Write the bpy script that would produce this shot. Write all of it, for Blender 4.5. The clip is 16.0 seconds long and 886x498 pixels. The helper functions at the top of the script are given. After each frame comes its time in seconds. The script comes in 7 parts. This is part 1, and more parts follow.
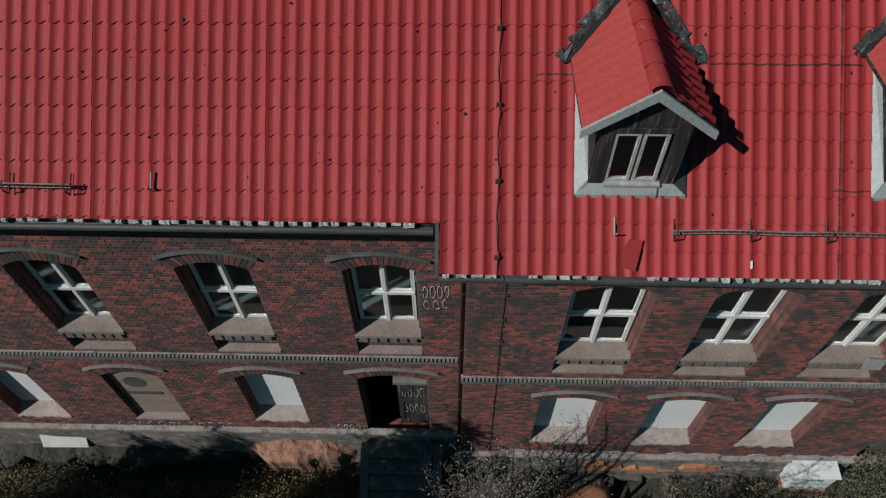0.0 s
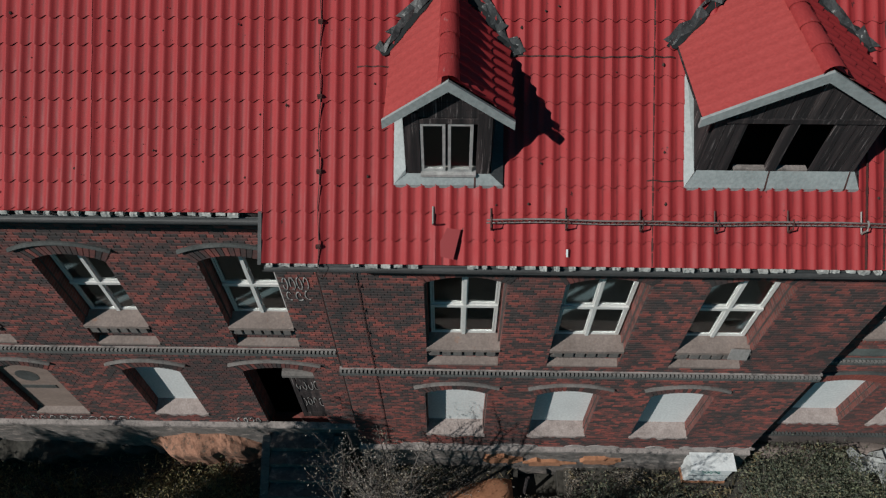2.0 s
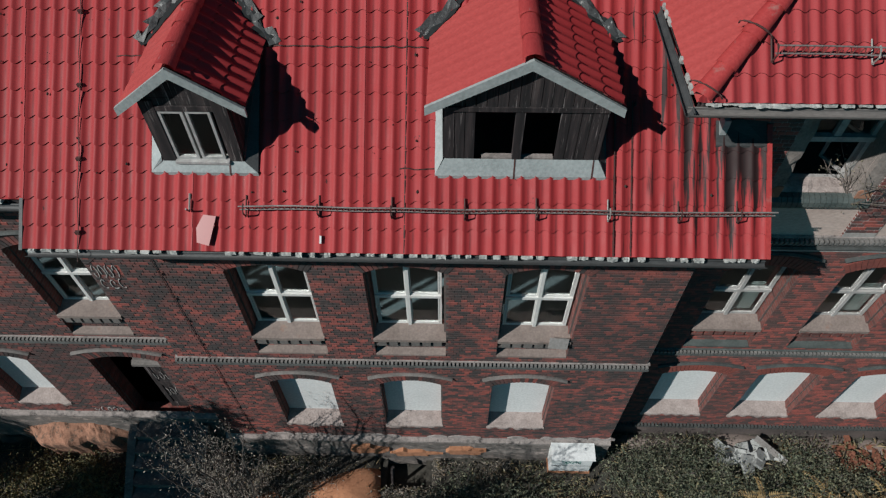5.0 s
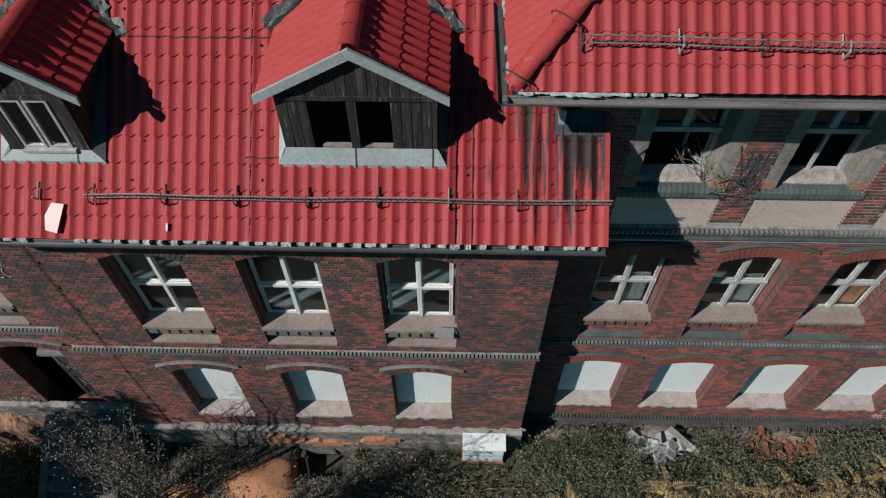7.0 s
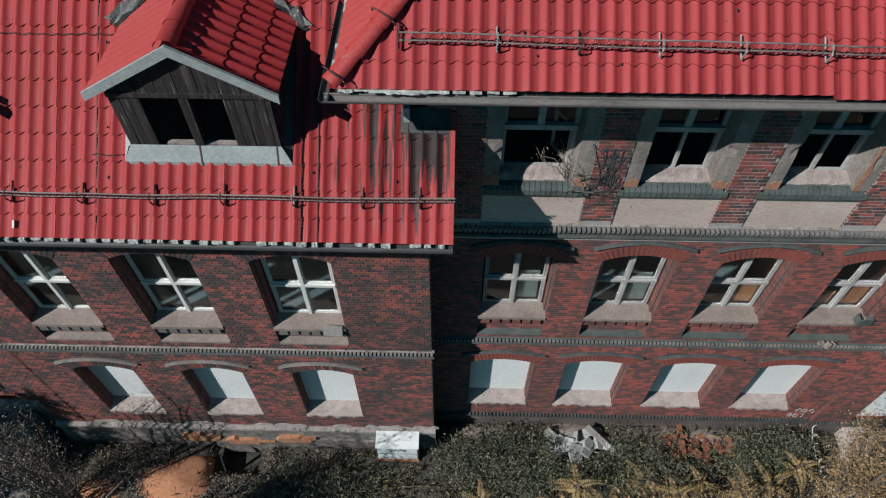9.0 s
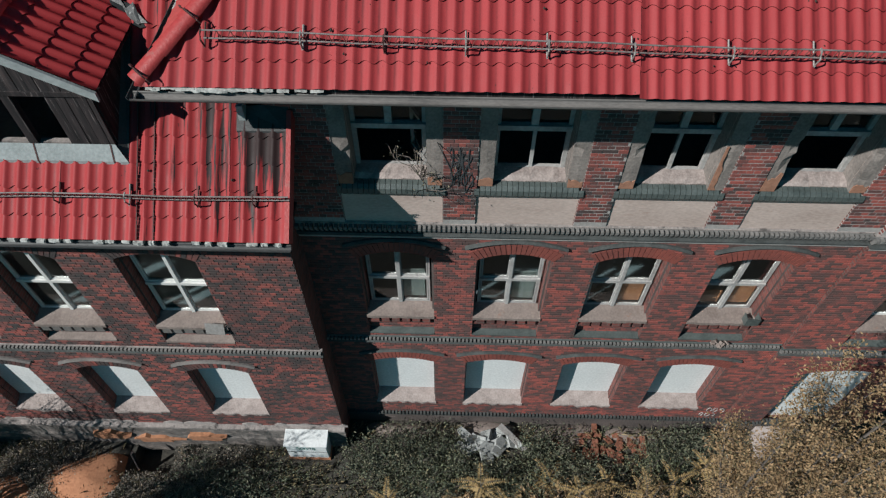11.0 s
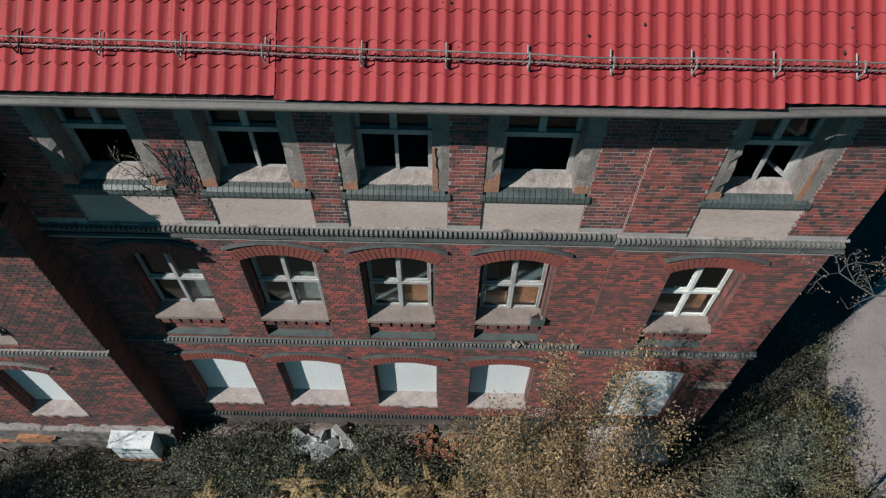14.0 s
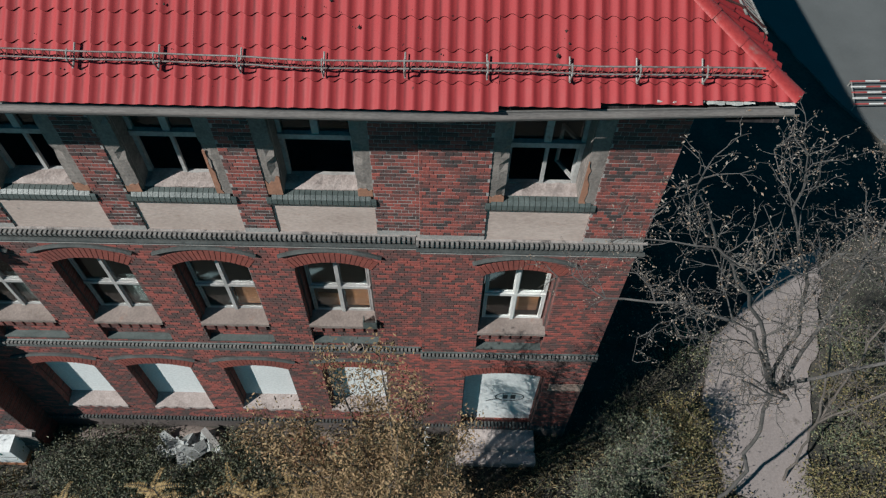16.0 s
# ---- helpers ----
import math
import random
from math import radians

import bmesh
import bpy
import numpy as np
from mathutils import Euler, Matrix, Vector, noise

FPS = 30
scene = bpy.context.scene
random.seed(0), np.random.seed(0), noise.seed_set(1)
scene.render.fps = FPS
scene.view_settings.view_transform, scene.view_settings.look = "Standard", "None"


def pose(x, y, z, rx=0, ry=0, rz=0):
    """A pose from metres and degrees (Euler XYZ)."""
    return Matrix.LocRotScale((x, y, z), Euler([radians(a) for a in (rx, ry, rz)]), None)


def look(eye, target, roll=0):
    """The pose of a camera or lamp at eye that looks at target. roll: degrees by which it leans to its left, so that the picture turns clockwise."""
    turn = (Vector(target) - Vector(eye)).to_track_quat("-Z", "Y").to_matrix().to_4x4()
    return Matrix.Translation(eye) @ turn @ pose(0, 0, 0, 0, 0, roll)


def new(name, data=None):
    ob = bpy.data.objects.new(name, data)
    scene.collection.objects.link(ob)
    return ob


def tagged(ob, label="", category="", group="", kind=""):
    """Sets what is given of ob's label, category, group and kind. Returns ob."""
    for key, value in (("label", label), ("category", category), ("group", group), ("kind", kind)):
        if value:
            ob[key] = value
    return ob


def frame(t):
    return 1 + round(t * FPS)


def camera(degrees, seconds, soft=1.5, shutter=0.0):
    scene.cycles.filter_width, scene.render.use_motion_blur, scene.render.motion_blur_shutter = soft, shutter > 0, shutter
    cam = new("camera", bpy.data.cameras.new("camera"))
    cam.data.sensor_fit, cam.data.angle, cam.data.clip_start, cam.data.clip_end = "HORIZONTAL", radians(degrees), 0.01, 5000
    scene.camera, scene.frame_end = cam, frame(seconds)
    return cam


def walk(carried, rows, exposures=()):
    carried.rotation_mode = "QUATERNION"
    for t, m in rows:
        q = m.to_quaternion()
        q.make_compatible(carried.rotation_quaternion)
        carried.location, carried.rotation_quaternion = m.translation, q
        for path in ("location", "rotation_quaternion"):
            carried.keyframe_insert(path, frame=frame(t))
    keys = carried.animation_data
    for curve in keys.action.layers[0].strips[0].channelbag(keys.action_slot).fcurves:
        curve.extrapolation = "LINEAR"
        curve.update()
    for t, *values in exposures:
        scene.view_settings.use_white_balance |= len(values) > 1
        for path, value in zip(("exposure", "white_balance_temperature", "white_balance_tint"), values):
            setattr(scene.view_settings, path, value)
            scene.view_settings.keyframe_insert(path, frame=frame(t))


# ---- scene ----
cam = camera(67.6, 16.0, soft=1.25)
PATH = [
    (0, (0.223, 0.172, 13.0), (0.186, 1.4, 11.422), -0.6),
    (0.5, (0.785, 0.126, 13.001), (0.754, 1.359, 11.428), -0.4),
    (1, (1.343, 0.08, 13.003), (1.315, 1.315, 11.431), -0.3),
    (1.5, (1.894, 0.037, 13.005), (1.864, 1.269, 11.43), -0.4),
    (2, (2.441, 0.002, 13.006), (2.412, 1.234, 11.431), -0.4),
    (2.5, (2.984, -0.025, 13.006), (2.957, 1.207, 11.431), -0.3),
    (3, (3.52, -0.043, 13.005), (3.493, 1.19, 11.431), -0.3),
    (3.5, (4.046, -0.059, 13.005), (4.017, 1.176, 11.432), -0.3),
    (4, (4.562, -0.083, 13.006), (4.532, 1.15, 11.432), -0.3),
    (6.5, (7.096, -0.273, 13.04), (7.065, 0.952, 11.459), -0.3),
    (7, (7.6, -0.296, 13.04), (7.571, 0.927, 11.458), -0.2),
    (7.5, (8.098, -0.305, 13.038), (8.071, 0.916, 11.454), -0.0),
    (8, (8.591, -0.3, 13.035), (8.565, 0.922, 11.452), 0.0),
    (8.5, (9.083, -0.286, 13.034), (9.058, 0.936, 11.451), 0.0),
    (9, (9.589, -0.268, 13.033), (9.562, 0.952, 11.449), 0.0),
    (11.5, (12.273, -0.176, 13.024), (12.245, 1.038, 11.435), 0.1),
    (12, (12.863, -0.159, 13.023), (12.84, 1.054, 11.434), 0.2),
    (12.5, (13.499, -0.147, 13.025), (13.479, 1.066, 11.435), 0.4),
    (13, (14.172, -0.134, 13.028), (14.156, 1.081, 11.439), 0.6),
    (13.5, (14.872, -0.118, 13.034), (14.861, 1.097, 11.445), 0.7),
    (14, (15.588, -0.1, 13.04), (15.579, 1.116, 11.452), 0.8),
    (14.5, (16.321, -0.08, 13.047), (16.314, 1.136, 11.46), 0.9),
    (15, (17.071, -0.063, 13.055), (17.07, 1.155, 11.469), 1.1),
    (15.5, (17.834, -0.048, 13.061), (17.837, 1.171, 11.476), 1.2),
    (16, (18.604, -0.034, 13.066), (18.613, 1.187, 11.482), 1.5),
]
walk(cam, [(t, look(eye, target, roll)) for t, eye, target, roll in PATH], exposures=[(0.0, -0.45, 6110, 8), (3.5, -0.27, 6080, 8), (7.0, -0.03, 6020, 8), (9.0, 0.04, 5980, 8), (12.5, 0.08, 6010, 7), (16.0, 0.12, 6010, 7)])

# ---- world and light ----
SUN_DIR = Vector((1.48, 1.0, -1.46)).normalized()      # the way the sunlight travels
world = bpy.data.worlds.new("world")
scene.world = world
world.use_nodes = True
wt = world.node_tree
sky = wt.nodes.new("ShaderNodeTexSky")
sky.sky_type, sky.sun_disc = 'NISHITA', False
sky.dust_density, sky.air_density = 0.0, 1.0
sky.sun_elevation = math.asin(-SUN_DIR.z)
sky.sun_rotation = math.atan2(-SUN_DIR.x, -SUN_DIR.y)
tint = wt.nodes.new("ShaderNodeMix")          # cool autumn sky
tint.data_type, tint.blend_type = 'RGBA', 'MULTIPLY'
tint.inputs[0].default_value, tint.inputs[7].default_value = 1.0, (0.13, 1.04, 1.10, 1)
wt.links.new(sky.outputs[0], tint.inputs[6])
wt.links.new(tint.outputs[2], wt.nodes["Background"].inputs[0])
wt.nodes["Background"].inputs[1].default_value = 0.031
sun_data = bpy.data.lights.new("sun", 'SUN')
sun_data.energy, sun_data.angle, sun_data.color = 4.9, radians(0.53), (1.0, 0.94, 0.85)
sun = new("sun", sun_data)
sun.matrix_world = look((-20, -20, 30), Vector((-20, -20, 30)) + SUN_DIR)

# ---- materials ----
def mat(name, base, rough=0.8, metal=0.0):
    m = bpy.data.materials.new(name)
    m.use_nodes = True
    b = m.node_tree.nodes["Principled BSDF"]
    b.inputs["Base Color"].default_value = (*base, 1)
    b.inputs["Roughness"].default_value = rough
    b.inputs["Metallic"].default_value = metal
    return m


def nd(m, kind, **values):
    n = m.node_tree.nodes.new(kind)
    for k, v in values.items():
        n.inputs[k].default_value = v
    return n


def ln(m, a, b):
    m.node_tree.links.new(a, b)


def coords(m, scale=(1, 1, 1)):
    tc = m.node_tree.nodes.new("ShaderNodeNewGeometry")
    mp = m.node_tree.nodes.new("ShaderNodeMapping")
    mp.inputs["Scale"].default_value = scale
    ln(m, tc.outputs["Position"], mp.inputs["Vector"])
    return mp.outputs["Vector"]


def noise_tex(m, vec, scale, detail=4.0, rough=0.6):
    n = nd(m, "ShaderNodeTexNoise", Scale=scale, Detail=detail, Roughness=rough)
    ln(m, vec, n.inputs["Vector"])
    return n.outputs["Fac"]


def ramp(m, fac, stops):
    r = m.node_tree.nodes.new("ShaderNodeValToRGB")
    el = r.color_ramp.elements
    while len(el) < len(stops):
        el.new(0.5)
    for e, (p, c) in zip(el, stops):
        e.position, e.color = p, (*c, 1)
    ln(m, fac, r.inputs["Fac"])
    return r.outputs["Color"]


def mix(m, fac, a, b, mode='MIX'):
    x = m.node_tree.nodes.new("ShaderNodeMix")
    x.data_type, x.blend_type = 'RGBA', mode
    for sock, v in ((x.inputs[0], fac), (x.inputs[6], a), (x.inputs[7], b)):
        if isinstance(v, (int, float)):
            sock.default_value = v
        elif isinstance(v, tuple):
            sock.default_value = (*v, 1)
        else:
            ln(m, v, sock)
    return x.outputs[2]


def base_color(m, col):
    ln(m, col, m.node_tree.nodes["Principled BSDF"].inputs["Base Color"])


def bump(m, height, strength=0.4, dist=0.01):
    b = nd(m, "ShaderNodeBump", Strength=strength, Distance=dist)
    ln(m, height, b.inputs["Height"])
    ln(m, b.outputs["Normal"], m.node_tree.nodes["Principled BSDF"].inputs["Normal"])


def speckled(name, lo, hi, rough=0.85, big=0.7, fine=18.0, stretch=(1, 1, 1), stain=None, bumpy=0.4, metal=0.0):
    """Two scales of variation between two colours, with an optional stain colour on top."""
    m = mat(name, lo, rough, metal)
    v = coords(m, stretch)
    a = noise_tex(m, v, big, 5)
    b = noise_tex(m, v, fine, 3)
    c = ramp(m, a, [(0.3, lo), (0.7, hi)])
    c = mix(m, 0.35, c, ramp(m, b, [(0.35, tuple(0.6 * q for q in lo)), (0.7, hi)]))
    if stain:
        col, amount = stain
        s = noise_tex(m, v, big * 2.3, 8, 0.7)
        c = mix(m, ramp(m, s, [(0.62 - amount, (0, 0, 0)), (0.75 - amount, (1, 1, 1))]), c, col)
    base_color(m, c)
    bump(m, b, bumpy)
    return m


def brick_material(name, source, red=0.0, own=0.34, sooty=0.78, burnt=(0.050, 0.045, 0.045)):
    """Fired brick with soot: tone by piece, blotches of soot and fresh red across pieces."""
    m = mat(name, (0.2, 0.06, 0.05), 0.85)
    if source == 'island':
        g = m.node_tree.nodes.new("ShaderNodeNewGeometry")
        rnd = g.outputs["Random Per Island"]
    else:
        g = m.node_tree.nodes.new("ShaderNodeObjectInfo")
        rnd = g.outputs["Random"]
    v = coords(m)
    streak = noise_tex(m, coords(m, (1.0, 1.0, 1.2)), 2.0, 9, 0.74)
    both = m.node_tree.nodes.new("ShaderNodeMix")
    both.inputs[0].default_value = own
    ln(m, streak, both.inputs[2]), ln(m, rnd, both.inputs[3])
    c = ramp(m, both.outputs[0], [(0.34 - red, burnt), (0.44 - red, tuple(0.5 * (a + b) for a, b in zip(burnt, (0.126, 0.070, 0.064)))), (0.54 - red, (0.175, 0.070, 0.062)), (0.69 - red, (0.33, 0.090, 0.072))])
    soot = noise_tex(m, v, 0.42, 6, 0.65)
    c = mix(m, ramp(m, soot, [(0.46 + red, (0, 0, 0)), (0.66 + red, (sooty, sooty, sooty))]), c, (0.042, 0.038, 0.038))
    spall = noise_tex(m, v, 3.2, 6, 0.75)
    c = mix(m, ramp(m, spall, [(0.66, (0, 0, 0)), (0.70, (0.85, 0.85, 0.85))]), c, (0.33, 0.085, 0.056))
    fine = noise_tex(m, v, 45.0, 3)
    c = mix(m, 0.5, c, ramp(m, fine, [(0.3, (0.35, 0.33, 0.33)), (0.7, (1.3, 1.2, 1.2))]), 'MULTIPLY')
    base_color(m, c)
    bump(m, fine, 0.5, 0.004)
    return m


M_BRICK = brick_material("brick", 'island')
M_BRICK_EAST = brick_material("redder brick", 'island', 0.035, 0.36, 0.62, (0.088, 0.056, 0.052))
M_BRICK_ONE = brick_material("brick single", 'object', 0.05)
M_BRICK_TOP = brick_material("red top-storey brick", 'island', 0.05)
M_MORTAR = speckled("sooty mortar", (0.055, 0.047, 0.045), (0.15, 0.122, 0.114), 0.95, 1.6, 30, stain=((0.34, 0.30, 0.285), -0.01))
M_MORTAR_PALE = speckled("pale lime mortar", (0.25, 0.23, 0.22), (0.44, 0.415, 0.395), 0.95, 1.1, 30, stain=((0.14, 0.12, 0.12), -0.03))

M_ARCH = speckled("redder arch brick", (0.16, 0.050, 0.042), (0.31, 0.080, 0.058), 0.9, 1.8, 30, stain=((0.055, 0.045, 0.044), 0.02))


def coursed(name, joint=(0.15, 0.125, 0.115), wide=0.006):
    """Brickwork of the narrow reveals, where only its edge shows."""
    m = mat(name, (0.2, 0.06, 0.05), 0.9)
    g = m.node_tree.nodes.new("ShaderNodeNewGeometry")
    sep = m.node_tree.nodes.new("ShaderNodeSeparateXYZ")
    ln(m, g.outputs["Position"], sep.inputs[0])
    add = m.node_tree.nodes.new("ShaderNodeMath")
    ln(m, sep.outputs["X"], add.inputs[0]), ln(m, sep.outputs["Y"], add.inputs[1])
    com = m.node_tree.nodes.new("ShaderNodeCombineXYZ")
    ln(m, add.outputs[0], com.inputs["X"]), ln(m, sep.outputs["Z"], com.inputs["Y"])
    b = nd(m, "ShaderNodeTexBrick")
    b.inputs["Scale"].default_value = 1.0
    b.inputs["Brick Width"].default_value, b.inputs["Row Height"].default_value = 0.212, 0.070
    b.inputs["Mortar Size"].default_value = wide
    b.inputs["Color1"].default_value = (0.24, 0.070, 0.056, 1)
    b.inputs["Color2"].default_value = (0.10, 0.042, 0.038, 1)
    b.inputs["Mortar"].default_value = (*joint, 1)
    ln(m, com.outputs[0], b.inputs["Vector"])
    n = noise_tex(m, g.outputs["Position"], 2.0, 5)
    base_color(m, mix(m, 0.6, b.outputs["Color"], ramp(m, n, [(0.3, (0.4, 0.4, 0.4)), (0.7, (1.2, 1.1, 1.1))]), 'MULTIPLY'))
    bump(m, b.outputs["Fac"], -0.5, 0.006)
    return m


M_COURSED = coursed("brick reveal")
M_COURSED_PALE = coursed("brick reveal with pale joints", (0.44, 0.41, 0.39), 0.013)


def roof_material(fade=1.0, name="red steel tile", groove=None):
    """Painted steel; groove: where the first wave starts, for a broken darker line in each trough between the waves."""
    m = mat(name, (0.36, 0.026, 0.03), 0.6)
    v = coords(m)
    big = noise_tex(m, v, 0.5, 5)
    c = ramp(m, big, [(0.3, (0.290, 0.0265 * fade, 0.0292 * fade)), (0.7, (0.362, 0.0350 * fade, 0.0378 * fade))])
    run = noise_tex(m, coords(m, (9, 0.7, 0.7)), 1.0, 4)
    c = mix(m, ramp(m, run, [(0.52, (0, 0, 0)), (0.8, (0.35, 0.35, 0.35))]), c, (0.24, 0.022, 0.026))
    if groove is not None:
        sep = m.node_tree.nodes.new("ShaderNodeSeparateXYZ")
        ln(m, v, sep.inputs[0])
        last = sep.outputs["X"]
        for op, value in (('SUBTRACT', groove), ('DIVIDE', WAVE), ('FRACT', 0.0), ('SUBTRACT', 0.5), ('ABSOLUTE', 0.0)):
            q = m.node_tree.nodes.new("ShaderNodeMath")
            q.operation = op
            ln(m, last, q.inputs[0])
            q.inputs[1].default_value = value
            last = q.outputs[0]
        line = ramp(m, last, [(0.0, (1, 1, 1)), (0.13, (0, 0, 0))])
        # noise that breaks up the dark trough line along its length
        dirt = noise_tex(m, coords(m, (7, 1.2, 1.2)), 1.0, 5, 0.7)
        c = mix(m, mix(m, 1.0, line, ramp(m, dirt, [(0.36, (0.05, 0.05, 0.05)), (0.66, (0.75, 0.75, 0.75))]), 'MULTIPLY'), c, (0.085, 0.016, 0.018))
    spot = noise_tex(m, coords(m, (6, 3, 3)), 1.6, 3, 0.7)
    c = mix(m, ramp(m, spot, [(0.70, (0, 0, 0)), (0.725, (0.85, 0.85, 0.85))]), c, (0.06, 0.02, 0.02))
    fine = noise_tex(m, v, 60.0, 3)
    c = mix(m, 0.16, c, ramp(m, fine, [(0.3, (0.5, 0.5, 0.5)), (0.7, (1.3, 1.3, 1.3))]), 'MULTIPLY')
    base_color(m, c)
    ln(m, ramp(m, noise_tex(m, v, 2.0, 4), [(0.3, (0.55, 0.55, 0.55)), (0.7, (0.72, 0.72, 0.72))]), m.node_tree.nodes["Principled BSDF"].inputs["Roughness"])
    m.node_tree.nodes["Principled BSDF"].inputs["Specular IOR Level"].default_value = 0.3
    return m


WAVE, ROW = 0.1833, 0.35          # the tile's wave and course
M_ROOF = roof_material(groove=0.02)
M_ROOF_PLAIN = roof_material(name="red steel tile without trough lines")
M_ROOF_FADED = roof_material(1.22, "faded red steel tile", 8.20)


def soiled_roof():
    """Roof red with black algae running down from the wall junction in streaks."""
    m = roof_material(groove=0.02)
    m.name = "moss-stained red tile"
    b = m.node_tree.nodes["Principled BSDF"]
    red = b.inputs["Base Color"].links[0].from_socket
    g = m.node_tree.nodes.new("ShaderNodeNewGeometry")
    sep = m.node_tree.nodes.new("ShaderNodeSeparateXYZ")
    ln(m, g.outputs["Position"], sep.inputs[0])
    spans = []
    for axis, lo, hi in (("X", 7.9, 9.0), ("Y", 5.05, 6.1)):
        r = m.node_tree.nodes.new("ShaderNodeMapRange")
        r.inputs["From Min"].default_value, r.inputs["From Max"].default_value = lo, hi
        ln(m, sep.outputs[axis], r.inputs["Value"])
        spans.append(r.outputs["Result"])
    streak = noise_tex(m, coords(m, (10.9, 0.6, 0.6)), 1.0, 5, 0.6)
    add = m.node_tree.nodes.new("ShaderNodeMath")
    add.operation = 'MULTIPLY'
    ln(m, spans[0], add.inputs[0]), ln(m, spans[1], add.inputs[1])
    tot = m.node_tree.nodes.new("ShaderNodeMath")
    tot.operation = 'MULTIPLY_ADD'
    ln(m, add.outputs[0], tot.inputs[0]), ln(m, streak, tot.inputs[2])
    tot.inputs[1].default_value = 0.21
    base_color(m, mix(m, ramp(m, tot.outputs[0], [(0.60, (0, 0, 0)), (0.68, (0.95, 0.95, 0.95))]), red, (0.012, 0.013, 0.013)))
    return m


M_ROOF_DIRTY = soiled_roof()
M_RIDGE = speckled("worn red ridge cap", (0.36, 0.035, 0.036), (0.44, 0.06, 0.055), 0.5, 1.5, 25, stain=((0.30, 0.16, 0.14), 0.04))
M_RIDGE_WORN = speckled("paint-worn ridge cap", (0.30, 0.030, 0.032), (0.40, 0.055, 0.052), 0.5, 2.2, 25, stretch=(3, 0.7, 1), stain=((0.36, 0.27, 0.26), 0.0))
# west slopes: the brightness of facing the sun is put into this lighter red
M_ROOF_FLAT = speckled("smooth sun-brightened red sheet", (0.39, 0.060, 0.056), (0.46, 0.078, 0.072), 0.5, 0.8, 25, stain=((0.33, 0.05, 0.046), -0.04), bumpy=0.1)
M_FLASH = speckled("grey flashing", (0.26, 0.285, 0.285), (0.38, 0.41, 0.41), 0.55, 2.0, 25, stain=((0.33, 0.14, 0.12), -0.03))
M_LEAD = speckled("crumpled lead", (0.015, 0.016, 0.017), (0.085, 0.088, 0.088), 0.5, 6.0, 25, stain=((0.52, 0.52, 0.50), 0.03), bumpy=0.5)
# near-black strip colour for the shade inside the valley gaps
M_GAP_SHADE = mat("dark gap", (0.010, 0.012, 0.013), 0.9)
M_GUTTER = speckled("weathered gutter", (0.030, 0.032, 0.033), (0.075, 0.078, 0.08), 0.6, 2.5, 30, stretch=(0.6, 2, 2))
M_GUTTER_PALE = speckled("taupe weathered gutter", (0.085, 0.080, 0.078), (0.20, 0.185, 0.175), 0.7, 1.8, 30, stretch=(0.5, 2, 2), stain=((0.05, 0.05, 0.05), -0.02))
M_RAIL = speckled("rust-streaked rail", (0.10, 0.07, 0.066), (0.30, 0.28, 0.27), 0.6, 1.6, 40, stain=((0.11, 0.045, 0.04), 0.06))
M_IRON = speckled("rusty iron", (0.045, 0.022, 0.02), (0.10, 0.035, 0.03), 0.7, 6, 60)
M_GALV = speckled("galvanised bracket", (0.20, 0.19, 0.175), (0.34, 0.33, 0.31), 0.5, 8, 60)


def weathered(name):
    """Blackened boards with grey bare streaks along the grain."""
    m = mat(name, (0.03, 0.025, 0.024), 0.9)
    v = coords(m, (9, 9, 0.5))
    a = noise_tex(m, v, 1.0, 6, 0.7)
    c = ramp(m, a, [(0.40, (0.007, 0.006, 0.007)), (0.54, (0.026, 0.020, 0.021)), (0.66, (0.066, 0.050, 0.048))])
    pale = noise_tex(m, coords(m, (34, 34, 1.1)), 1.0, 5, 0.75)
    c = mix(m, ramp(m, pale, [(0.585, (0, 0, 0)), (0.66, (0.85, 0.85, 0.85))]), c, (0.25, 0.215, 0.21))
    base_color(m, c)
    bump(m, pale, 0.6, 0.006)
    return m


M_OLDWOOD = weathered("grey weathered board")
M_WHITE = speckled("flaking white paint", (0.56, 0.56, 0.54), (0.74, 0.74, 0.72), 0.6, 3, 30, stain=((0.20, 0.17, 0.15), -0.05))
M_WORNWHITE = speckled("bare grey window wood", (0.26, 0.25, 0.24), (0.48, 0.47, 0.46), 0.8, 3, 20, stain=((0.12, 0.10, 0.09), 0.0))
M_BOARD = speckled("white blocking panel", (0.68, 0.70, 0.70), (0.80, 0.82, 0.82), 0.8, 0.8, 20, stain=((0.46, 0.44, 0.41), -0.08))
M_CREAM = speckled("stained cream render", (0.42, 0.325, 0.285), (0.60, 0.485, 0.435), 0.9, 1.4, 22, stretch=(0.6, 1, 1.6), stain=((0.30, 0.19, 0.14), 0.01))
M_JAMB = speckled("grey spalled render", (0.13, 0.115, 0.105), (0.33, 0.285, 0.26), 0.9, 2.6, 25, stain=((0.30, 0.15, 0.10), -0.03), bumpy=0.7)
M_SILL = speckled("pinkish mortar sill", (0.165, 0.130, 0.115), (0.30, 0.245, 0.22), 0.9, 2.5, 25, stain=((0.25, 0.145, 0.105), 0.02))
M_STEP_PALE = speckled("pale worn step", (0.34, 0.285, 0.27), (0.60, 0.52, 0.49), 0.95, 3.0, 30, stain=((0.22, 0.18, 0.16), -0.03), bumpy=1.0)
M_SILL_LOW = speckled("crumbling pale sill", (0.24, 0.195, 0.18), (0.46, 0.39, 0.365), 0.95, 5.0, 30, stain=((0.17, 0.13, 0.12), -0.02), bumpy=1.0)
M_GLAZED = speckled("dark green glazed brick", (0.055, 0.070, 0.068), (0.12, 0.14, 0.135), 0.45, 4, 30)
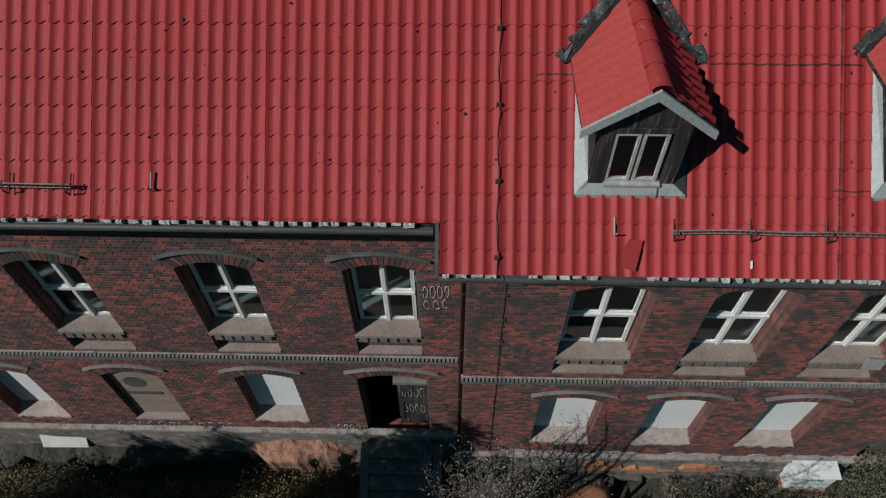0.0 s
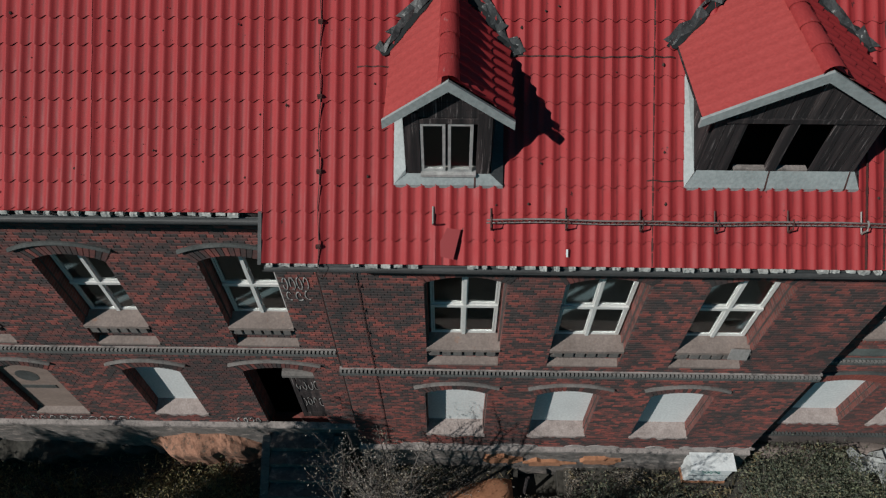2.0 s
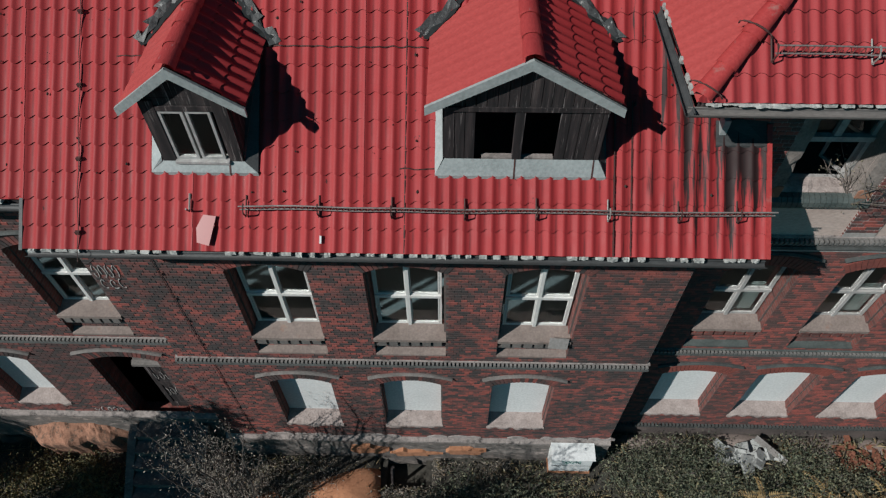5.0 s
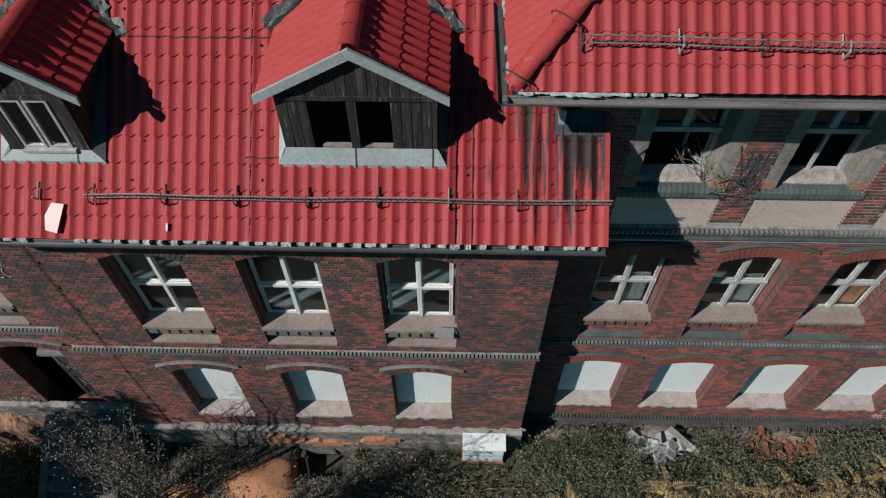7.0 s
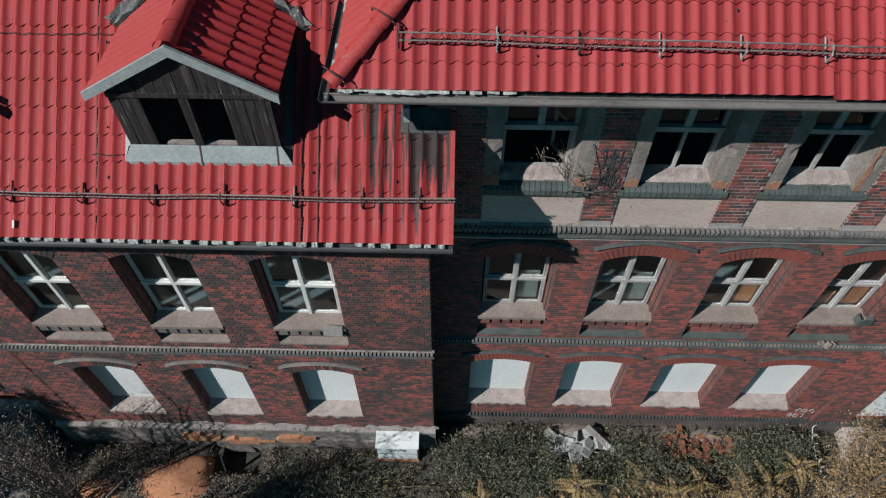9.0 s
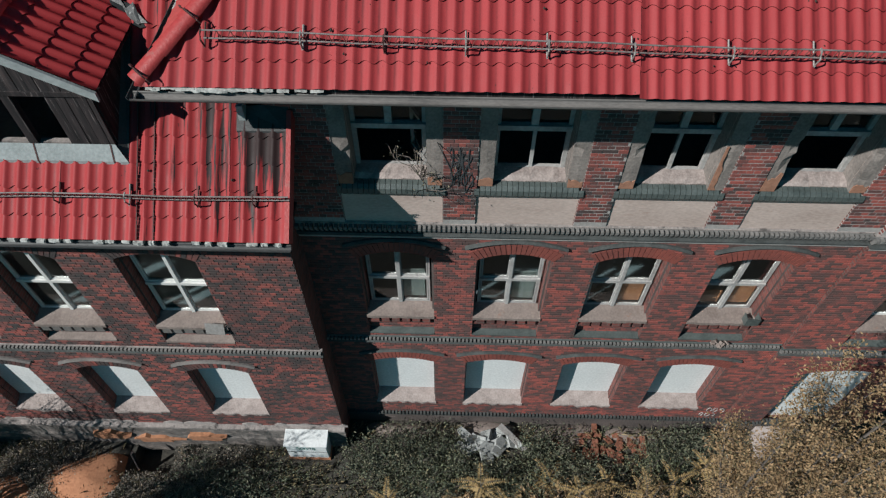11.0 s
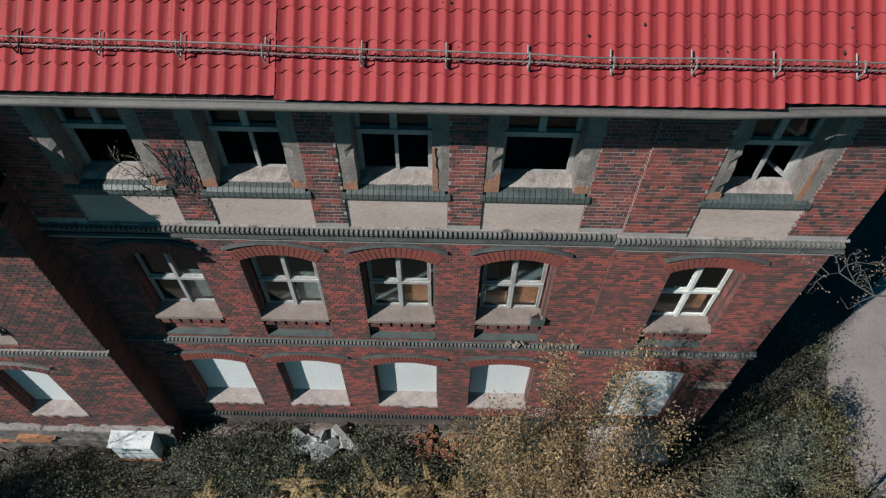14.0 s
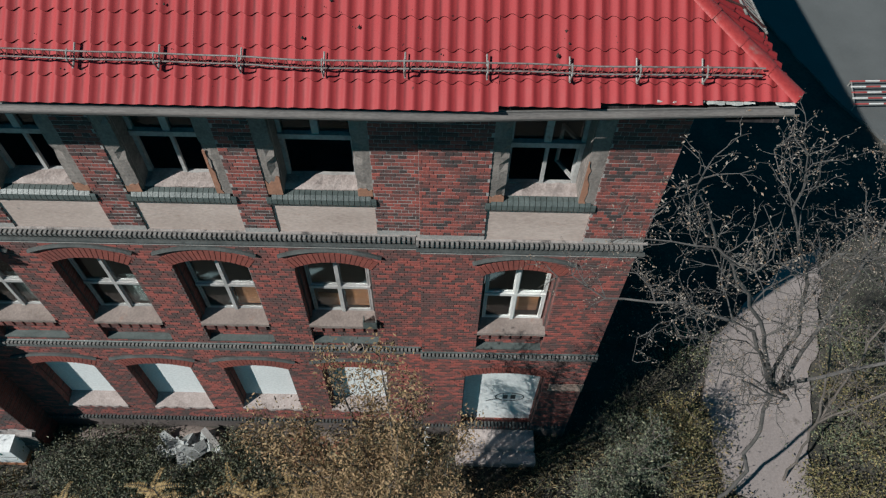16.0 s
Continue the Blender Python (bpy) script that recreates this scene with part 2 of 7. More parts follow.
M_DENTIL = speckled("sooty moulded brick", (0.030, 0.034, 0.034), (0.10, 0.105, 0.102), 0.85, 3, 30)
M_TOOTH = speckled("weathered moulded teeth", (0.085, 0.086, 0.084), (0.27, 0.255, 0.245), 0.85, 4, 30, stain=((0.05, 0.05, 0.05), -0.02))
M_LEDGE = speckled("pale ledge mortar", (0.17, 0.15, 0.14), (0.38, 0.33, 0.31), 0.9, 2.5, 25, stain=((0.07, 0.062, 0.06), 0.09), bumpy=0.8)
M_TEETH = speckled("pale foam and mortar", (0.20, 0.20, 0.19), (0.66, 0.66, 0.63), 0.9, 4.0, 30, stain=((0.05, 0.045, 0.042), 0.05), bumpy=0.8)
M_HOOD = speckled("weathered hood mortar", (0.10, 0.092, 0.086), (0.22, 0.20, 0.19), 0.9, 2.5, 25, stain=((0.07, 0.06, 0.06), 0.04))
M_PLINTH = speckled("damp plinth render", (0.075, 0.068, 0.064), (0.20, 0.178, 0.165), 0.95, 2.2, 14, stretch=(0.7, 1, 1.8), stain=((0.32, 0.265, 0.24), 0.085), bumpy=0.9)
M_FLAKE = speckled("flaking pale render", (0.26, 0.22, 0.205), (0.48, 0.43, 0.41), 0.95, 5.0, 30, stain=((0.24, 0.085, 0.06), 0.03), bumpy=0.8)
M_SOIL = speckled("soil and litter", (0.030, 0.030, 0.027), (0.085, 0.076, 0.062), 1.0, 0.8, 9, stain=((0.10, 0.072, 0.052), 0.0), bumpy=0.9)
M_SAND = speckled("orange sand", (0.34, 0.15, 0.08), (0.46, 0.22, 0.12), 1.0, 1.5, 14, stain=((0.10, 0.06, 0.04), 0.0), bumpy=0.8)
M_SAND_PINK = speckled("pinkish orange sand", (0.20, 0.105, 0.07), (0.40, 0.205, 0.135), 1.0, 3.0, 22, stain=((0.07, 0.06, 0.048), 0.09), bumpy=1.0)
M_CONC = speckled("old concrete", (0.20, 0.19, 0.18), (0.34, 0.32, 0.31), 0.95, 1.6, 22, stain=((0.10, 0.09, 0.08), -0.02))
M_ASPH = speckled("asphalt", (0.085, 0.09, 0.09), (0.13, 0.135, 0.135), 0.95, 0.4, 30)
M_DARK = speckled("pale teal inner plaster", (0.09, 0.13, 0.145), (0.16, 0.215, 0.23), 0.9, 1, 12)
M_BARK = speckled("bark", (0.085, 0.07, 0.06), (0.18, 0.155, 0.14), 0.95, 5, 40, stretch=(1, 1, 0.3))
M_LIP = speckled("dark red tile lip", (0.050, 0.014, 0.014), (0.16, 0.022, 0.024), 0.7, 3, 25)
M_BRANCH = speckled("grey twig", (0.058, 0.054, 0.053), (0.14, 0.128, 0.12), 0.9, 5, 40)


def leaf_material(name, cols):
    m = mat(name, cols[0], 0.7)
    g = m.node_tree.nodes.new("ShaderNodeNewGeometry")
    n = len(cols)
    c = ramp(m, g.outputs["Random Per Island"], [(k / (n - 1), q) for k, q in enumerate(cols)])
    base_color(m, c)
    return m


M_LEAF_YELLOW = leaf_material("ochre leaves", [(0.105, 0.070, 0.038), (0.24, 0.152, 0.078), (0.37, 0.242, 0.125), (0.15, 0.122, 0.06)])
M_LEAF_BROWN = leaf_material("withered brown leaves", [(0.07, 0.052, 0.040), (0.15, 0.105, 0.075), (0.24, 0.165, 0.115), (0.12, 0.10, 0.07)])
M_LEAF_PALE = leaf_material("pale dusty leaves", [(0.06, 0.056, 0.045), (0.14, 0.125, 0.10), (0.27, 0.245, 0.20), (0.15, 0.11, 0.065)])
M_LEAF_TUFT = leaf_material("withered grey-brown tufts", [(0.10, 0.085, 0.07), (0.20, 0.165, 0.135), (0.32, 0.27, 0.23), (0.22, 0.13, 0.075)])
M_LITTER = leaf_material("pale dusty litter", [(0.10, 0.09, 0.075), (0.22, 0.20, 0.17), (0.38, 0.34, 0.29), (0.22, 0.15, 0.09)])
M_LEAF_OLIVE = leaf_material("olive autumn leaves", [(0.06, 0.058, 0.028), (0.14, 0.125, 0.055), (0.21, 0.18, 0.075), (0.25, 0.17, 0.08)])
M_LEAF_GREEN = leaf_material("dull green leaves", [(0.046, 0.058, 0.037), (0.10, 0.118, 0.068), (0.155, 0.17, 0.094), (0.26, 0.21, 0.11)])
M_LEAF_IVY = leaf_material("dark ivy leaves", [(0.030, 0.040, 0.028), (0.070, 0.085, 0.055), (0.13, 0.145, 0.095), (0.21, 0.20, 0.13)])
M_LEAF_DARK = leaf_material("sparse dusty leaves", [(0.045, 0.046, 0.034), (0.09, 0.088, 0.058), (0.15, 0.135, 0.09), (0.24, 0.20, 0.13)])
M_GRASS = leaf_material("dry grass", [(0.07, 0.06, 0.034), (0.14, 0.115, 0.06), (0.22, 0.17, 0.09), (0.30, 0.24, 0.15)])


def glass_material():
    m = mat("dusty glass", (0.75, 0.8, 0.8), 0.06)
    b = m.node_tree.nodes["Principled BSDF"]
    b.inputs["Transmission Weight"].default_value = 1.0
    b.inputs["IOR"].default_value = 1.45
    return m


M_GLASS = glass_material()


# ---- mesh helpers ----
def attach(ob, parent):
    """Makes ob a part of parent; meshes are built in world places, so an empty's own place is taken off."""
    if parent:
        ob.parent = parent
        if parent.data is None:
            ob.matrix_parent_inverse = Matrix.Translation(-parent.location)


def mesh_object(name, verts, faces, material, parent=None, label="", smooth=False, mats=None, index=None):
    me = bpy.data.meshes.new(name)
    me.from_pydata([tuple(v) for v in verts], [], faces)
    for q in (mats or [material]):
        me.materials.append(q)
    if index:
        me.polygons.foreach_set("material_index", index)
    if smooth:
        me.polygons.foreach_set("use_smooth", [True] * len(me.polygons))
    me.update()
    ob = new(name, me)
    attach(ob, parent)
    if label:
        ob["label"] = label
    return ob


def part(name, bm, material, parent, label="", smooth=False):
    me = bpy.data.meshes.new(name)
    bm.to_mesh(me)
    bm.free()
    me.materials.append(material)
    if smooth:
        me.polygons.foreach_set("use_smooth", [True] * len(me.polygons))
    ob = new(name, me)
    attach(ob, parent)
    if label:
        ob["label"] = label
    return ob


def empty(name, at, label, category, group="", kind=""):
    ob = new(name)
    ob.location = at
    ob.empty_display_size = 0.1
    return tagged(ob, label, category, group, kind)


class Soup:
    """Collects boxes, prisms and strips as one vertex and face list."""
    def __init__(self):
        self.v, self.f = [], []

    def add(self, verts, faces):
        n = len(self.v)
        self.v += [tuple(q) for q in verts]
        self.f += [tuple(n + k for k in face) for face in faces]

    def box(self, a, b, m=None):
        (x0, y0, z0), (x1, y1, z1) = a, b
        vs = [Vector(q) for q in ((x0, y0, z0), (x1, y0, z0), (x1, y1, z0), (x0, y1, z0), (x0, y0, z1), (x1, y0, z1), (x1, y1, z1), (x0, y1, z1))]
        if m:
            vs = [m @ q for q in vs]
        self.add(vs, [(0, 3, 2, 1), (4, 5, 6, 7), (0, 1, 5, 4), (1, 2, 6, 5), (2, 3, 7, 6), (3, 0, 4, 7)])

    def prism(self, outline, y0, y1):
        """Closed outline of (x, z), pushed from y0 to y1."""
        n = len(outline)
        vs = [(x, y0, z) for x, z in outline] + [(x, y1, z) for x, z in outline]
        self.add(vs, [tuple(range(n)), tuple(range(2 * n - 1, n - 1, -1))] + [(k, n + k, n + (k + 1) % n, (k + 1) % n) for k in range(n)])

    def sweep_x(self, outline, x0, x1):
        """Closed outline of (y, z), pushed along x."""
        n = len(outline)
        vs = [(x0, y, z) for y, z in outline] + [(x1, y, z) for y, z in outline]
        self.add(vs, [tuple(range(n - 1, -1, -1)), tuple(range(n, 2 * n))] + [(k, (k + 1) % n, n + (k + 1) % n, n + k) for k in range(n)])

    def tube(self, pts, r, sides=6):
        pts = [Vector(p) for p in pts]
        rs = r if isinstance(r, (list, tuple)) else [r] * len(pts)
        rings = []
        for k, p in enumerate(pts):
            d = (pts[min(k + 1, len(pts) - 1)] - pts[max(k - 1, 0)]).normalized()
            a = d.orthogonal().normalized()
            b = d.cross(a)
            rings.append([p + rs[k] * (math.cos(t) * a + math.sin(t) * b) for t in (2 * math.pi * j / sides for j in range(sides))])
        vs = [q for ring in rings for q in ring]
        fs = [(k * sides + j, k * sides + (j + 1) % sides, (k + 1) * sides + (j + 1) % sides, (k + 1) * sides + j) for k in range(len(pts) - 1) for j in range(sides)]
        fs += [tuple(range(sides - 1, -1, -1)), tuple((len(pts) - 1) * sides + j for j in range(sides))]
        self.add(vs, fs)

    def make(self, name, material, parent=None, label="", smooth=False):
        return mesh_object(name, self.v, self.f, material, parent, label, smooth)


def box_part(name, a, b, material, parent=None, label="", bevel=0.0):
    s = Soup()
    s.box(a, b)
    if not bevel:
        return s.make(name, material, parent, label)
    bm = bmesh.new()
    vs = [bm.verts.new(q) for q in s.v]
    for face in s.f:
        bm.faces.new([vs[k] for k in face])
    bmesh.ops.bevel(bm, geom=bm.edges[:], offset=bevel, segments=2, affect='EDGES')
    return part(name, bm, material, parent, label)


# ---- brick walls with arched openings ----
class Opening:
    def __init__(self, cx, half, bottom, spring, rise):
        self.cx, self.half, self.bottom, self.spring, self.rise = cx, half, bottom, spring, rise

    def top(self, x):
        if self.rise <= 0:
            return self.spring
        r = (self.half ** 2 + self.rise ** 2) / (2 * self.rise)
        d = min(abs(x - self.cx), self.half)
        return self.spring + self.rise - r + math.sqrt(max(r * r - d * d, 0))

    def grown(self, g, up):
        return Opening(self.cx, self.half + g, self.bottom, self.spring, self.rise + up)

    def outline(self, n=10):
        pts = [(self.cx - self.half, self.bottom), (self.cx + self.half, self.bottom)]
        if self.rise <= 0:
            return pts + [(self.cx + self.half, self.spring), (self.cx - self.half, self.spring)]
        return pts + [(x, self.top(x)) for x in (self.cx + self.half * (1 - 2 * k / n) for k in range(n + 1))]


def wall_layer(name, x0, x1, z0, z1, y0, y1, holes, front, side, parent, label=""):
    """A slab from y0 to y1 with the holes going through it."""
    xs = {x0, x1}
    for o in holes:
        n = 10 if o.rise > 0 else 1
        xs |= {round(o.cx - o.half + 2 * o.half * k / n, 5) for k in range(n + 1)}
    xs = sorted(x for x in xs if x0 - 1e-6 <= x <= x1 + 1e-6)
    v, f, idx = [], [], []

    def quad(a, b, c, d, k):
        n = len(v)
        v.extend((a, b, c, d))
        f.append((n, n + 1, n + 2, n + 3))
        idx.append(k)
    for a, b in zip(xs, xs[1:]):
        mid = (a + b) / 2
        cuts = sorted((o.bottom, o.top(a), o.top(b)) for o in holes if abs(mid - o.cx) < o.half)
        la = lb = z0
        for bot, ta, tb in cuts + [(z1, z1, z1)]:
            if bot > la + 1e-6 or bot > lb + 1e-6:
                quad((a, y0, la), (b, y0, lb), (b, y0, bot), (a, y0, bot), 0)
                quad((b, y1, lb), (a, y1, la), (a, y1, bot), (b, y1, bot), 1)
            la, lb = ta, tb
    for o in holes:
        out = o.outline()
        for (ax, az), (bx, bz) in zip(out, out[1:] + out[:1]):
            quad((ax, y0, az), (ax, y1, az), (bx, y1, bz), (bx, y0, bz), 1)
    for x, s in ((x0, 1), (x1, 1)):
        quad((x, y0, z0), (x, y1, z0), (x, y1, z1), (x, y0, z1), 1)
    quad((x0, y0, z1), (x1, y0, z1), (x1, y1, z1), (x0, y1, z1), 1)
    return mesh_object(name, v, f, front, parent, label, mats=[front, side], index=idx)


COURSE, LONG, SHORT, JOINT, HEAD_JOINT = 0.070, 0.212, 0.106, 0.010, 0.007


def lay_bricks(soup, x0, x1, z0, z1, y, holes, rng, inside=None, picked=None, pick=None, depth=0.007):
    """Courses of stretchers and headers on the plane y; holes stay free. inside: openings outside of which nothing is laid."""
    k = math.ceil((z0 - 0.001) / COURSE)
    while (k + 1) * COURSE <= z1 + 0.02:
        za, zb = k * COURSE + JOINT / 2, (k + 1) * COURSE - JOINT / 2
        mid = (za + zb) / 2
        spans = [(x0, x1)]
        if inside is not None:
            spans = []
            for o in inside:
                if o.bottom <= mid <= o.spring + o.rise:
                    h = o.half
                    while h > 0.02 and o.top(o.cx + h) < mid:
                        h -= 0.03
                    spans.append((o.cx - h, o.cx + h))
        for o in holes:
            if o.bottom - 0.01 < mid < o.spring + o.rise:
                h = o.half
                while h > 0.02 and o.top(o.cx + h) < mid:
                    h -= 0.02
                lo, hi = o.cx - h, o.cx + h
                spans = [q for a, b in spans for q in ((a, min(b, lo)), (max(a, hi), b)) if q[1] - q[0] > 0.03]
        step = LONG if k % 2 else SHORT
        shift = (0.25 * LONG if k % 4 == 1 else 0.75 * LONG) if k % 2 else 0.0
        for a, b in spans:
            j = math.floor((a - shift) / step)
            while shift + j * step < b:
                xa, xb = max(a, shift + j * step), min(b, shift + (j + 1) * step)
                j += 1
                if xb - xa < 0.04:
                    continue
                full = xb - xa > step - 0.004
                xa, xb = xa + HEAD_JOINT / 2, xb - HEAD_JOINT / 2
                if picked is not None and full and len(picked) < 300 and pick(xa, mid):
                    picked.append((xa, za, step > 0.2, y, rng.uniform(-0.003, 0.003)))
                    continue
                p = depth + rng.uniform(-0.0025, 0.003)
                if rng.random() < 0.018:
                    p = 0.001
                e = 0.003
                soup.add([(xa, y, za), (xb, y, za), (xb, y, zb), (xa, y, zb), (xa + e, y - p, za + e), (xb - e, y - p, za + e), (xb - e, y - p, zb - e), (xa + e, y - p, zb - e)],
                         [(4, 5, 6, 7), (0, 1, 5, 4), (1, 2, 6, 5), (2, 3, 7, 6), (3, 0, 4, 7)])
        k += 1


def voussoirs(soup, o, y, deep=0.25, proud=0.015):
    """Rowlock arch of bricks on edge over an opening."""
    r = (o.half ** 2 + o.rise ** 2) / (2 * o.rise)
    cz = o.spring + o.rise - r
    a1 = math.asin(o.half / r) + 0.02
    n = max(8, round(2 * a1 * r / 0.077))
    for k in range(n):
        t0, t1 = -a1 + 2 * a1 * (k + 0.07) / n, -a1 + 2 * a1 * (k + 0.93) / n
        q = [(o.cx + rr * math.sin(t), cz + rr * math.cos(t)) for rr, t in ((r + 0.002, t0), (r + 0.002, t1), (r + deep, t1), (r + deep, t0))]
        soup.prism(q, y - proud, y + 0.01)


def hood(soup, o, y, inner=0.26, thick=0.06, out=0.07, extra=0.1):
    """Projecting label moulding that follows the arch."""
    r = (o.half ** 2 + o.rise ** 2) / (2 * o.rise)
    r *= 1.35          # flatter than the arch itself
    cz = o.spring + o.rise - r
    a1 = math.asin((o.half + extra + 0.09) / (r + inner))
    n = 22
    pr = [(r + inner, 0.0), (r + inner, -out * 0.75), (r + inner + thick * 0.45, -out), (r + inner + thick, -out * 0.55), (r + inner + thick, 0.0)]
    vs = []
    for k in range(n + 1):
        t = -a1 + 2 * a1 * k / n
        vs += [(o.cx + q * math.sin(t), y + d, cz + q * math.cos(t)) for q, d in pr]
    m = len(pr)
    fs = [(k * m + j, k * m + j + 1, (k + 1) * m + j + 1, (k + 1) * m + j) for k in range(n) for j in range(m - 1)]
    fs += [tuple(range(m)), tuple(n * m + j for j in range(m - 1, -1, -1))]
    soup.add(vs, fs)


def dentil_belt(parent, x0, x1, y, top, ledge_label, step=0.077, size=0.045, drop=0.16, out=0.03, ledge=None, tooth=0.08):
    """Ledge with sloped mortar top, a row of moulded teeth and a rounded course under them."""
    s = Soup()
    s.sweep_x([(y + 0.02, top + 0.02), (y - out, top), (y - out, top - 0.024), (y + 0.02, top - 0.024)], x0, x1)
    s.make("ledge", ledge or M_LEDGE, parent, ledge_label)
    s = Soup()
    x = x0
    while x < x1 - size:
        s.sweep_x([(y + 0.01, top - 0.026), (y - tooth, top - 0.030), (y - tooth, top - 0.085), (y - 0.03, top - drop + 0.03), (y + 0.01, top - drop + 0.03)], x, x + size)
        x += step
    s.make("dentil_course", M_TOOTH, parent)["kind"] = "stuff"
    s = Soup()
    s.sweep_x([(y + 0.01, top - drop + 0.027), (y - 0.055, top - drop + 0.027), (y - 0.075, top - drop - 0.01), (y - 0.055, top - drop - 0.045), (y + 0.01, top - drop - 0.05)], x0, x1)
    s.make("string_course", M_DENTIL, parent)
# ---- the plan: three fronts of one brick range, west, middle and east ----
GROUND = -2.75
YA, YB, YC, YC3 = 6.07, 5.83, 6.43, 6.38
A_UP = [Opening(cx, 0.575, 2.28, 4.86, 0.17) for cx in (-11.4, -8.8, -6.18, -3.51, -0.93)]
B_UP = [Opening(cx, 0.645, 2.12, 4.72, 0.17) for cx in (2.65, 4.83, 7.05)]
C_UP = [Opening(cx, 0.635, 1.60, 4.09, 0.18) for cx in (10.75, 12.76, 14.77, 16.81, 19.98)]
A_LOW = [Opening(cx, 0.575, -0.78, 1.24, 0.17) for cx in (-11.4, -8.8, -6.16, -3.51)]
A_DOOR = Opening(-0.98, 0.69, -1.55, 1.28, 0.17)
B_LOW = [Opening(cx, 0.62, -1.10, 0.93, 0.18) for cx in (2.55, 4.77, 7.02)]
C_LOW = [Opening(cx, 0.675, -1.56, 0.44, 0.15) for cx in (10.70, 12.72, 14.78, 16.84)]
C_DOOR = Opening(20.03, 0.85, -2.32, 0.42, 0.17)
C_TOP = [Opening(cx, 0.762, 5.072, 7.75, 0.0) for cx in (10.79, 12.81, 14.84, 16.87, 20.04)]
STEP_X = 18.29      # the east end stands a little proud from here
END_X = 21.73
rng = random.Random(7)

wall_west = empty("wall_west", (-6, YA, GROUND), "sooty red brick front with arched windows and plinth", "wall", kind="structure")
wall_middle = empty("wall_middle", (4.8, YB, GROUND), "dark red brick front standing forward under a red roof", "wall", kind="structure")
wall_east = empty("wall_east", (15, YC, GROUND), "three-storey red brick front with arched windows", "wall", kind="structure")


def narrower(o, g=0.035, bottom=None):
    return Opening(o.cx, o.half - g, o.bottom if bottom is None else bottom, o.spring - 0.01, o.rise - 0.01)


def front(parent, x0, x1, z0, z1, y, ups, lows, sill_ups, pick=None, picked=None, arches=True, base=None):
    """Outer leaf with bays, inner leaf with the window holes, and the bricks of both."""
    bays = ups + lows
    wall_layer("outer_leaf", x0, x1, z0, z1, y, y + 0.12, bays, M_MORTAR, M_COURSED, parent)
    inner = [narrower(o, bottom=sz - 0.075) for o, sz in zip(ups, sill_ups)] + [narrower(o, 0.02) for o in lows]
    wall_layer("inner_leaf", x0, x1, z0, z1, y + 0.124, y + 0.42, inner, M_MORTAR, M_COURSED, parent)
    s = Soup()
    lay_bricks(s, x0, x1, base if base is not None else z0, z1, y, [o.grown(0.0, 0.25) if arches else o for o in bays], rng, picked=picked, pick=pick)
    lay_bricks(s, x0, x1, z0, z1, y + 0.124, inner, rng, inside=[o for o in ups])
    ob = s.make("brickwork", M_BRICK_EAST if parent is wall_east else M_BRICK, parent)
    ob["kind"] = "stuff"
    s = Soup()
    for o in bays:
        voussoirs(s, o, y)
    ob = s.make("arch_bricks", M_ARCH if parent is wall_east else M_BRICK, parent, "rowlock arches of red brick on edge")
    ob["kind"] = "stuff"


front(wall_west, -14.0, 0.40, GROUND - 0.4, 6.55, YA, A_UP, A_LOW + [A_DOOR], [3.02] * 5, base=-1.25)
front(wall_middle, 0.40, 9.24, GROUND - 0.4, 6.05, YB, B_UP, B_LOW, [2.78] * 3, base=-1.80)
front(wall_east, 9.24, STEP_X, GROUND - 0.4, 4.70, YC, C_UP[:4], C_LOW, [2.34] * 4, base=-2.2)
front(wall_east, STEP_X, END_X, GROUND - 0.4, 4.70, YC - 0.07, C_UP[4:], [C_DOOR], [2.30], base=-2.2)

# top storey of the east range: piers between rendered bays
PICKED = []
for xa, xb, yy, bays in ((9.24, STEP_X, YC3, C_TOP[:4]), (STEP_X, END_X, YC3 - 0.07, C_TOP[4:])):
    wall_layer("pier_leaf", xa, xb, 4.70, 8.12, yy, yy + 0.10, bays, M_MORTAR_PALE, M_COURSED_PALE, wall_east)
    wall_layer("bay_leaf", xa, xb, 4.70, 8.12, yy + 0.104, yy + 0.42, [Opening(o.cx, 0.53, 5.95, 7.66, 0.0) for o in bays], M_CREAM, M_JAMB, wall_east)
    s = Soup()
    lay_bricks(s, xa, xb, 5.12, 8.10, yy, bays, rng, picked=PICKED, pick=lambda x, z: 13.4 < x < 18.2 and 5.1 < z < 6.95)
    ob = s.make("brickwork", M_BRICK_TOP, wall_east)
    ob["kind"] = "stuff"
# side and back walls, floors and partitions that close the range
for nm, a, b in (("side_wall", (9.04, 6.85, GROUND - 0.4), (9.24, 18.0, 8.1)), ("side_wall", (END_X - 0.38, 6.80, GROUND - 0.4), (END_X - 0.001, 18.0, 8.1)),
                 ("back_wall", (9.04, 18.0, GROUND - 0.4), (END_X, 18.3, 8.1))):
    box_part(nm, a, b, M_COURSED, wall_east)
for nm, a, b in (("back_wall", (-14.0, 14.0, GROUND - 0.4), (9.0, 14.3, 6.0)), ("side_wall", (-14.3, 6.1, GROUND - 0.4), (-14.0, 14.3, 6.0))):
    box_part(nm, a, b, M_COURSED, wall_west)
box_part("return_wall", (8.86, YB + 0.425, GROUND - 0.4), (9.24, 6.84, 6.05), M_COURSED, wall_middle)
for z in (1.7, 5.3):
    tagged(box_part("floor_west", (-13.9, 6.52, z - 0.25), (8.8, 13.9, z), M_DARK), "dusty upper floor inside the low range", "floor", kind="structure")
for z in (1.0, 4.95, 8.25):
    tagged(box_part("floor_east", (9.3, 6.88, z - 0.25), (END_X - 0.42, 16.9, z), M_DARK), "dusty upper floor inside the tall range", "floor", kind="structure")
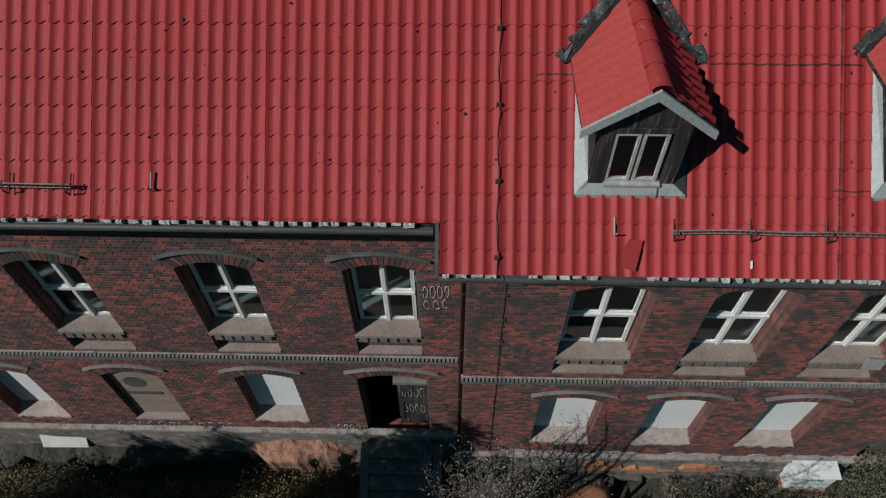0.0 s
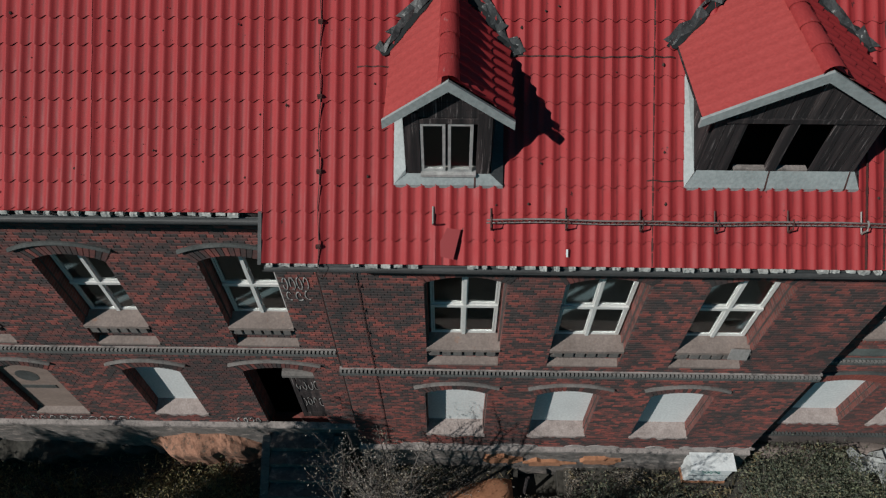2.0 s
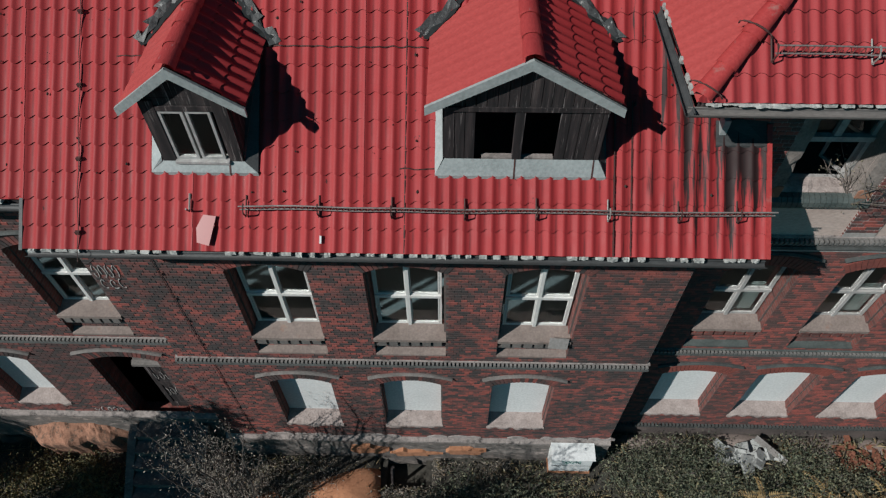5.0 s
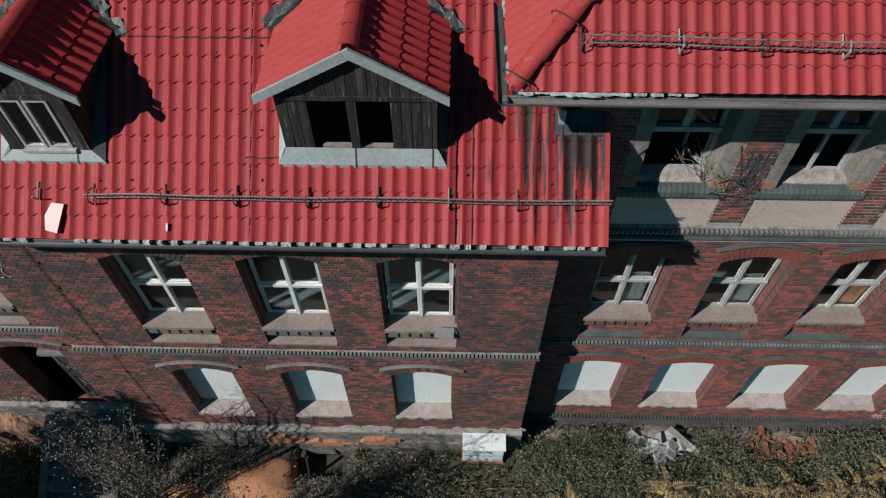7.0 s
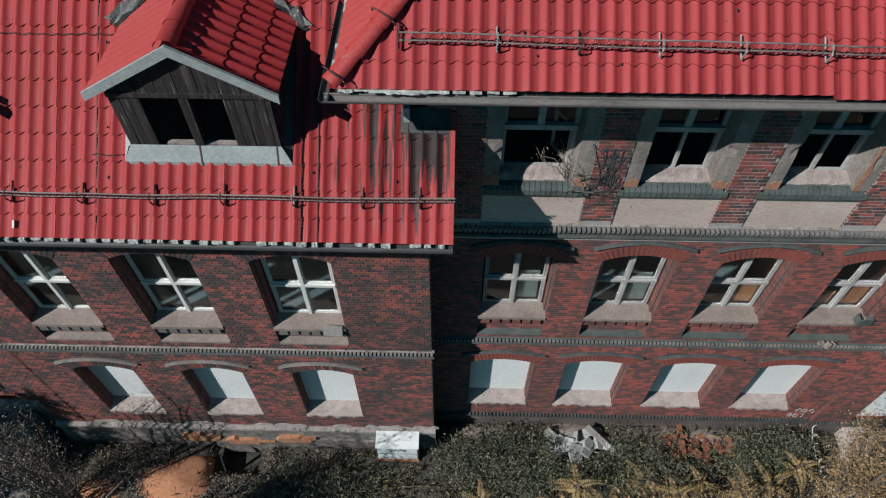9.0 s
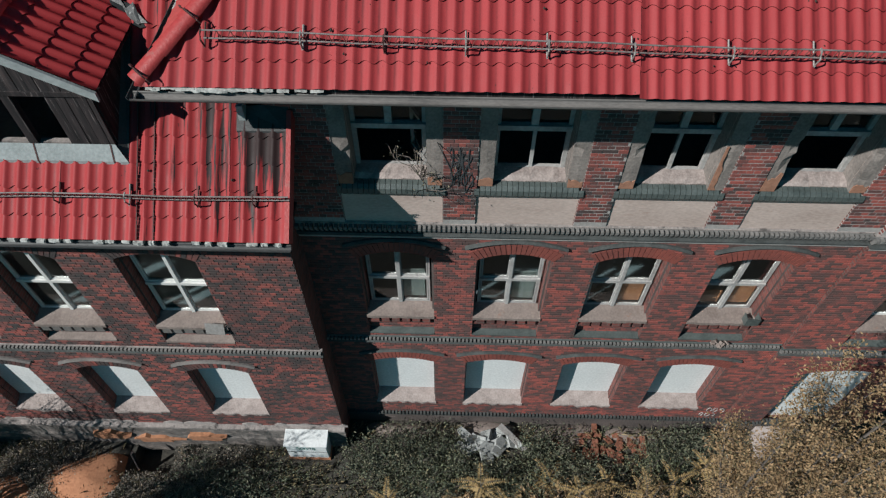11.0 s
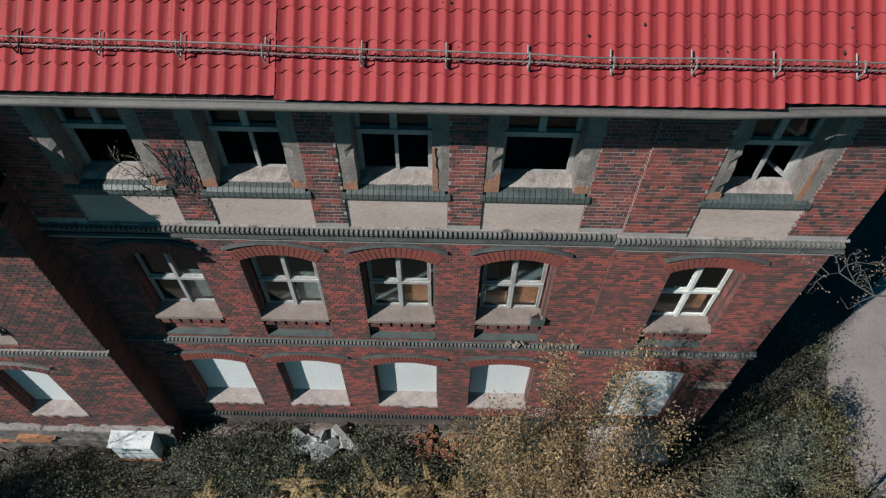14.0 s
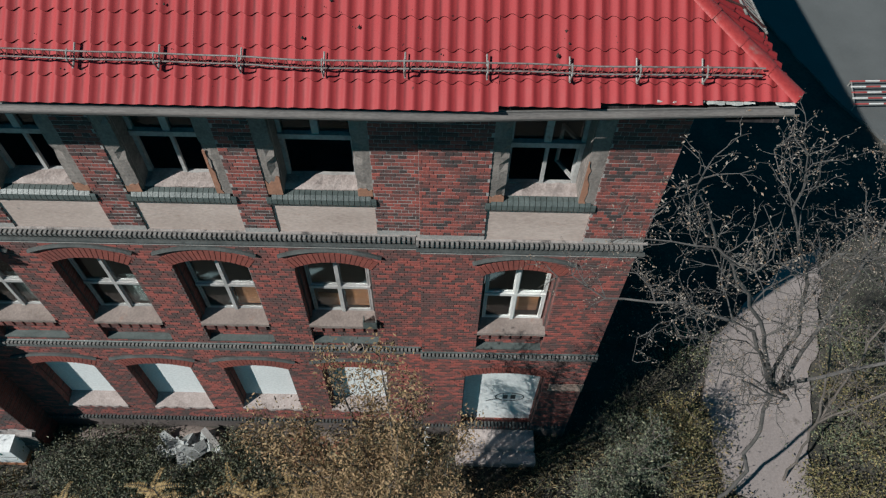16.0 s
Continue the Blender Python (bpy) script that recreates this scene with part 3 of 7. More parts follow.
tagged(box_part("partition_west", (-13.9, 9.6, GROUND), (8.8, 9.75, 5.0), M_DARK), "grey plastered inner wall", "wall", kind="structure")
tagged(box_part("partition_east", (9.3, 10.6, GROUND), (END_X - 0.42, 10.75, 7.95), M_DARK), "grey plastered inner wall", "wall", kind="structure")

# belts, cornice, plinths
dentil_belt(wall_west, -14.0, 0.30, YA, 2.20, "pale mortar ledge of the string course")
dentil_belt(wall_middle, 0.36, 9.29, YB, 1.93, "pale mortar ledge of the string course")
dentil_belt(wall_east, 9.24, STEP_X - 0.03, YC, 1.50, "dark glazed ledge of the string course", ledge=M_GLAZED)
dentil_belt(wall_east, STEP_X - 0.03, END_X + 0.05, YC - 0.07, 1.44, "dark glazed ledge of the string course", ledge=M_GLAZED)
dentil_belt(wall_east, 9.24, STEP_X - 0.06, YC3, 5.07, "pale mortar ledge of the cornice", step=0.077, size=0.043, drop=0.22, out=0.012, tooth=0.085)
dentil_belt(wall_east, STEP_X - 0.06, END_X + 0.08, YC3 - 0.07, 5.07, "pale mortar ledge of the cornice", step=0.077, size=0.043, drop=0.22, out=0.012, tooth=0.085)
for par, x0, x1, y, z in ((wall_west, -14.0, 0.40, YA, -1.25), (wall_middle, 0.36, 9.28, YB, -1.80)):
    s = Soup()
    s.sweep_x([(y + 0.02, z + 0.07), (y - 0.10, z), (y - 0.10, z - 0.07), (y - 0.05, z - 0.10), (y + 0.02, z - 0.10)], x0, x1)
    s.make("plinth_ledge", M_LEDGE, par)
    bm = bmesh.new()
    n = 60
    rows = [[bm.verts.new((x0 + (x1 - x0) * k / n, y - 0.05 - 0.04 * noise.noise((k * 0.6, zz * 3, 2.0)) - 0.03 * j, zz)) for k in range(n + 1)] for j, zz in enumerate((z - 0.10, z - 0.5, GROUND + 0.4, GROUND - 0.4))]
    for a, b in zip(rows, rows[1:]):
        for k in range(n):
            bm.faces.new((a[k], b[k], b[k + 1], a[k + 1]))
    part("plinth", bm, M_PLINTH, par, "damp grey plinth with flaking render")
s = Soup()
s.sweep_x([(YC + 0.02, -2.16), (YC - 0.05, -2.19), (YC - 0.05, -2.25), (YC + 0.02, -2.26)], 9.24, END_X)
s.make("plinth_ledge", M_DENTIL, wall_east)
s = Soup()
x = 9.30
while x < END_X - 0.1:
    s.box((x, YC - 0.075 - (0.07 if x > STEP_X else 0.0), -2.19), (x + 0.05, YC + 0.01, -2.10))
    x += 0.085
s.make("dentil_course", M_DENTIL, wall_east)["kind"] = "stuff"

# remains of pale render on the brick above the middle plinth
g = random.Random(88)
x = 1.3
while x < 9.1:
    L = g.uniform(0.35, 1.1)
    n = max(4, int(L / 0.09))
    top = [(x + L * k / n, -1.735 + g.uniform(0.07, 0.14) * (0.5 if k in (0, n) else 1.0)) for k in range(n + 1)]
    s = Soup()
    s.prism([(x, -1.745), (x + L, -1.745)] + top[::-1], YB - 0.018, YB + 0.005)
    s.make("render_patch", M_FLAKE, wall_middle, "flaking pale render above the plinth ledge")
    x += L + g.choice((0.02, 0.05, 0.3, 0.6))

# hoods over the arches
for par, y, ops in ((wall_west, YA, A_UP + A_LOW + [A_DOOR]), (wall_middle, YB, B_LOW), (wall_east, YC, C_UP[:4] + C_LOW), (wall_east, YC - 0.07, C_UP[4:])):
    for o in ops:
        s = Soup()
        hood(s, o, y, inner=0.32 if par is wall_east else 0.26)
        low = o in A_LOW + B_LOW + [A_DOOR]
        s.make("hood_mould", M_HOOD if low else M_DENTIL, par)


# ---- windows ----
def pane_mesh(cx, w, z0, z1, y, material, parent, label=""):
    ob = box_part("pane", (cx - w / 2, y, z0), (cx + w / 2, y + 0.005, z1), material, parent, label)
    ob.visible_shadow = False
    return ob


def cross_window(o, y, sill, name, paint, label, group):
    """Two-light casement with a top light, arched head, white paint."""
    w = empty(name, (o.cx, y, sill), label, "window", group, "structure")
    h = o.half - 0.04
    inner = Opening(o.cx, h, sill, o.spring - 0.015, max(o.rise - 0.012, 0.0))
    out = inner.outline(12)
    s = Soup()
    t = 0.036
    ins = Opening(o.cx, h - t, sill + t, inner.spring - 0.3 * t, inner.rise - 0.3 * t).outline(12)
    n = len(out)
    vs = [(x, y, z) for x, z in out] + [(x, y, z) for x, z in ins] + [(x, y + 0.07, z) for x, z in out] + [(x, y + 0.07, z) for x, z in ins]
    fs = []
    for k in range(n):
        j = (k + 1) % n
        fs += [(k, j, n + j, n + k), (n + k, n + j, 3 * n + j, 3 * n + k), (2 * n + k, k, j, 2 * n + j)]
    s.add(vs, fs)
    s.make("window_frame", paint, w)
    zt = sill + 0.48 * (inner.spring - sill)
    top = inner.spring + inner.rise - 0.04
    box_part("mullion", (o.cx - 0.030, y - 0.03, sill + 0.02), (o.cx + 0.030, y + 0.05, top), paint, w)
    box_part("transom", (o.cx - h + 0.01, y - 0.035, zt - 0.030), (o.cx + h - 0.01, y + 0.05, zt + 0.030), paint, w)
    for side in (-1, 1):
        cx = o.cx + side * (h / 2 - 0.006)
        ww = h - 0.075
        for z0, z1 in ((sill + 0.042, zt - 0.031), (zt + 0.031, inner.top(cx + side * ww / 2) - 0.06)):
            s = Soup()
            for a, b in (((cx - ww / 2, y + 0.005, z0), (cx - ww / 2 + 0.022, y + 0.045, z1)), ((cx + ww / 2 - 0.022, y + 0.005, z0), (cx + ww / 2, y + 0.045, z1)),
                         ((cx - ww / 2 + 0.022, y + 0.005, z0), (cx + ww / 2 - 0.022, y + 0.045, z0 + 0.028)), ((cx - ww / 2 + 0.022, y + 0.005, z1 - 0.022), (cx + ww / 2 - 0.022, y + 0.045, z1))):
                s.box(a, b)
            sash = s.make("sash", paint, w)
            pane = pane_mesh(cx, ww - 0.044, z0 + 0.028, z1 - 0.022, y + 0.022, M_GLASS, sash)
    return w


def sloped_sill(parent, o, y, yback, z, drop, material, rough=0.0, over=0.03, thick=0.07, label=""):
    """Mortar sill, sloping out to the face; rough gives a broken lower edge."""
    n = 30 if rough else 4
    bm = bmesh.new()
    r = random.Random(int(o.cx * 100))
    cols = []
    for k in range(n + 1):
        x = o.cx - o.half - over * 0.2 + (2 * o.half + over * 0.4) * k / n
        j = rough * (1.1 * noise.noise((x * 6, o.cx, 0)) + 0.5 * noise.noise((x * 19, o.cx, 5)))
        cols.append([bm.verts.new((x, yback, z + rough * 0.4)), bm.verts.new((x, y - 0.03 + j * 0.5, z - drop + j * 0.3)), bm.verts.new((x, y - 0.03 + j * 0.5, z - drop - thick + j)), bm.verts.new((x, yback, z - drop - thick))])
    for a, b in zip(cols, cols[1:]):
        for i in range(4):
            bm.faces.new((a[i], a[(i + 1) % 4], b[(i + 1) % 4], b[i]))
    bm.faces.new(cols[0]), bm.faces.new(cols[-1][::-1])
    bmesh.ops.recalc_face_normals(bm, faces=bm.faces)
    return part("sill", bm, material, parent, label)


def sill_corbels(parent, o, y, z, pale):
    s = Soup()
    n = 6
    pitch = (2 * o.half - 0.10) / n
    for k in range(n):
        x = o.cx - o.half + 0.05 + pitch * k
        s.box((x + 0.024, y - 0.025, z - 0.14), (x + pitch - 0.024, y + 0.12, z + 0.02))
    s.box((o.cx - o.half + 0.004, y + 0.02, z - 0.21), (o.cx + o.half - 0.004, y + 0.12, z - 0.145))
    s.make("corbel_course", M_HOOD if pale else M_COURSED, parent)
    s = Soup()
    s.sweep_x([(y + 0.12, o.bottom + (0.10 if pale else 0.05)), (y - 0.02, o.bottom + (0.05 if pale else 0.03)), (y - 0.02, o.bottom + 0.004), (y + 0.12, o.bottom + 0.004)], o.cx - o.half + 0.003, o.cx + o.half - 0.003)
    s.make("apron_ledge", M_SILL if pale else M_GLAZED, parent)


num = 0
for ops, y, sill, par, paint, lab in ((A_UP, YA, 3.02, wall_west, M_WHITE, "white cross-frame window in a sooty arched bay"), (B_UP, YB, 2.78, wall_middle, M_WHITE, "white cross-frame window with dusty panes in an arched bay"),
                                      (C_UP[:4], YC, 2.34, wall_east, M_WORNWHITE, "peeling pale cross-frame window in an arched bay"), (C_UP[4:], YC - 0.07, 2.30, wall_east, M_WHITE, "white cross-frame window in an arched bay")):
    for o in ops:
        num += 1
        cross_window(narrower(o, bottom=sill), y + 0.27, sill, "window_%d" % num, paint, lab, "arched cross windows")
        sloped_sill(par, o, y, y + 0.27, sill + 0.02, 0.09, M_SILL, 0.012, label="sloping mortar sill, chipped")
        sill_corbels(par, o, y, sill - 0.15, par is not wall_east)

for par, y, ops in ((wall_west, YA, [A_LOW[0], A_LOW[1], A_LOW[3]]), (wall_middle, YB, B_LOW), (wall_east, YC, C_LOW)):
    for o in ops:
        inn = narrower(o, 0.022, bottom=o.bottom)
        s = Soup()
        s.prism(inn.outline(12), y + 0.275, y + 0.36)
        ob = s.make("blocked_window", M_BOARD)
        tagged(ob, "window opening blocked with white painted panel", "blocked window", "blocked ground-floor windows", "structure")
        sloped_sill(par, o, y, y + 0.275, o.bottom + 0.17, 0.14, M_SILL_LOW, 0.045, 0.10, 0.07, "crumbling mortar sill")
o = A_LOW[2]
s = Soup()
s.prism(narrower(o, 0.022).outline(12), YA + 0.10, YA + 0.18)
niche = tagged(s.make("blocked_window", speckled("brown boarding", (0.22, 0.165, 0.14), (0.33, 0.25, 0.215), 0.9, 1.5, 20, stretch=(0.7, 1, 3))), "arched opening closed with brown boards", "blocked window", kind="structure")
s = Soup()
s.tube([(o.cx - 0.1, YA + 0.095, 0.75), (o.cx - 0.1, YA + 0.101, 0.75)], 0.23, 20)
s.make("round_vent", M_DENTIL, niche)
s = Soup()
s.box((o.cx - 0.42, YA + 0.085, 0.22), (o.cx + 0.30, YA + 0.101, 0.34))
s.make("batten", M_DENTIL, niche)
sloped_sill(wall_west, o, YA, YA + 0.10, o.bottom + 0.07, 0.06, M_SILL, 0.015, 0.1, 0.06)
o = C_DOOR
s = Soup()
s.prism(narrower(o, 0.022).outline(12), YC + 0.20, YC + 0.28)
blocked_door = tagged(s.make("blocked_door", M_BOARD), "doorway blocked with white panel, marked with a painted ring", "blocked door", kind="structure")

# west door with its broken leaf
door = empty("door_1", (A_DOOR.cx, YA + 0.3, -1.55), "half-open old panelled door with graffiti in a dark arched doorway", "door", kind="structure")
s = Soup()
xa, xb = A_DOOR.cx + 0.02, A_DOOR.cx + 0.66
for a, b in (((xa, YA + 0.30, -1.5), (xa + 0.1, YA + 0.36, 0.72)), ((xb - 0.1, YA + 0.30, -1.5), (xb, YA + 0.36, 0.72)), ((xa + 0.1, YA + 0.30, 0.60), (xb - 0.1, YA + 0.36, 0.72)),
             ((xa + 0.1, YA + 0.30, -1.5), (xb - 0.1, YA + 0.36, -1.28)), ((xa + 0.1, YA + 0.30, -0.42), (xb - 0.1, YA + 0.36, -0.25))):
    s.box(a, b)
s.make("door_leaf", M_OLDWOOD, door)
box_part("door_panel", (xa + 0.1, YA + 0.315, -1.28), (xb - 0.1, YA + 0.345, -0.42), M_OLDWOOD, door)
box_part("door_panel", (xa + 0.1, YA + 0.315, -0.25), (xb - 0.1, YA + 0.345, 0.60), M_OLDWOOD, door)
s = Soup()
s.sweep_x([(YA + 0.20, 0.90), (YA + 0.12, 0.86), (YA + 0.12, 0.78), (YA + 0.38, 0.78), (YA + 0.38, 0.90)], A_DOOR.cx - 0.02, A_DOOR.cx + 0.67)
s.make("door_transom", M_HOOD, door)

M_BARED = speckled("bared orange brick", (0.26, 0.13, 0.085), (0.42, 0.21, 0.135), 0.9, 3, 30, stain=((0.30, 0.25, 0.22), 0.0))
# top-storey windows: empty lights over glazed sills
for k, o in enumerate(C_TOP):
    num += 1
    yy = YC3 - (0.07 if k == 4 else 0.0)
    y = yy + 0.345
    w = empty("window_%d" % num, (o.cx, y, 5.97), ("broken grey window with a loose casement" if k in (0, 4) else "empty grey window frame with glass gone") + " above a glazed sill", "window", "top-storey windows", "structure")
    s = Soup()
    h, z0, z1, zt = 0.525, 5.97, 7.64, 6.80
    for a, b in (((o.cx - h, y, z0), (o.cx - h + 0.06, y + 0.07, z1)), ((o.cx + h - 0.06, y, z0), (o.cx + h, y + 0.07, z1)), ((o.cx - h + 0.06, y, z0), (o.cx + h - 0.06, y + 0.07, z0 + 0.05)), ((o.cx - h + 0.06, y, z1 - 0.06), (o.cx + h - 0.06, y + 0.07, z1))):
        s.box(a, b)
    s.make("window_frame", M_WORNWHITE, w)
    box_part("transom", (o.cx - h + 0.005, y - 0.04, zt - 0.045), (o.cx + h - 0.005, y + 0.06, zt + 0.04), M_WORNWHITE, w)
    box_part("mullion", (o.cx - 0.05, y - 0.02, zt + 0.04), (o.cx + 0.05, y + 0.06, z1 - 0.06), M_WORNWHITE, w)
    for side in (-1, 1):
        pane_mesh(o.cx + side * 0.26, 0.40, zt + 0.05, z1 - 0.06, y + 0.03, M_GLASS, w)
    if k in (1, 2, 4):
        box_part("thin_mullion", (o.cx - 0.025 + 0.02, y, z0 + 0.05), (o.cx + 0.025 + 0.02, y + 0.05, zt - 0.04), M_WORNWHITE, w)
    if k in (0, 4):
        s = Soup()
        m = Matrix.Translation((o.cx + h - 0.06, y + 0.07, z0 + 0.05)) @ Matrix.Rotation(radians(-62), 4, 'Z')
        for a, b in (((-0.44, 0, 0), (-0.40, 0.04, 0.74)), ((-0.04, 0, 0), (0, 0.04, 0.74)), ((-0.40, 0, 0), (-0.04, 0.04, 0.05)), ((-0.40, 0, 0.69), (-0.04, 0.04, 0.74))):
            s.box(a, b, m)
        s.make("loose_casement", M_WORNWHITE, w)
    # rendered jambs, flush with the piers, their feet bared to the brick
    for side in (-1, 1):
        xo, xi = o.cx + side * 0.760, o.cx + side * 0.533
        g = random.Random(900 + k * 2 + side)
        n, yf = 14, yy + 0.012
        bm = bmesh.new()
        rows = []
        for q in range(n + 1):
            zq = 5.94 + 1.78 * q / n
            chip = 0.022 * noise.noise((zq * 5, o.cx, side)) + (0.035 if g.random() < 0.18 else 0.0)
            edge = xi + side * max(0.0, chip)
            bow = 0.008 * noise.noise((zq * 3, side, o.cx))
            rows.append([bm.verts.new(c) for c in ((xo, yf, zq), ((xo + edge) / 2, yf + bow, zq), (edge, yf + 0.008 + abs(chip), zq), (xi, yf + 0.05, zq), (xi, yy + 0.345, zq))])
        for a, b in zip(rows, rows[1:]):
            for c in range(4):
                bm.faces.new((a[c], a[c + 1], b[c + 1], b[c]) if side < 0 else (a[c], b[c], b[c + 1], a[c + 1]))
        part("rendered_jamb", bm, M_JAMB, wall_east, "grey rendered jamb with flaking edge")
        hz = g.choice((0.16, 0.22, 0.28, 0.34))
        strip = (k, side) in ((2, 1), (4, 1))          # bared all along the inner edge
        s = Soup()
        rim = [(0.04, 5.945), (0.97, 5.945)] + [(0.97 - 0.93 * c / 5, 5.945 + hz * g.uniform(0.75, 1.15) * (1.0 if c < 4 else 0.8)) for c in range(6)]
        if strip:
            rim = [(0.50, 5.945), (0.98, 5.945)] + [(0.98, 5.945 + 0.085 * c) for c in range(1, 11)] + [(0.55 + 0.035 * c + g.uniform(-0.10, 0.10), 5.945 + 0.085 * c) for c in range(10, 0, -1)]
        n = len(rim)
        vs = [(xo + (xi - xo) * u, yf - 0.007, z) for u, z in rim] + [(xo + (xi - xo) * u, yf + 0.006, z) for u, z in rim]
        s.add(vs, [tuple(range(n))] + [(q, n + q, n + (q + 1) % n, (q + 1) % n) for q in range(n)])
        s.make("bared_brick", M_BARED, wall_east, "orange brick bared by fallen render")
    box_part("panel", (o.cx - 0.757, yy + 0.025, 5.076), (o.cx + 0.757, yy + 0.103, 5.78 if k == 4 else 5.735), M_CREAM, wall_east, "stained cream render panel under the window")
    bm = bmesh.new()
    g = random.Random(k + 40)
    cols = []
    for j in range(13):
        x = o.cx - 0.532 + 1.064 * j / 12
        cols.append([bm.verts.new((x, yy + 0.101, 5.955 + g.uniform(0, 0.02))), bm.verts.new((x, yy + 0.18, 5.985 + g.uniform(0, 0.03))), bm.verts.new((x, yy + 0.35, 6.01 + g.uniform(0, 0.02)))])
    for a, b in zip(cols, cols[1:]):
        for i in range(2):
            bm.faces.new((a[i], b[i], b[i + 1], a[i + 1]))
    part("inner_sill", bm, M_SILL_LOW, wall_east, "crumbled pale mortar bed of the sill")
    # glazed bullnose sill, brick by brick
    sill = empty("glazed_sill", (o.cx, yy, 5.74), "dark green glazed bullnose brick sill", "window sill", "glazed sills", "structure")
    up = 0.045 if k == 4 else 0.0
    prof = [(yy + 0.10, 5.955), (yy + 0.02, 5.935), (yy - 0.035, 5.885), (yy - 0.045, 5.80), (yy - 0.02, 5.745), (yy + 0.05, 5.74), (yy + 0.10, 5.74)]
    n = 20
    for j in range(n):
        xa = o.cx - 0.80 + 1.60 * j / n
        s = Soup()
        inb = abs(xa + 0.04 - o.cx) < 0.755
        pr = prof if inb else [q for q in prof if q[0] < yy + 0.06] + [(yy - 0.001, 5.74), (yy - 0.001, 5.93)]
        if not inb:
            pr = [(yy - 0.016, 5.91), (yy - 0.03, 5.875), (yy - 0.04, 5.80), (yy - 0.02, 5.745), (yy - 0.016, 5.745)]
        s.sweep_x([(a, b + up) for a, b in pr], xa + 0.004, xa + 1.60 / n - 0.004)
        s.make("brick", M_GLAZED, sill)
# ---- steel tile roofs ----


def tile_sheet(name, origin, u, v, width, length, parent, material=M_ROOF, first=0.31, cuts=(), hole=None, start=0.0, n_side=10, label="", deep=0.034):
    """Pressed steel tile: waves along u, steps along v; cuts are (point, normal) planes whose far side goes."""
    origin, u, v = Vector(origin), Vector(u).normalized(), Vector(v).normalized()
    nrm = u.cross(v)
    waves = max(1, round(width / WAVE))
    n = waves * n_side
    lips = []
    s = first
    while s < length:
        if s > start:
            lips.append(s)
        s += ROW
    edges = [start] + lips + [length]
    step = 0.016 if deep > 0.01 else 0.003          # smooth sheets have hardly a lip
    rows = []
    for a, b in zip(edges, edges[1:]):
        frac = min((b - a) / ROW, 1.0)
        if a > start:
            rows.append((a, 0.0))
        rows += [(a, step), (a + 0.06 * frac, 0.95 * step)]
    rows.append((length, 0.0))
    vs, fs, lip = [], [], []
    for sv, lift in rows:
        for k in range(n + 1):
            x = width * k / n
            ph = 2 * math.pi * x / WAVE
            crest = (0.5 + 0.5 * math.cos(ph + 0.55 * math.sin(ph))) ** 0.75
            shift = -0.022 * math.sin(ph + 0.4) if sv in lips else 0.0
            vs.append(origin + u * x + v * (sv + shift) + nrm * (deep * crest + lift))
    for r in range(len(rows) - 1):
        for k in range(n):
            p = r * (n + 1) + k
            fs.append((p, p + 1, p + n + 2, p + n + 1))
            # step faces between tile courses take the darker lip colour
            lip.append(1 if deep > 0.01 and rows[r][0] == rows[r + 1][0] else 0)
    if hole:
        keep = []
        for f, q in zip(fs, lip):
            c = sum((vs[k] for k in f), Vector()) / len(f)
            if not hole(c):
                keep.append((f, q))
        fs, lip = [f for f, q in keep], [q for f, q in keep]
    if cuts:
        bm = bmesh.new()
        bv = [bm.verts.new(q) for q in vs]
        for f, q in zip(fs, lip):
            bm.faces.new([bv[k] for k in f]).material_index = q
        for co, no in cuts:
            bmesh.ops.bisect_plane(bm, geom=bm.verts[:] + bm.edges[:] + bm.faces[:], plane_co=co, plane_no=no, clear_outer=True)
        if not bm.faces:
            bm.free()
            return None
        ob = part(name, bm, material, parent, label, smooth=True)
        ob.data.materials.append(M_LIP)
        ob.data.set_sharp_from_angle(angle=radians(42))
        return ob
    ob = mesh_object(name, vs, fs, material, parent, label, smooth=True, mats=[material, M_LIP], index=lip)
    ob.data.set_sharp_from_angle(angle=radians(42))
    return ob


SB, SC = 0.785, 0.74
EB = Vector((0, 5.015, 6.264))          # lower edge of the middle roof
VB = Vector((0, 1, SB)).normalized()
A_START = (5.514 - 5.015) / VB.y
LEN_B = (11.0 - 5.015) / VB.y
D1 = dict(cx=2.375, half=0.69, wall=0.515, y=5.80, apex=8.50, eave=7.94, barge=0.745, base=7.03)
D2 = dict(cx=6.42, half=1.09, wall=0.97, y=5.80, apex=8.66, eave=8.00, barge=1.175, base=7.12, barge_e=1.10)


def in_dormer(c):
    return any(abs(c.x - d["cx"]) < d["wall"] - 0.02 and d["y"] + 0.11 < c.y < d["y"] + 1.25 for d in (D1, D2))


def under_east(c):
    return c.x > 9.0 and c.y > 6.24


roof_low = empty("roof_low", (0, 5.015, 6.264), "red pressed steel tile roof with dormers over the low range", "roof", kind="structure")
edges = [0.02 - 6 * WAVE * k for k in range(13, 0, -1)] + [0.02 + 6 * WAVE * k for k in range(9)]
for x in edges:
    w = 6 * WAVE
    if x + w > 9.5:
        w = round((9.54 - x) / WAVE) * WAVE
    if w < WAVE:
        continue
    dirty = x > 7.5
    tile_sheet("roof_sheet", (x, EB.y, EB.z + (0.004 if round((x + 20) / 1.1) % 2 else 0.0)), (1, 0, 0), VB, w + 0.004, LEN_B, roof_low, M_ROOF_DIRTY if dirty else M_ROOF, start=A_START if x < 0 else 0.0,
               hole=lambda c: in_dormer(c) or under_east(c), label="moss-blackened red tile sheet" if dirty else "")
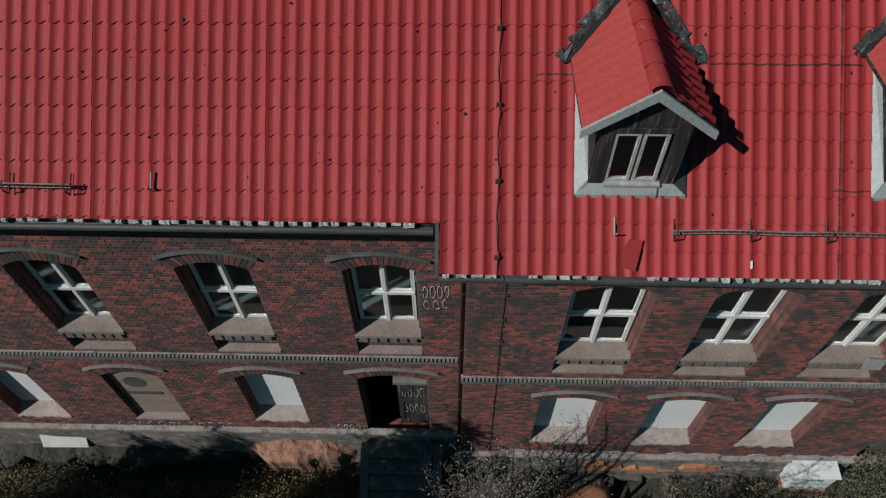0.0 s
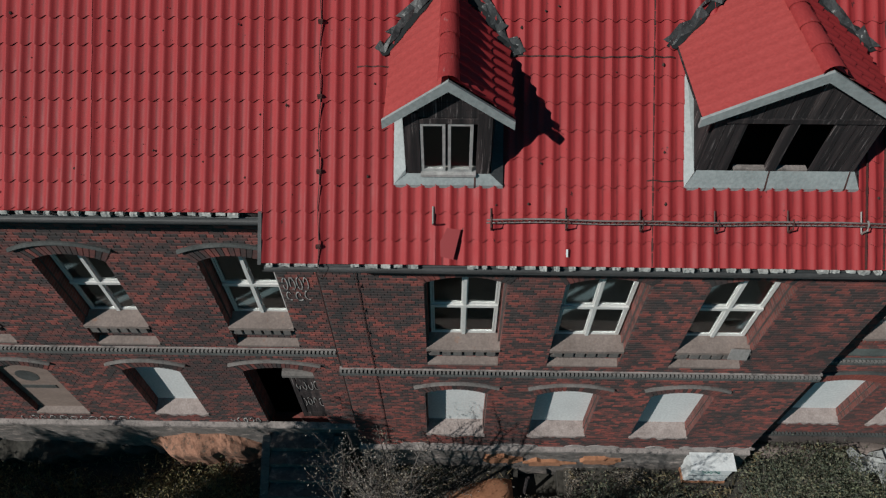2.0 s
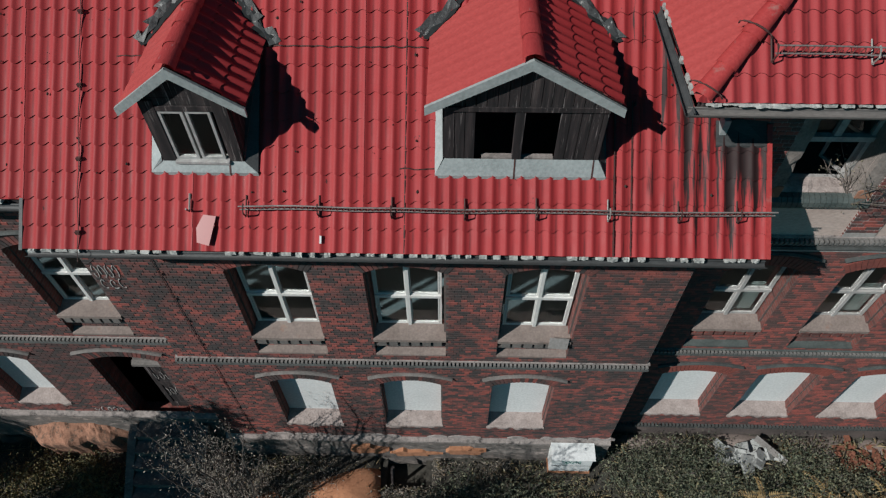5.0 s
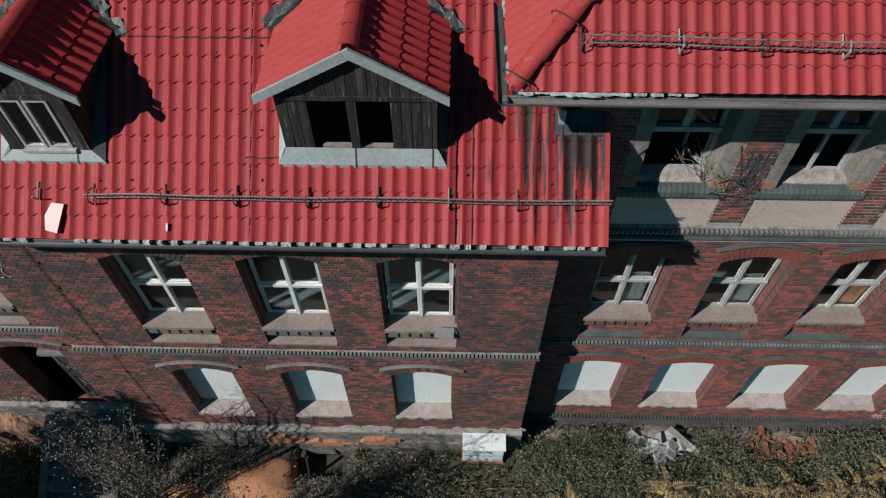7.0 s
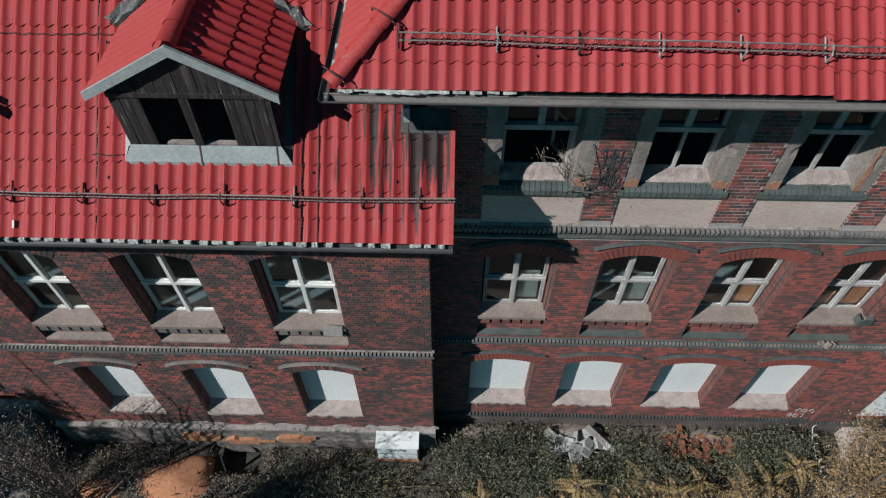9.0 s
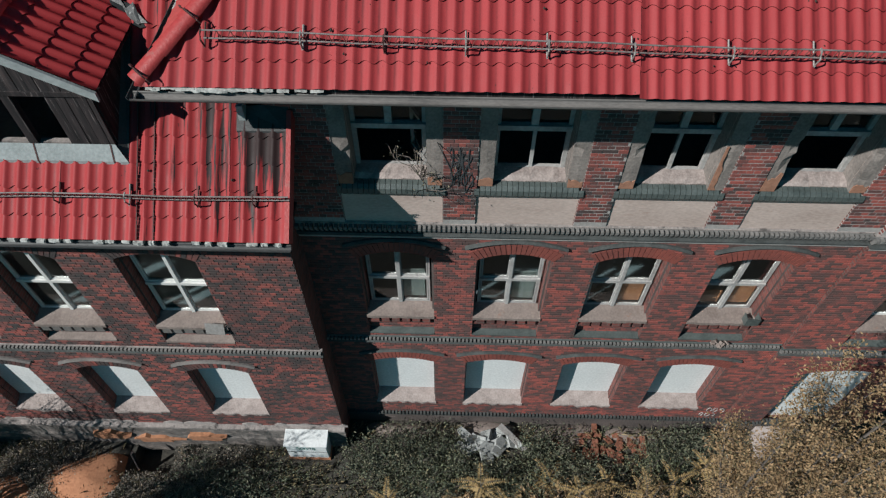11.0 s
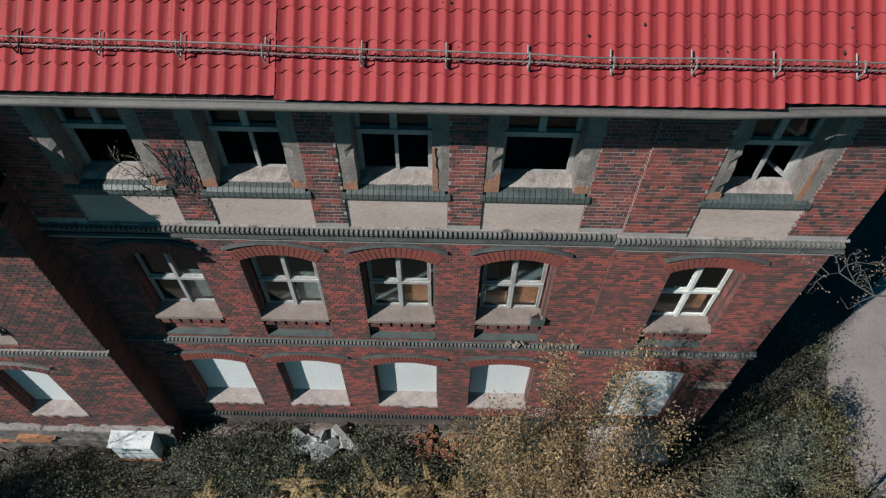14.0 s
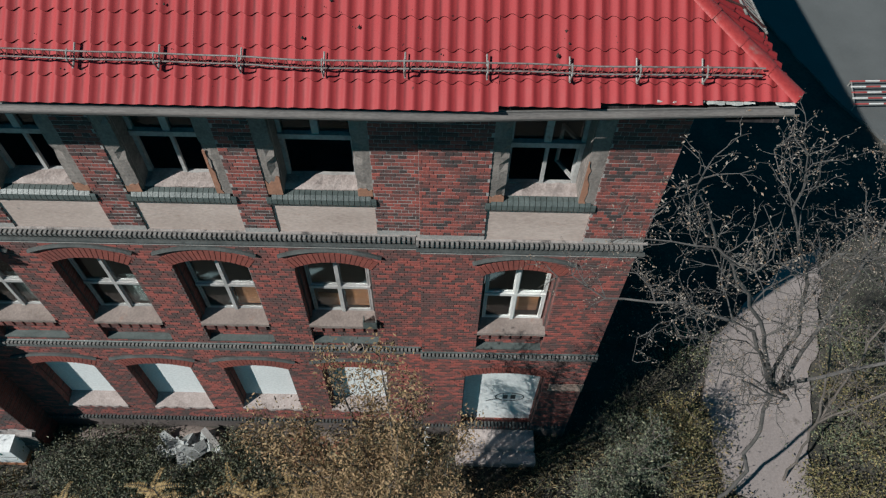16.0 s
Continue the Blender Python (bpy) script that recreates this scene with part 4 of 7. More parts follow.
for x in (4.95, 7.62, 7.84):      # dark overlaps between sheets
    s = Soup()
    a, b = EB + VB * 0.01, EB + VB * (LEN_B if x < 7.6 else 2.0)
    nb = Vector((0, -VB.z, VB.y))
    for k in range(40):
        p, q = a.lerp(b, k / 40), a.lerp(b, (k + 0.93) / 40)
        w = 0.006 + 0.006 * noise.noise((x, k * 0.7, 0))
        s.add([p + nb * 0.047 + Vector((x - w, 0, 0)), p + nb * 0.047 + Vector((x + w, 0, 0)), q + nb * 0.047 + Vector((x + w, 0, 0)), q + nb * 0.047 + Vector((x - w, 0, 0)),
               p + nb * 0.02 + Vector((x - w, 0, 0)), p + nb * 0.02 + Vector((x + w, 0, 0)), q + nb * 0.02 + Vector((x + w, 0, 0)), q + nb * 0.02 + Vector((x - w, 0, 0))],
              [(0, 1, 2, 3), (0, 4, 5, 1), (1, 5, 6, 2), (3, 2, 6, 7), (0, 3, 7, 4)])
    s.make("sheet_overlap", M_IRON, roof_low, "dark gaping overlap between sheets")
SEAMS = ((1.20, 1.66, 2.50), (3.10, 5.20, 2.65), (4.88, 5.32, 1.09))
# dark cross seams where sheets end beside the dormers
for xa, xb, up in SEAMS:
    s = Soup()
    n = max(3, int((xb - xa) / 0.06))
    s.tube([EB + Vector((xa + (xb - xa) * k / n, 0, 0)) + VB * (up + 0.02 * noise.noise((k * 0.4, up, 0))) + nb * (0.036 + 0.02 * math.cos(2 * math.pi * (xa + (xb - xa) * k / n - 0.02) / WAVE)) for k in range(n + 1)], 0.009, 5)
    s.make("sheet_seam", M_IRON, roof_low, "dark open cross seam between sheets")
# back slope and ridge of the low roof
tile_sheet("roof_sheet", (9.0, 17.0, 6.264), (-1, 0, 0), (0, -1, SB), 23.0, LEN_B, roof_low, n_side=2)
s = Soup()
s.tube([(-14.2, 11.0, EB.z + SB * (11.0 - EB.y) + 0.02), (9.0, 11.0, EB.z + SB * (11.0 - EB.y) + 0.02)], 0.12, 10)
s.make("ridge_cap", M_RIDGE, roof_low)
# verge trims, eave boards and soffits of the low roof
s = Soup()
nb = Vector((0, -VB.z, VB.y))
p, q = EB + Vector((9.545, 0, 0)), EB + Vector((9.545, 0, 0)) + VB * ((6.36 - EB.y) / VB.y)
s.add([p + nb * 0.06, p + nb * 0.06 + Vector((0.06, 0, 0)), q + nb * 0.06 + Vector((0.06, 0, 0)), q + nb * 0.06, p - nb * 0.16, p - nb * 0.16 + Vector((0.06, 0, 0)), q - nb * 0.16 + Vector((0.06, 0, 0)), q - nb * 0.16],
      [(0, 1, 2, 3), (4, 7, 6, 5), (0, 4, 5, 1), (1, 5, 6, 2), (2, 6, 7, 3), (3, 7, 4, 0)])
s.make("verge_board", M_RIDGE, roof_low, "red verge trim with worn paint")
s = Soup()
p, q = EB + Vector((-0.03, 0, 0)) - VB * 0.02, EB + Vector((-0.03, 0, 0)) + VB * (A_START + 0.02)
s.add([p + nb * 0.05, p + nb * 0.05 + Vector((0.045, 0, 0)), q + nb * 0.05 + Vector((0.045, 0, 0)), q + nb * 0.05, p - nb * 0.2, p - nb * 0.2 + Vector((0.045, 0, 0)), q - nb * 0.2 + Vector((0.045, 0, 0)), q - nb * 0.2],
      [(0, 1, 2, 3), (4, 7, 6, 5), (0, 4, 5, 1), (1, 5, 6, 2), (2, 6, 7, 3), (3, 7, 4, 0)])
s.make("verge_board", M_GUTTER, roof_low, "dark board at the step of the eaves")


def eave(parent, x0, x1, y, z, ywall, teeth, strip=False):
    """Fascia, soffit, half-round gutter with hooks, and pale mortar blocks under the tile waves."""
    s = Soup()
    s.box((x0, y + 0.05, z - 0.14), (x1, y + 0.09, z - 0.03))
    s.make("fascia", M_OLDWOOD, parent)
    s = Soup()
    s.box((x0, y + 0.09, z - 0.16), (x1, ywall, z - 0.12))
    s.make("soffit", M_OLDWOOD, parent, "dark boarded soffit")
    if teeth:
        k = 0
        x = x0 + 0.04
        while x < x1 - 0.1:
            s = Soup()
            wv = teeth.uniform(0.13, 0.20) if strip else teeth.uniform(0.07, 0.15)
            if teeth.random() < (0.93 if strip else 0.55 if x > 7.4 else 0.88):
                d = teeth.uniform(-0.012, 0.015)
                lo = teeth.uniform(0.008, 0.026) if strip else teeth.uniform(0.018, 0.05)
                a, b = x + teeth.uniform(-0.02, 0.02), x + wv
                n = 4
                vs = []
                for i in range(n + 1):
                    xx = a + (b - a) * i / n
                    h1, h2, h3 = (teeth.uniform(-0.008, 0.008) for _ in range(3))
                    vs += [(xx, y + 0.05, z + 0.012), (xx, y - 0.028 + d + h1, z + 0.002 + h2), (xx, y - 0.036 + d + h1, z - lo + h3), (xx, y + 0.05, z - lo - 0.01)]
                fs = [(4 * i + j, 4 * i + j + 1, 4 * i + j + 5, 4 * i + j + 4) for i in range(n) for j in range(3)] + [(0, 3, 2, 1), (4 * n, 4 * n + 1, 4 * n + 2, 4 * n + 3)]
                s.add(vs, fs)
                s.make("mortar_block", M_TEETH, parent)
            x += WAVE


def gutter(name, pts, label, r=0.055, material=None):
    """Open half-round gutter along a line of points, with a rolled front edge."""
    g = empty(name, pts[0], label, "gutter", "gutters", "structure")
    pts = [Vector(p) for p in pts]
    n = 8
    for a, b in zip(pts, pts[1:]):
        s = Soup()
        d = (b - a).normalized()
        side = d.cross(Vector((0, 0, 1))).normalized()
        vs = []
        for p in (a, b):
            for rr in (r, r - 0.006):
                vs += [p + side * rr * math.cos(math.pi * k / n) - Vector((0, 0, 1)) * rr * math.sin(math.pi * k / n) for k in range(n + 1)]
        m = n + 1
        fs = [(k, k + 1, 2 * m + k + 1, 2 * m + k) for k in range(n)] + [(m + k, 3 * m + k, 3 * m + k + 1, m + k + 1) for k in range(n)]
        fs += [(0, 2 * m, 3 * m, m), (n, m + n, 3 * m + n, 2 * m + n)] + [(k, m + k, m + k + 1, k + 1) for k in range(n)]
        s.add(vs, fs)
        s.tube([a + side * r, b + side * r], 0.012, 6)
        s.make("channel", material or M_GUTTER, g)
    return g


eave(roof_low, 0.02, 9.54, EB.y, EB.z, YB + 0.01, random.Random(3))
eave(roof_low, -14.2, -0.02, 5.514, EB.z + SB * 0.499, YA + 0.01, random.Random(4))
gutter("gutter", [(9.60, 4.985, 6.19), (0.02, 4.985, 6.21)], "dark weathered gutter with moss along the middle eaves")
gutter("gutter", [(-0.06, 5.47, 6.55), (-14.2, 5.47, 6.59)], "dark weathered gutter along the west eaves")


# ---- east roof: hipped ----
X0, X1, Y0, Z0 = 8.20, 22.57, 5.55, 8.33
HIP_K, DEEP = 1.266, 6.6          # the east hip runs out further than it climbs; half the depth of the range
BACK = Y0 + 2 * DEEP
VC = Vector((0, 1, SC)).normalized()
roof_tall = empty("roof_tall", (15, Y0, Z0), "hipped red pressed steel tile roof over the tall range", "roof", kind="structure")
LEN_C = DEEP / VC.y
hipL = ((X0, Y0, Z0), (-1, 1, 0))
hipR = ((X1, Y0, Z0), (1, HIP_K, 0))
trim = lambda x: 0.15 * max(0.0, min(1.0, (x - 19.3) / 3.0))      # how much shorter the sheets end towards the corner
x = X0
while x < X1:
    w = min(6 * WAVE, math.ceil((X1 - x) / WAVE) * WAVE)
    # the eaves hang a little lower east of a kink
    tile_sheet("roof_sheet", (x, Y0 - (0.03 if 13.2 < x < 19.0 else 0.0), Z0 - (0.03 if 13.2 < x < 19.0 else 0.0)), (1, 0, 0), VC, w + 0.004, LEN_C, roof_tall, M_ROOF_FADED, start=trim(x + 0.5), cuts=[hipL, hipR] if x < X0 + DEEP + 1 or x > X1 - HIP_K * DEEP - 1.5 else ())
    x += 6 * WAVE
VL = Vector((1, 0, SC)).normalized()
for k in range(12):
    y1 = Y0 + 6 * WAVE * (k + 1)
    # the west hip wears the lighter, sun-brightened red
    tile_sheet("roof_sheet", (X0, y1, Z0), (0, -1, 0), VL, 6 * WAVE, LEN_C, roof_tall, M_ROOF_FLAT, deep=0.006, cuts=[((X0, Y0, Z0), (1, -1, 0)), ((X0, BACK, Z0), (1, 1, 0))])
VR = Vector((-HIP_K, 0, SC)).normalized()
for k in range(12):
    y1 = Y0 + 6 * WAVE * k
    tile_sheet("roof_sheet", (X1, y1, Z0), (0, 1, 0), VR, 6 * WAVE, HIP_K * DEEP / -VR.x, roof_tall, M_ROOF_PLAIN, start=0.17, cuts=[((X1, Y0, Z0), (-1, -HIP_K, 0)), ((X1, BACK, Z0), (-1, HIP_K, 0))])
tile_sheet("roof_sheet", (X1, BACK, Z0), (-1, 0, 0), (0, -1, SC), X1 - X0, LEN_C, roof_tall, n_side=2, cuts=[((X0, BACK, Z0), (-1, -1, 0)), ((X1, BACK, Z0), (1, -HIP_K, 0))])


def hip_cap(a, b, flat=0.72, straps=True):
    """Half-round ridge caps laid up the hip, each overlapping the next, tied with wire straps."""
    a, b = Vector(a), Vector(b)
    d = (b - a).normalized()
    side = d.cross(Vector((0, 0, 1))).normalized()
    up = side.cross(d)
    L = (b - a).length
    n = int(L / 0.42)
    for k in range(n):
        p, q = a + d * (0.42 * k), a + d * (0.42 * k + 0.47)
        vs = []
        for c, r in ((p, 0.125), (q, 0.105)):
            vs += [c + side * r * math.cos(t) + up * (r * flat * math.sin(t) + 0.02) for t in (math.pi * j / 8 for j in range(9))]
        fs = [(j, j + 1, 9 + j + 1, 9 + j) for j in range(8)]
        s = Soup()
        s.add(vs, fs)
        ob = s.make("ridge_cap", M_RIDGE, roof_tall, smooth=True)
        if straps and k % 2 == 0 and k < 8:
            s = Soup()
            c = a + d * (0.42 * k + 0.10)
            s.tube([c + side * 0.20 * math.cos(t) + up * (0.115 * math.sin(t) + 0.02) for t in (math.pi * j / 8 for j in range(9))], 0.011, 5)
            s.make("strap", M_IRON, roof_tall)


hip_cap((X0 + 0.02, Y0 + 0.02, Z0 + 0.05), (X0 + DEEP, Y0 + DEEP, Z0 + 0.05 + DEEP * SC))
hip_cap((X1 - 0.11 * HIP_K, Y0 + 0.11, Z0 + 0.05 + 0.11 * SC), (X1 - DEEP * HIP_K, Y0 + DEEP, Z0 + 0.05 + DEEP * SC), 0.38, False)
eave(roof_tall, X0 + 0.05, 10.4, Y0, Z0, YC3 + 0.01, random.Random(5), True)
eave(roof_tall, 10.4, 13.4, Y0, Z0, YC3 + 0.01, None)
eave(roof_tall, 13.4, 19.2, Y0, Z0 - 0.02, YC3 + 0.01, None)
eave(roof_tall, 19.2, 20.9, Y0 + 0.05, Z0 + 0.04, YC3 + 0.01, None)
eave(roof_tall, 20.9, X1 - 0.22, Y0 + 0.11, Z0 + 0.08, YC3 + 0.01, random.Random(9), True)
s = Soup()
s.box((X0 + 0.05, Y0 + 0.05, Z0 - 0.16), (9.03, 18.6, Z0 - 0.12))
s.box((END_X + 0.01, Y0 + 0.05, Z0 - 0.16), (X1 - 0.25, 18.6, Z0 - 0.12))
s.make("soffit", M_OLDWOOD, roof_tall)
gutter("gutter", [(X1 - 0.10, 5.615, 8.335), (18.6, 5.505, 8.24), (13.4, 5.505, 8.24), (X0 - 0.07, 5.505, 8.25)], "grey weathered gutter along the tall eaves", 0.065, M_GUTTER_PALE)
gutter("gutter", [(X0 - 0.07, 5.47, 8.25), (X0 - 0.07, 16.0, 8.25)], "dark weathered gutter along the hipped end", 0.055)
s = Soup()
s.box((9.0, 6.46, 6.0), (9.036, 9.5, 8.12))
s.make("cheek_wall", M_GUTTER, wall_east, "dark felted cheek above the low roof")

g = random.Random(46)
y = 5.75
while y < 8.6:
    L = g.uniform(0.07, 0.14)
    if g.random() < 0.8:
        s = Soup()
        s.box((X0 - 0.02 + g.uniform(-0.01, 0.01), y, Z0 - 0.045), (X0 + 0.05, y + L, Z0 + 0.012))
        s.make("mortar_block", M_TEETH, roof_tall)
    y += WAVE
# flashing where the low roof meets the tall wall
s = Soup()
rz = lambda yy: EB.z + SB * (yy - EB.y) + 0.055
s.add([(8.90, 6.12, rz(6.12)), (9.56, 6.12, rz(6.12)), (9.56, 6.375, rz(6.36)), (9.24, 6.375, rz(6.36) + 0.03), (8.90, 6.375, rz(6.36)), (8.90, 6.12, rz(6.12) - 0.03), (9.56, 6.12, rz(6.12) - 0.03)], [(0, 1, 2, 3, 4), (0, 5, 6, 1)])
tagged(s.make("flashing_sheet", M_GUTTER), "dark sheet flashing at the foot of the tall wall", "flashing", kind="structure")
s = Soup()
s.box((8.94, 6.22, 7.27), (9.02, 6.375, 7.50))
tagged(s.make("flashing_piece", M_FLASH), "small bent grey flashing beside the tall wall", "flashing", kind="structure")


# ---- dormers ----
def dormer(d, name, label, wide):
    ob = empty(name, (d["cx"], d["y"] + 0.15, d["base"]), label, "dormer", "dormers")
    cx, y, yw = d["cx"], d["y"], d["y"] + 0.08

    def roof_z(yy):
        return EB.z + SB * (yy - EB.y)

    def roof_y(z):
        return EB.y + (z - EB.z) / SB
    run = {-1: d["barge"], 1: d.get("barge_e", d["barge"])}      # how far each slope reaches out
    slope_dx = d["barge"]
    dz = d["apex"] - d["eave"]
    y_back = roof_y(d["apex"]) + 0.15
    # roof slopes
    depth = math.ceil((y_back - y) / WAVE) * WAVE
    for side in (-1, 1):
        up = Vector((-side * run[side], 0, dz))
        u = Vector((0, 1, 0)) if side > 0 else Vector((0, -1, 0))
        org = (cx + side * run[side], y + 0.01 if side > 0 else y + 0.01 + depth, d["eave"] + 0.02)
        # sun on the west slope comes from its lighter colour; east keeps plain tile
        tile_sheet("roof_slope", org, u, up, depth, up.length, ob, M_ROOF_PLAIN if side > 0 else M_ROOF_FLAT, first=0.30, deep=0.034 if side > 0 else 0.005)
        # cut everything that would reach below the main roof
    # ridge caps
    n = int((y_back - y) / 0.40)
    for k in range(n + 1):
        s = Soup()
        vs = []
        for yy, r in ((y - 0.02 + 0.40 * k, 0.125), (y - 0.02 + 0.40 * k + 0.44, 0.11)):
            vs += [(cx + r * math.cos(t), yy, d["apex"] - 0.035 + 0.075 + (r * 0.8) * math.sin(t) - 0.03) for t in (math.pi * j / 8 for j in range(9))]
        s.add(vs, [(j, j + 1, 10 + j, 9 + j) for j in range(8)])
        s.make("ridge_cap", M_RIDGE_WORN, ob, "red ridge cap with paint worn to grey", smooth=True)
    # barge boards, grey
    for side in (-1, 1):
        s = Soup()
        out = [(cx, d["apex"] + 0.03), (cx, d["apex"] - 0.11), (cx + side * (run[side] + 0.02), d["eave"] - 0.09), (cx + side * (run[side] + 0.02), d["eave"] + 0.03)]
        s.prism(out if side < 0 else out[::-1], y - 0.02, y + 0.02)
        s.make("barge_board", M_FLASH, ob, "grey-painted barge board")
        s = Soup()
        out = [(cx, d["apex"] - 0.012), (cx, d["apex"] - 0.03), (cx + side * run[side], d["eave"] - 0.03), (cx + side * run[side], d["eave"] - 0.012)]
        s.prism(out if side < 0 else out[::-1], y + 0.02, y_back - 0.6)
        s.make("roof_boarding", M_OLDWOOD, ob)
    # front wall: posts, boards and gable
    w, z0 = d["wall"], d["base"]
    zh = d["eave"] - 0.09            # window head
    gable_z = lambda x: d["apex"] - 0.05 - dz * abs(x - cx) / run[1 if x > cx else -1]
    if wide:
        x, k = cx - w, 0
        while x < cx + w - 0.01:
            xb = min(x + 0.125, cx + w)
            s = Soup()
            top0, top1 = gable_z(x + 0.004), gable_z(xb - 0.004)
            bot = zh + 0.05
            if top0 > bot and top1 > bot:
                s.prism([(x + 0.004, bot), (xb - 0.004, bot), (xb - 0.004, top1), (x + 0.004, top0)], yw + (0.006 if k % 2 else 0.0), yw + 0.03)
                s.make("board", M_OLDWOOD, ob)
            if xb < cx - 0.50 or x > cx + 0.33:
                s = Soup()
                s.box((x + 0.004, yw + (0.006 if k % 2 else 0.0), z0), (xb - 0.004, yw + 0.03, bot - 0.004))
                s.make("board", M_OLDWOOD, ob)
            x = xb
            k += 1
        box_part("lintel", (cx - w, yw - 0.02, zh), (cx + w, yw + 0.05, zh + 0.06), M_OLDWOOD, ob)
        box_part("post", (cx - 0.12, yw - 0.01, z0 + 0.02), (cx - 0.01, yw + 0.08, zh), M_OLDWOOD, ob)
        box_part("window_board", (cx - 0.50, yw + 0.02, z0 - 0.01), (cx + 0.40, yw + 0.10, z0 + 0.02), M_LEDGE, ob, "pale window board")
    else:
        for x0, x1 in ((cx - w, cx - w + 0.17), (cx + w - 0.17, cx + w)):
            box_part("post", (x0, yw - 0.01, z0), (x1, yw + 0.09, zh + 0.16), M_OLDWOOD, ob)
        box_part("lintel", (cx - w + 0.17, yw - 0.005, zh), (cx + w - 0.17, yw + 0.07, zh + 0.07), M_OLDWOOD, ob)
        z = zh + 0.08
        k = 0
        while z < d["apex"] - 0.12:
            half = min(w - 0.02, (d["apex"] - 0.06 - (z + 0.11)) / dz * slope_dx)
            if half > 0.05:
                s = Soup()
                hb = min(w - 0.02, (d["apex"] - 0.06 - z) / dz * slope_dx)
                s.prism([(cx - hb, z), (cx + hb, z), (cx + half, z + 0.105), (cx - half, z + 0.105)], yw + 0.02, yw + 0.045)
                s.make("board", M_OLDWOOD, ob)
            z += 0.11
        # two worn casements
        for side in (-1, 1):
            xc = cx - 0.02 + side * 0.165
            s = Soup()
            a0, a1, b0, b1 = xc - 0.150, xc + 0.150, z0 + 0.04, zh - 0.005
            for p, q in (((a0, yw, b0), (a0 + 0.036, yw + 0.045, b1)), ((a1 - 0.036, yw, b0), (a1, yw + 0.045, b1)), ((a0 + 0.036, yw, b0), (a1 - 0.036, yw + 0.045, b0 + 0.04)), ((a0 + 0.036, yw, b1 - 0.03), (a1 - 0.036, yw + 0.045, b1))):
                s.box(p, q)
            sash = s.make("sash", M_WORNWHITE, ob)
            pane_mesh(xc, 0.226, b0 + 0.04, b1 - 0.03, yw + 0.02, M_GLASS, sash)
        box_part("window_board", (cx - w + 0.17, yw - 0.06, z0 + 0.0), (cx + w - 0.17, yw + 0.10, z0 + 0.04), M_WORNWHITE, ob)
    # cheeks down to the main roof
    for side in (-1, 1):
        x = cx + side * w
        yb = roof_y(d["eave"] - 0.03)
        s = Soup()
        pts = [(yw + 0.04, roof_z(yw + 0.04) - 0.05), (yb, d["eave"] - 0.05), (yw + 0.04, d["eave"] - 0.05)]
        s.add([(x - 0.02, a, b) for a, b in pts] + [(x + 0.02, a, b) for a, b in pts], [(0, 1, 2), (5, 4, 3), (0, 3, 4, 1), (1, 4, 5, 2), (2, 5, 3, 0)])
        s.make("cheek", M_OLDWOOD, ob)
    # apron and side flashing
    s = Soup()
    h = d["half"]
    zf = roof_z(y - 0.02) + 0.062
    s.add([(cx - h, y - 0.02, zf), (cx + h, y - 0.02, zf), (cx + w, yw - 0.005, z0 + 0.02), (cx - w, yw - 0.005, z0 + 0.02), (cx - h, y - 0.02, zf - 0.05), (cx + h, y - 0.02, zf - 0.05), (cx + w, yw - 0.005, z0 - 0.2), (cx - w, yw - 0.005, z0 - 0.2)],
          [(0, 1, 2, 3), (4, 5, 1, 0), (5, 6, 2, 1), (4, 0, 3, 7)])
    s.make("apron_flashing", M_FLASH, ob, "grey sheet apron with dark joints")
    for side in (-1, 1):
        s = Soup()
        yb = roof_y(d["eave"] - 0.02)
        xi, xo = cx + side * (w + 0.018), cx + side * h
        pts = [(xo, y - 0.018, roof_z(y - 0.018) + 0.058), (xo, yb, roof_z(yb) + 0.058), (xi, yb, roof_z(yb) + 0.075), (xi, yw, roof_z(yw) + 0.16), (xi, yw - 0.02, z0 + 0.018)]
        s.add(pts, [(0, 1, 2, 3, 4)] if side > 0 else [(4, 3, 2, 1, 0)])
        low = [(a, b, c - 0.06) for a, b, c in pts[:2]]
        s.add([pts[0], pts[1], low[1], low[0]], [(0, 1, 2, 3)])
        # the east strip lies in shade, painted in with the dark gutter colour
        s.make("side_flashing", M_FLASH if side < 0 else M_GUTTER, ob)
    for x in ([cx + w - 0.18] if not wide else [cx - 0.08, cx + w - 0.06]):
        s = Soup()
        s.add([(x - 0.012, y - 0.022, zf + 0.002), (x + 0.012, y - 0.022, zf + 0.002), (x + 0.008, yw - 0.012, z0 + 0.024), (x - 0.008, yw - 0.012, z0 + 0.024)], [(0, 1, 2, 3)])
        s.add([(x - 0.012, y - 0.022, zf + 0.002), (x - 0.012, y - 0.022, zf - 0.05), (x + 0.012, y - 0.022, zf - 0.05), (x + 0.012, y - 0.022, zf + 0.002)], [(0, 1, 2, 3)])
        s.make("joint", M_IRON, ob)
    # crumpled valley lead over a near-black strip that paints the gap's shade
    r = random.Random(11 if wide else 12)
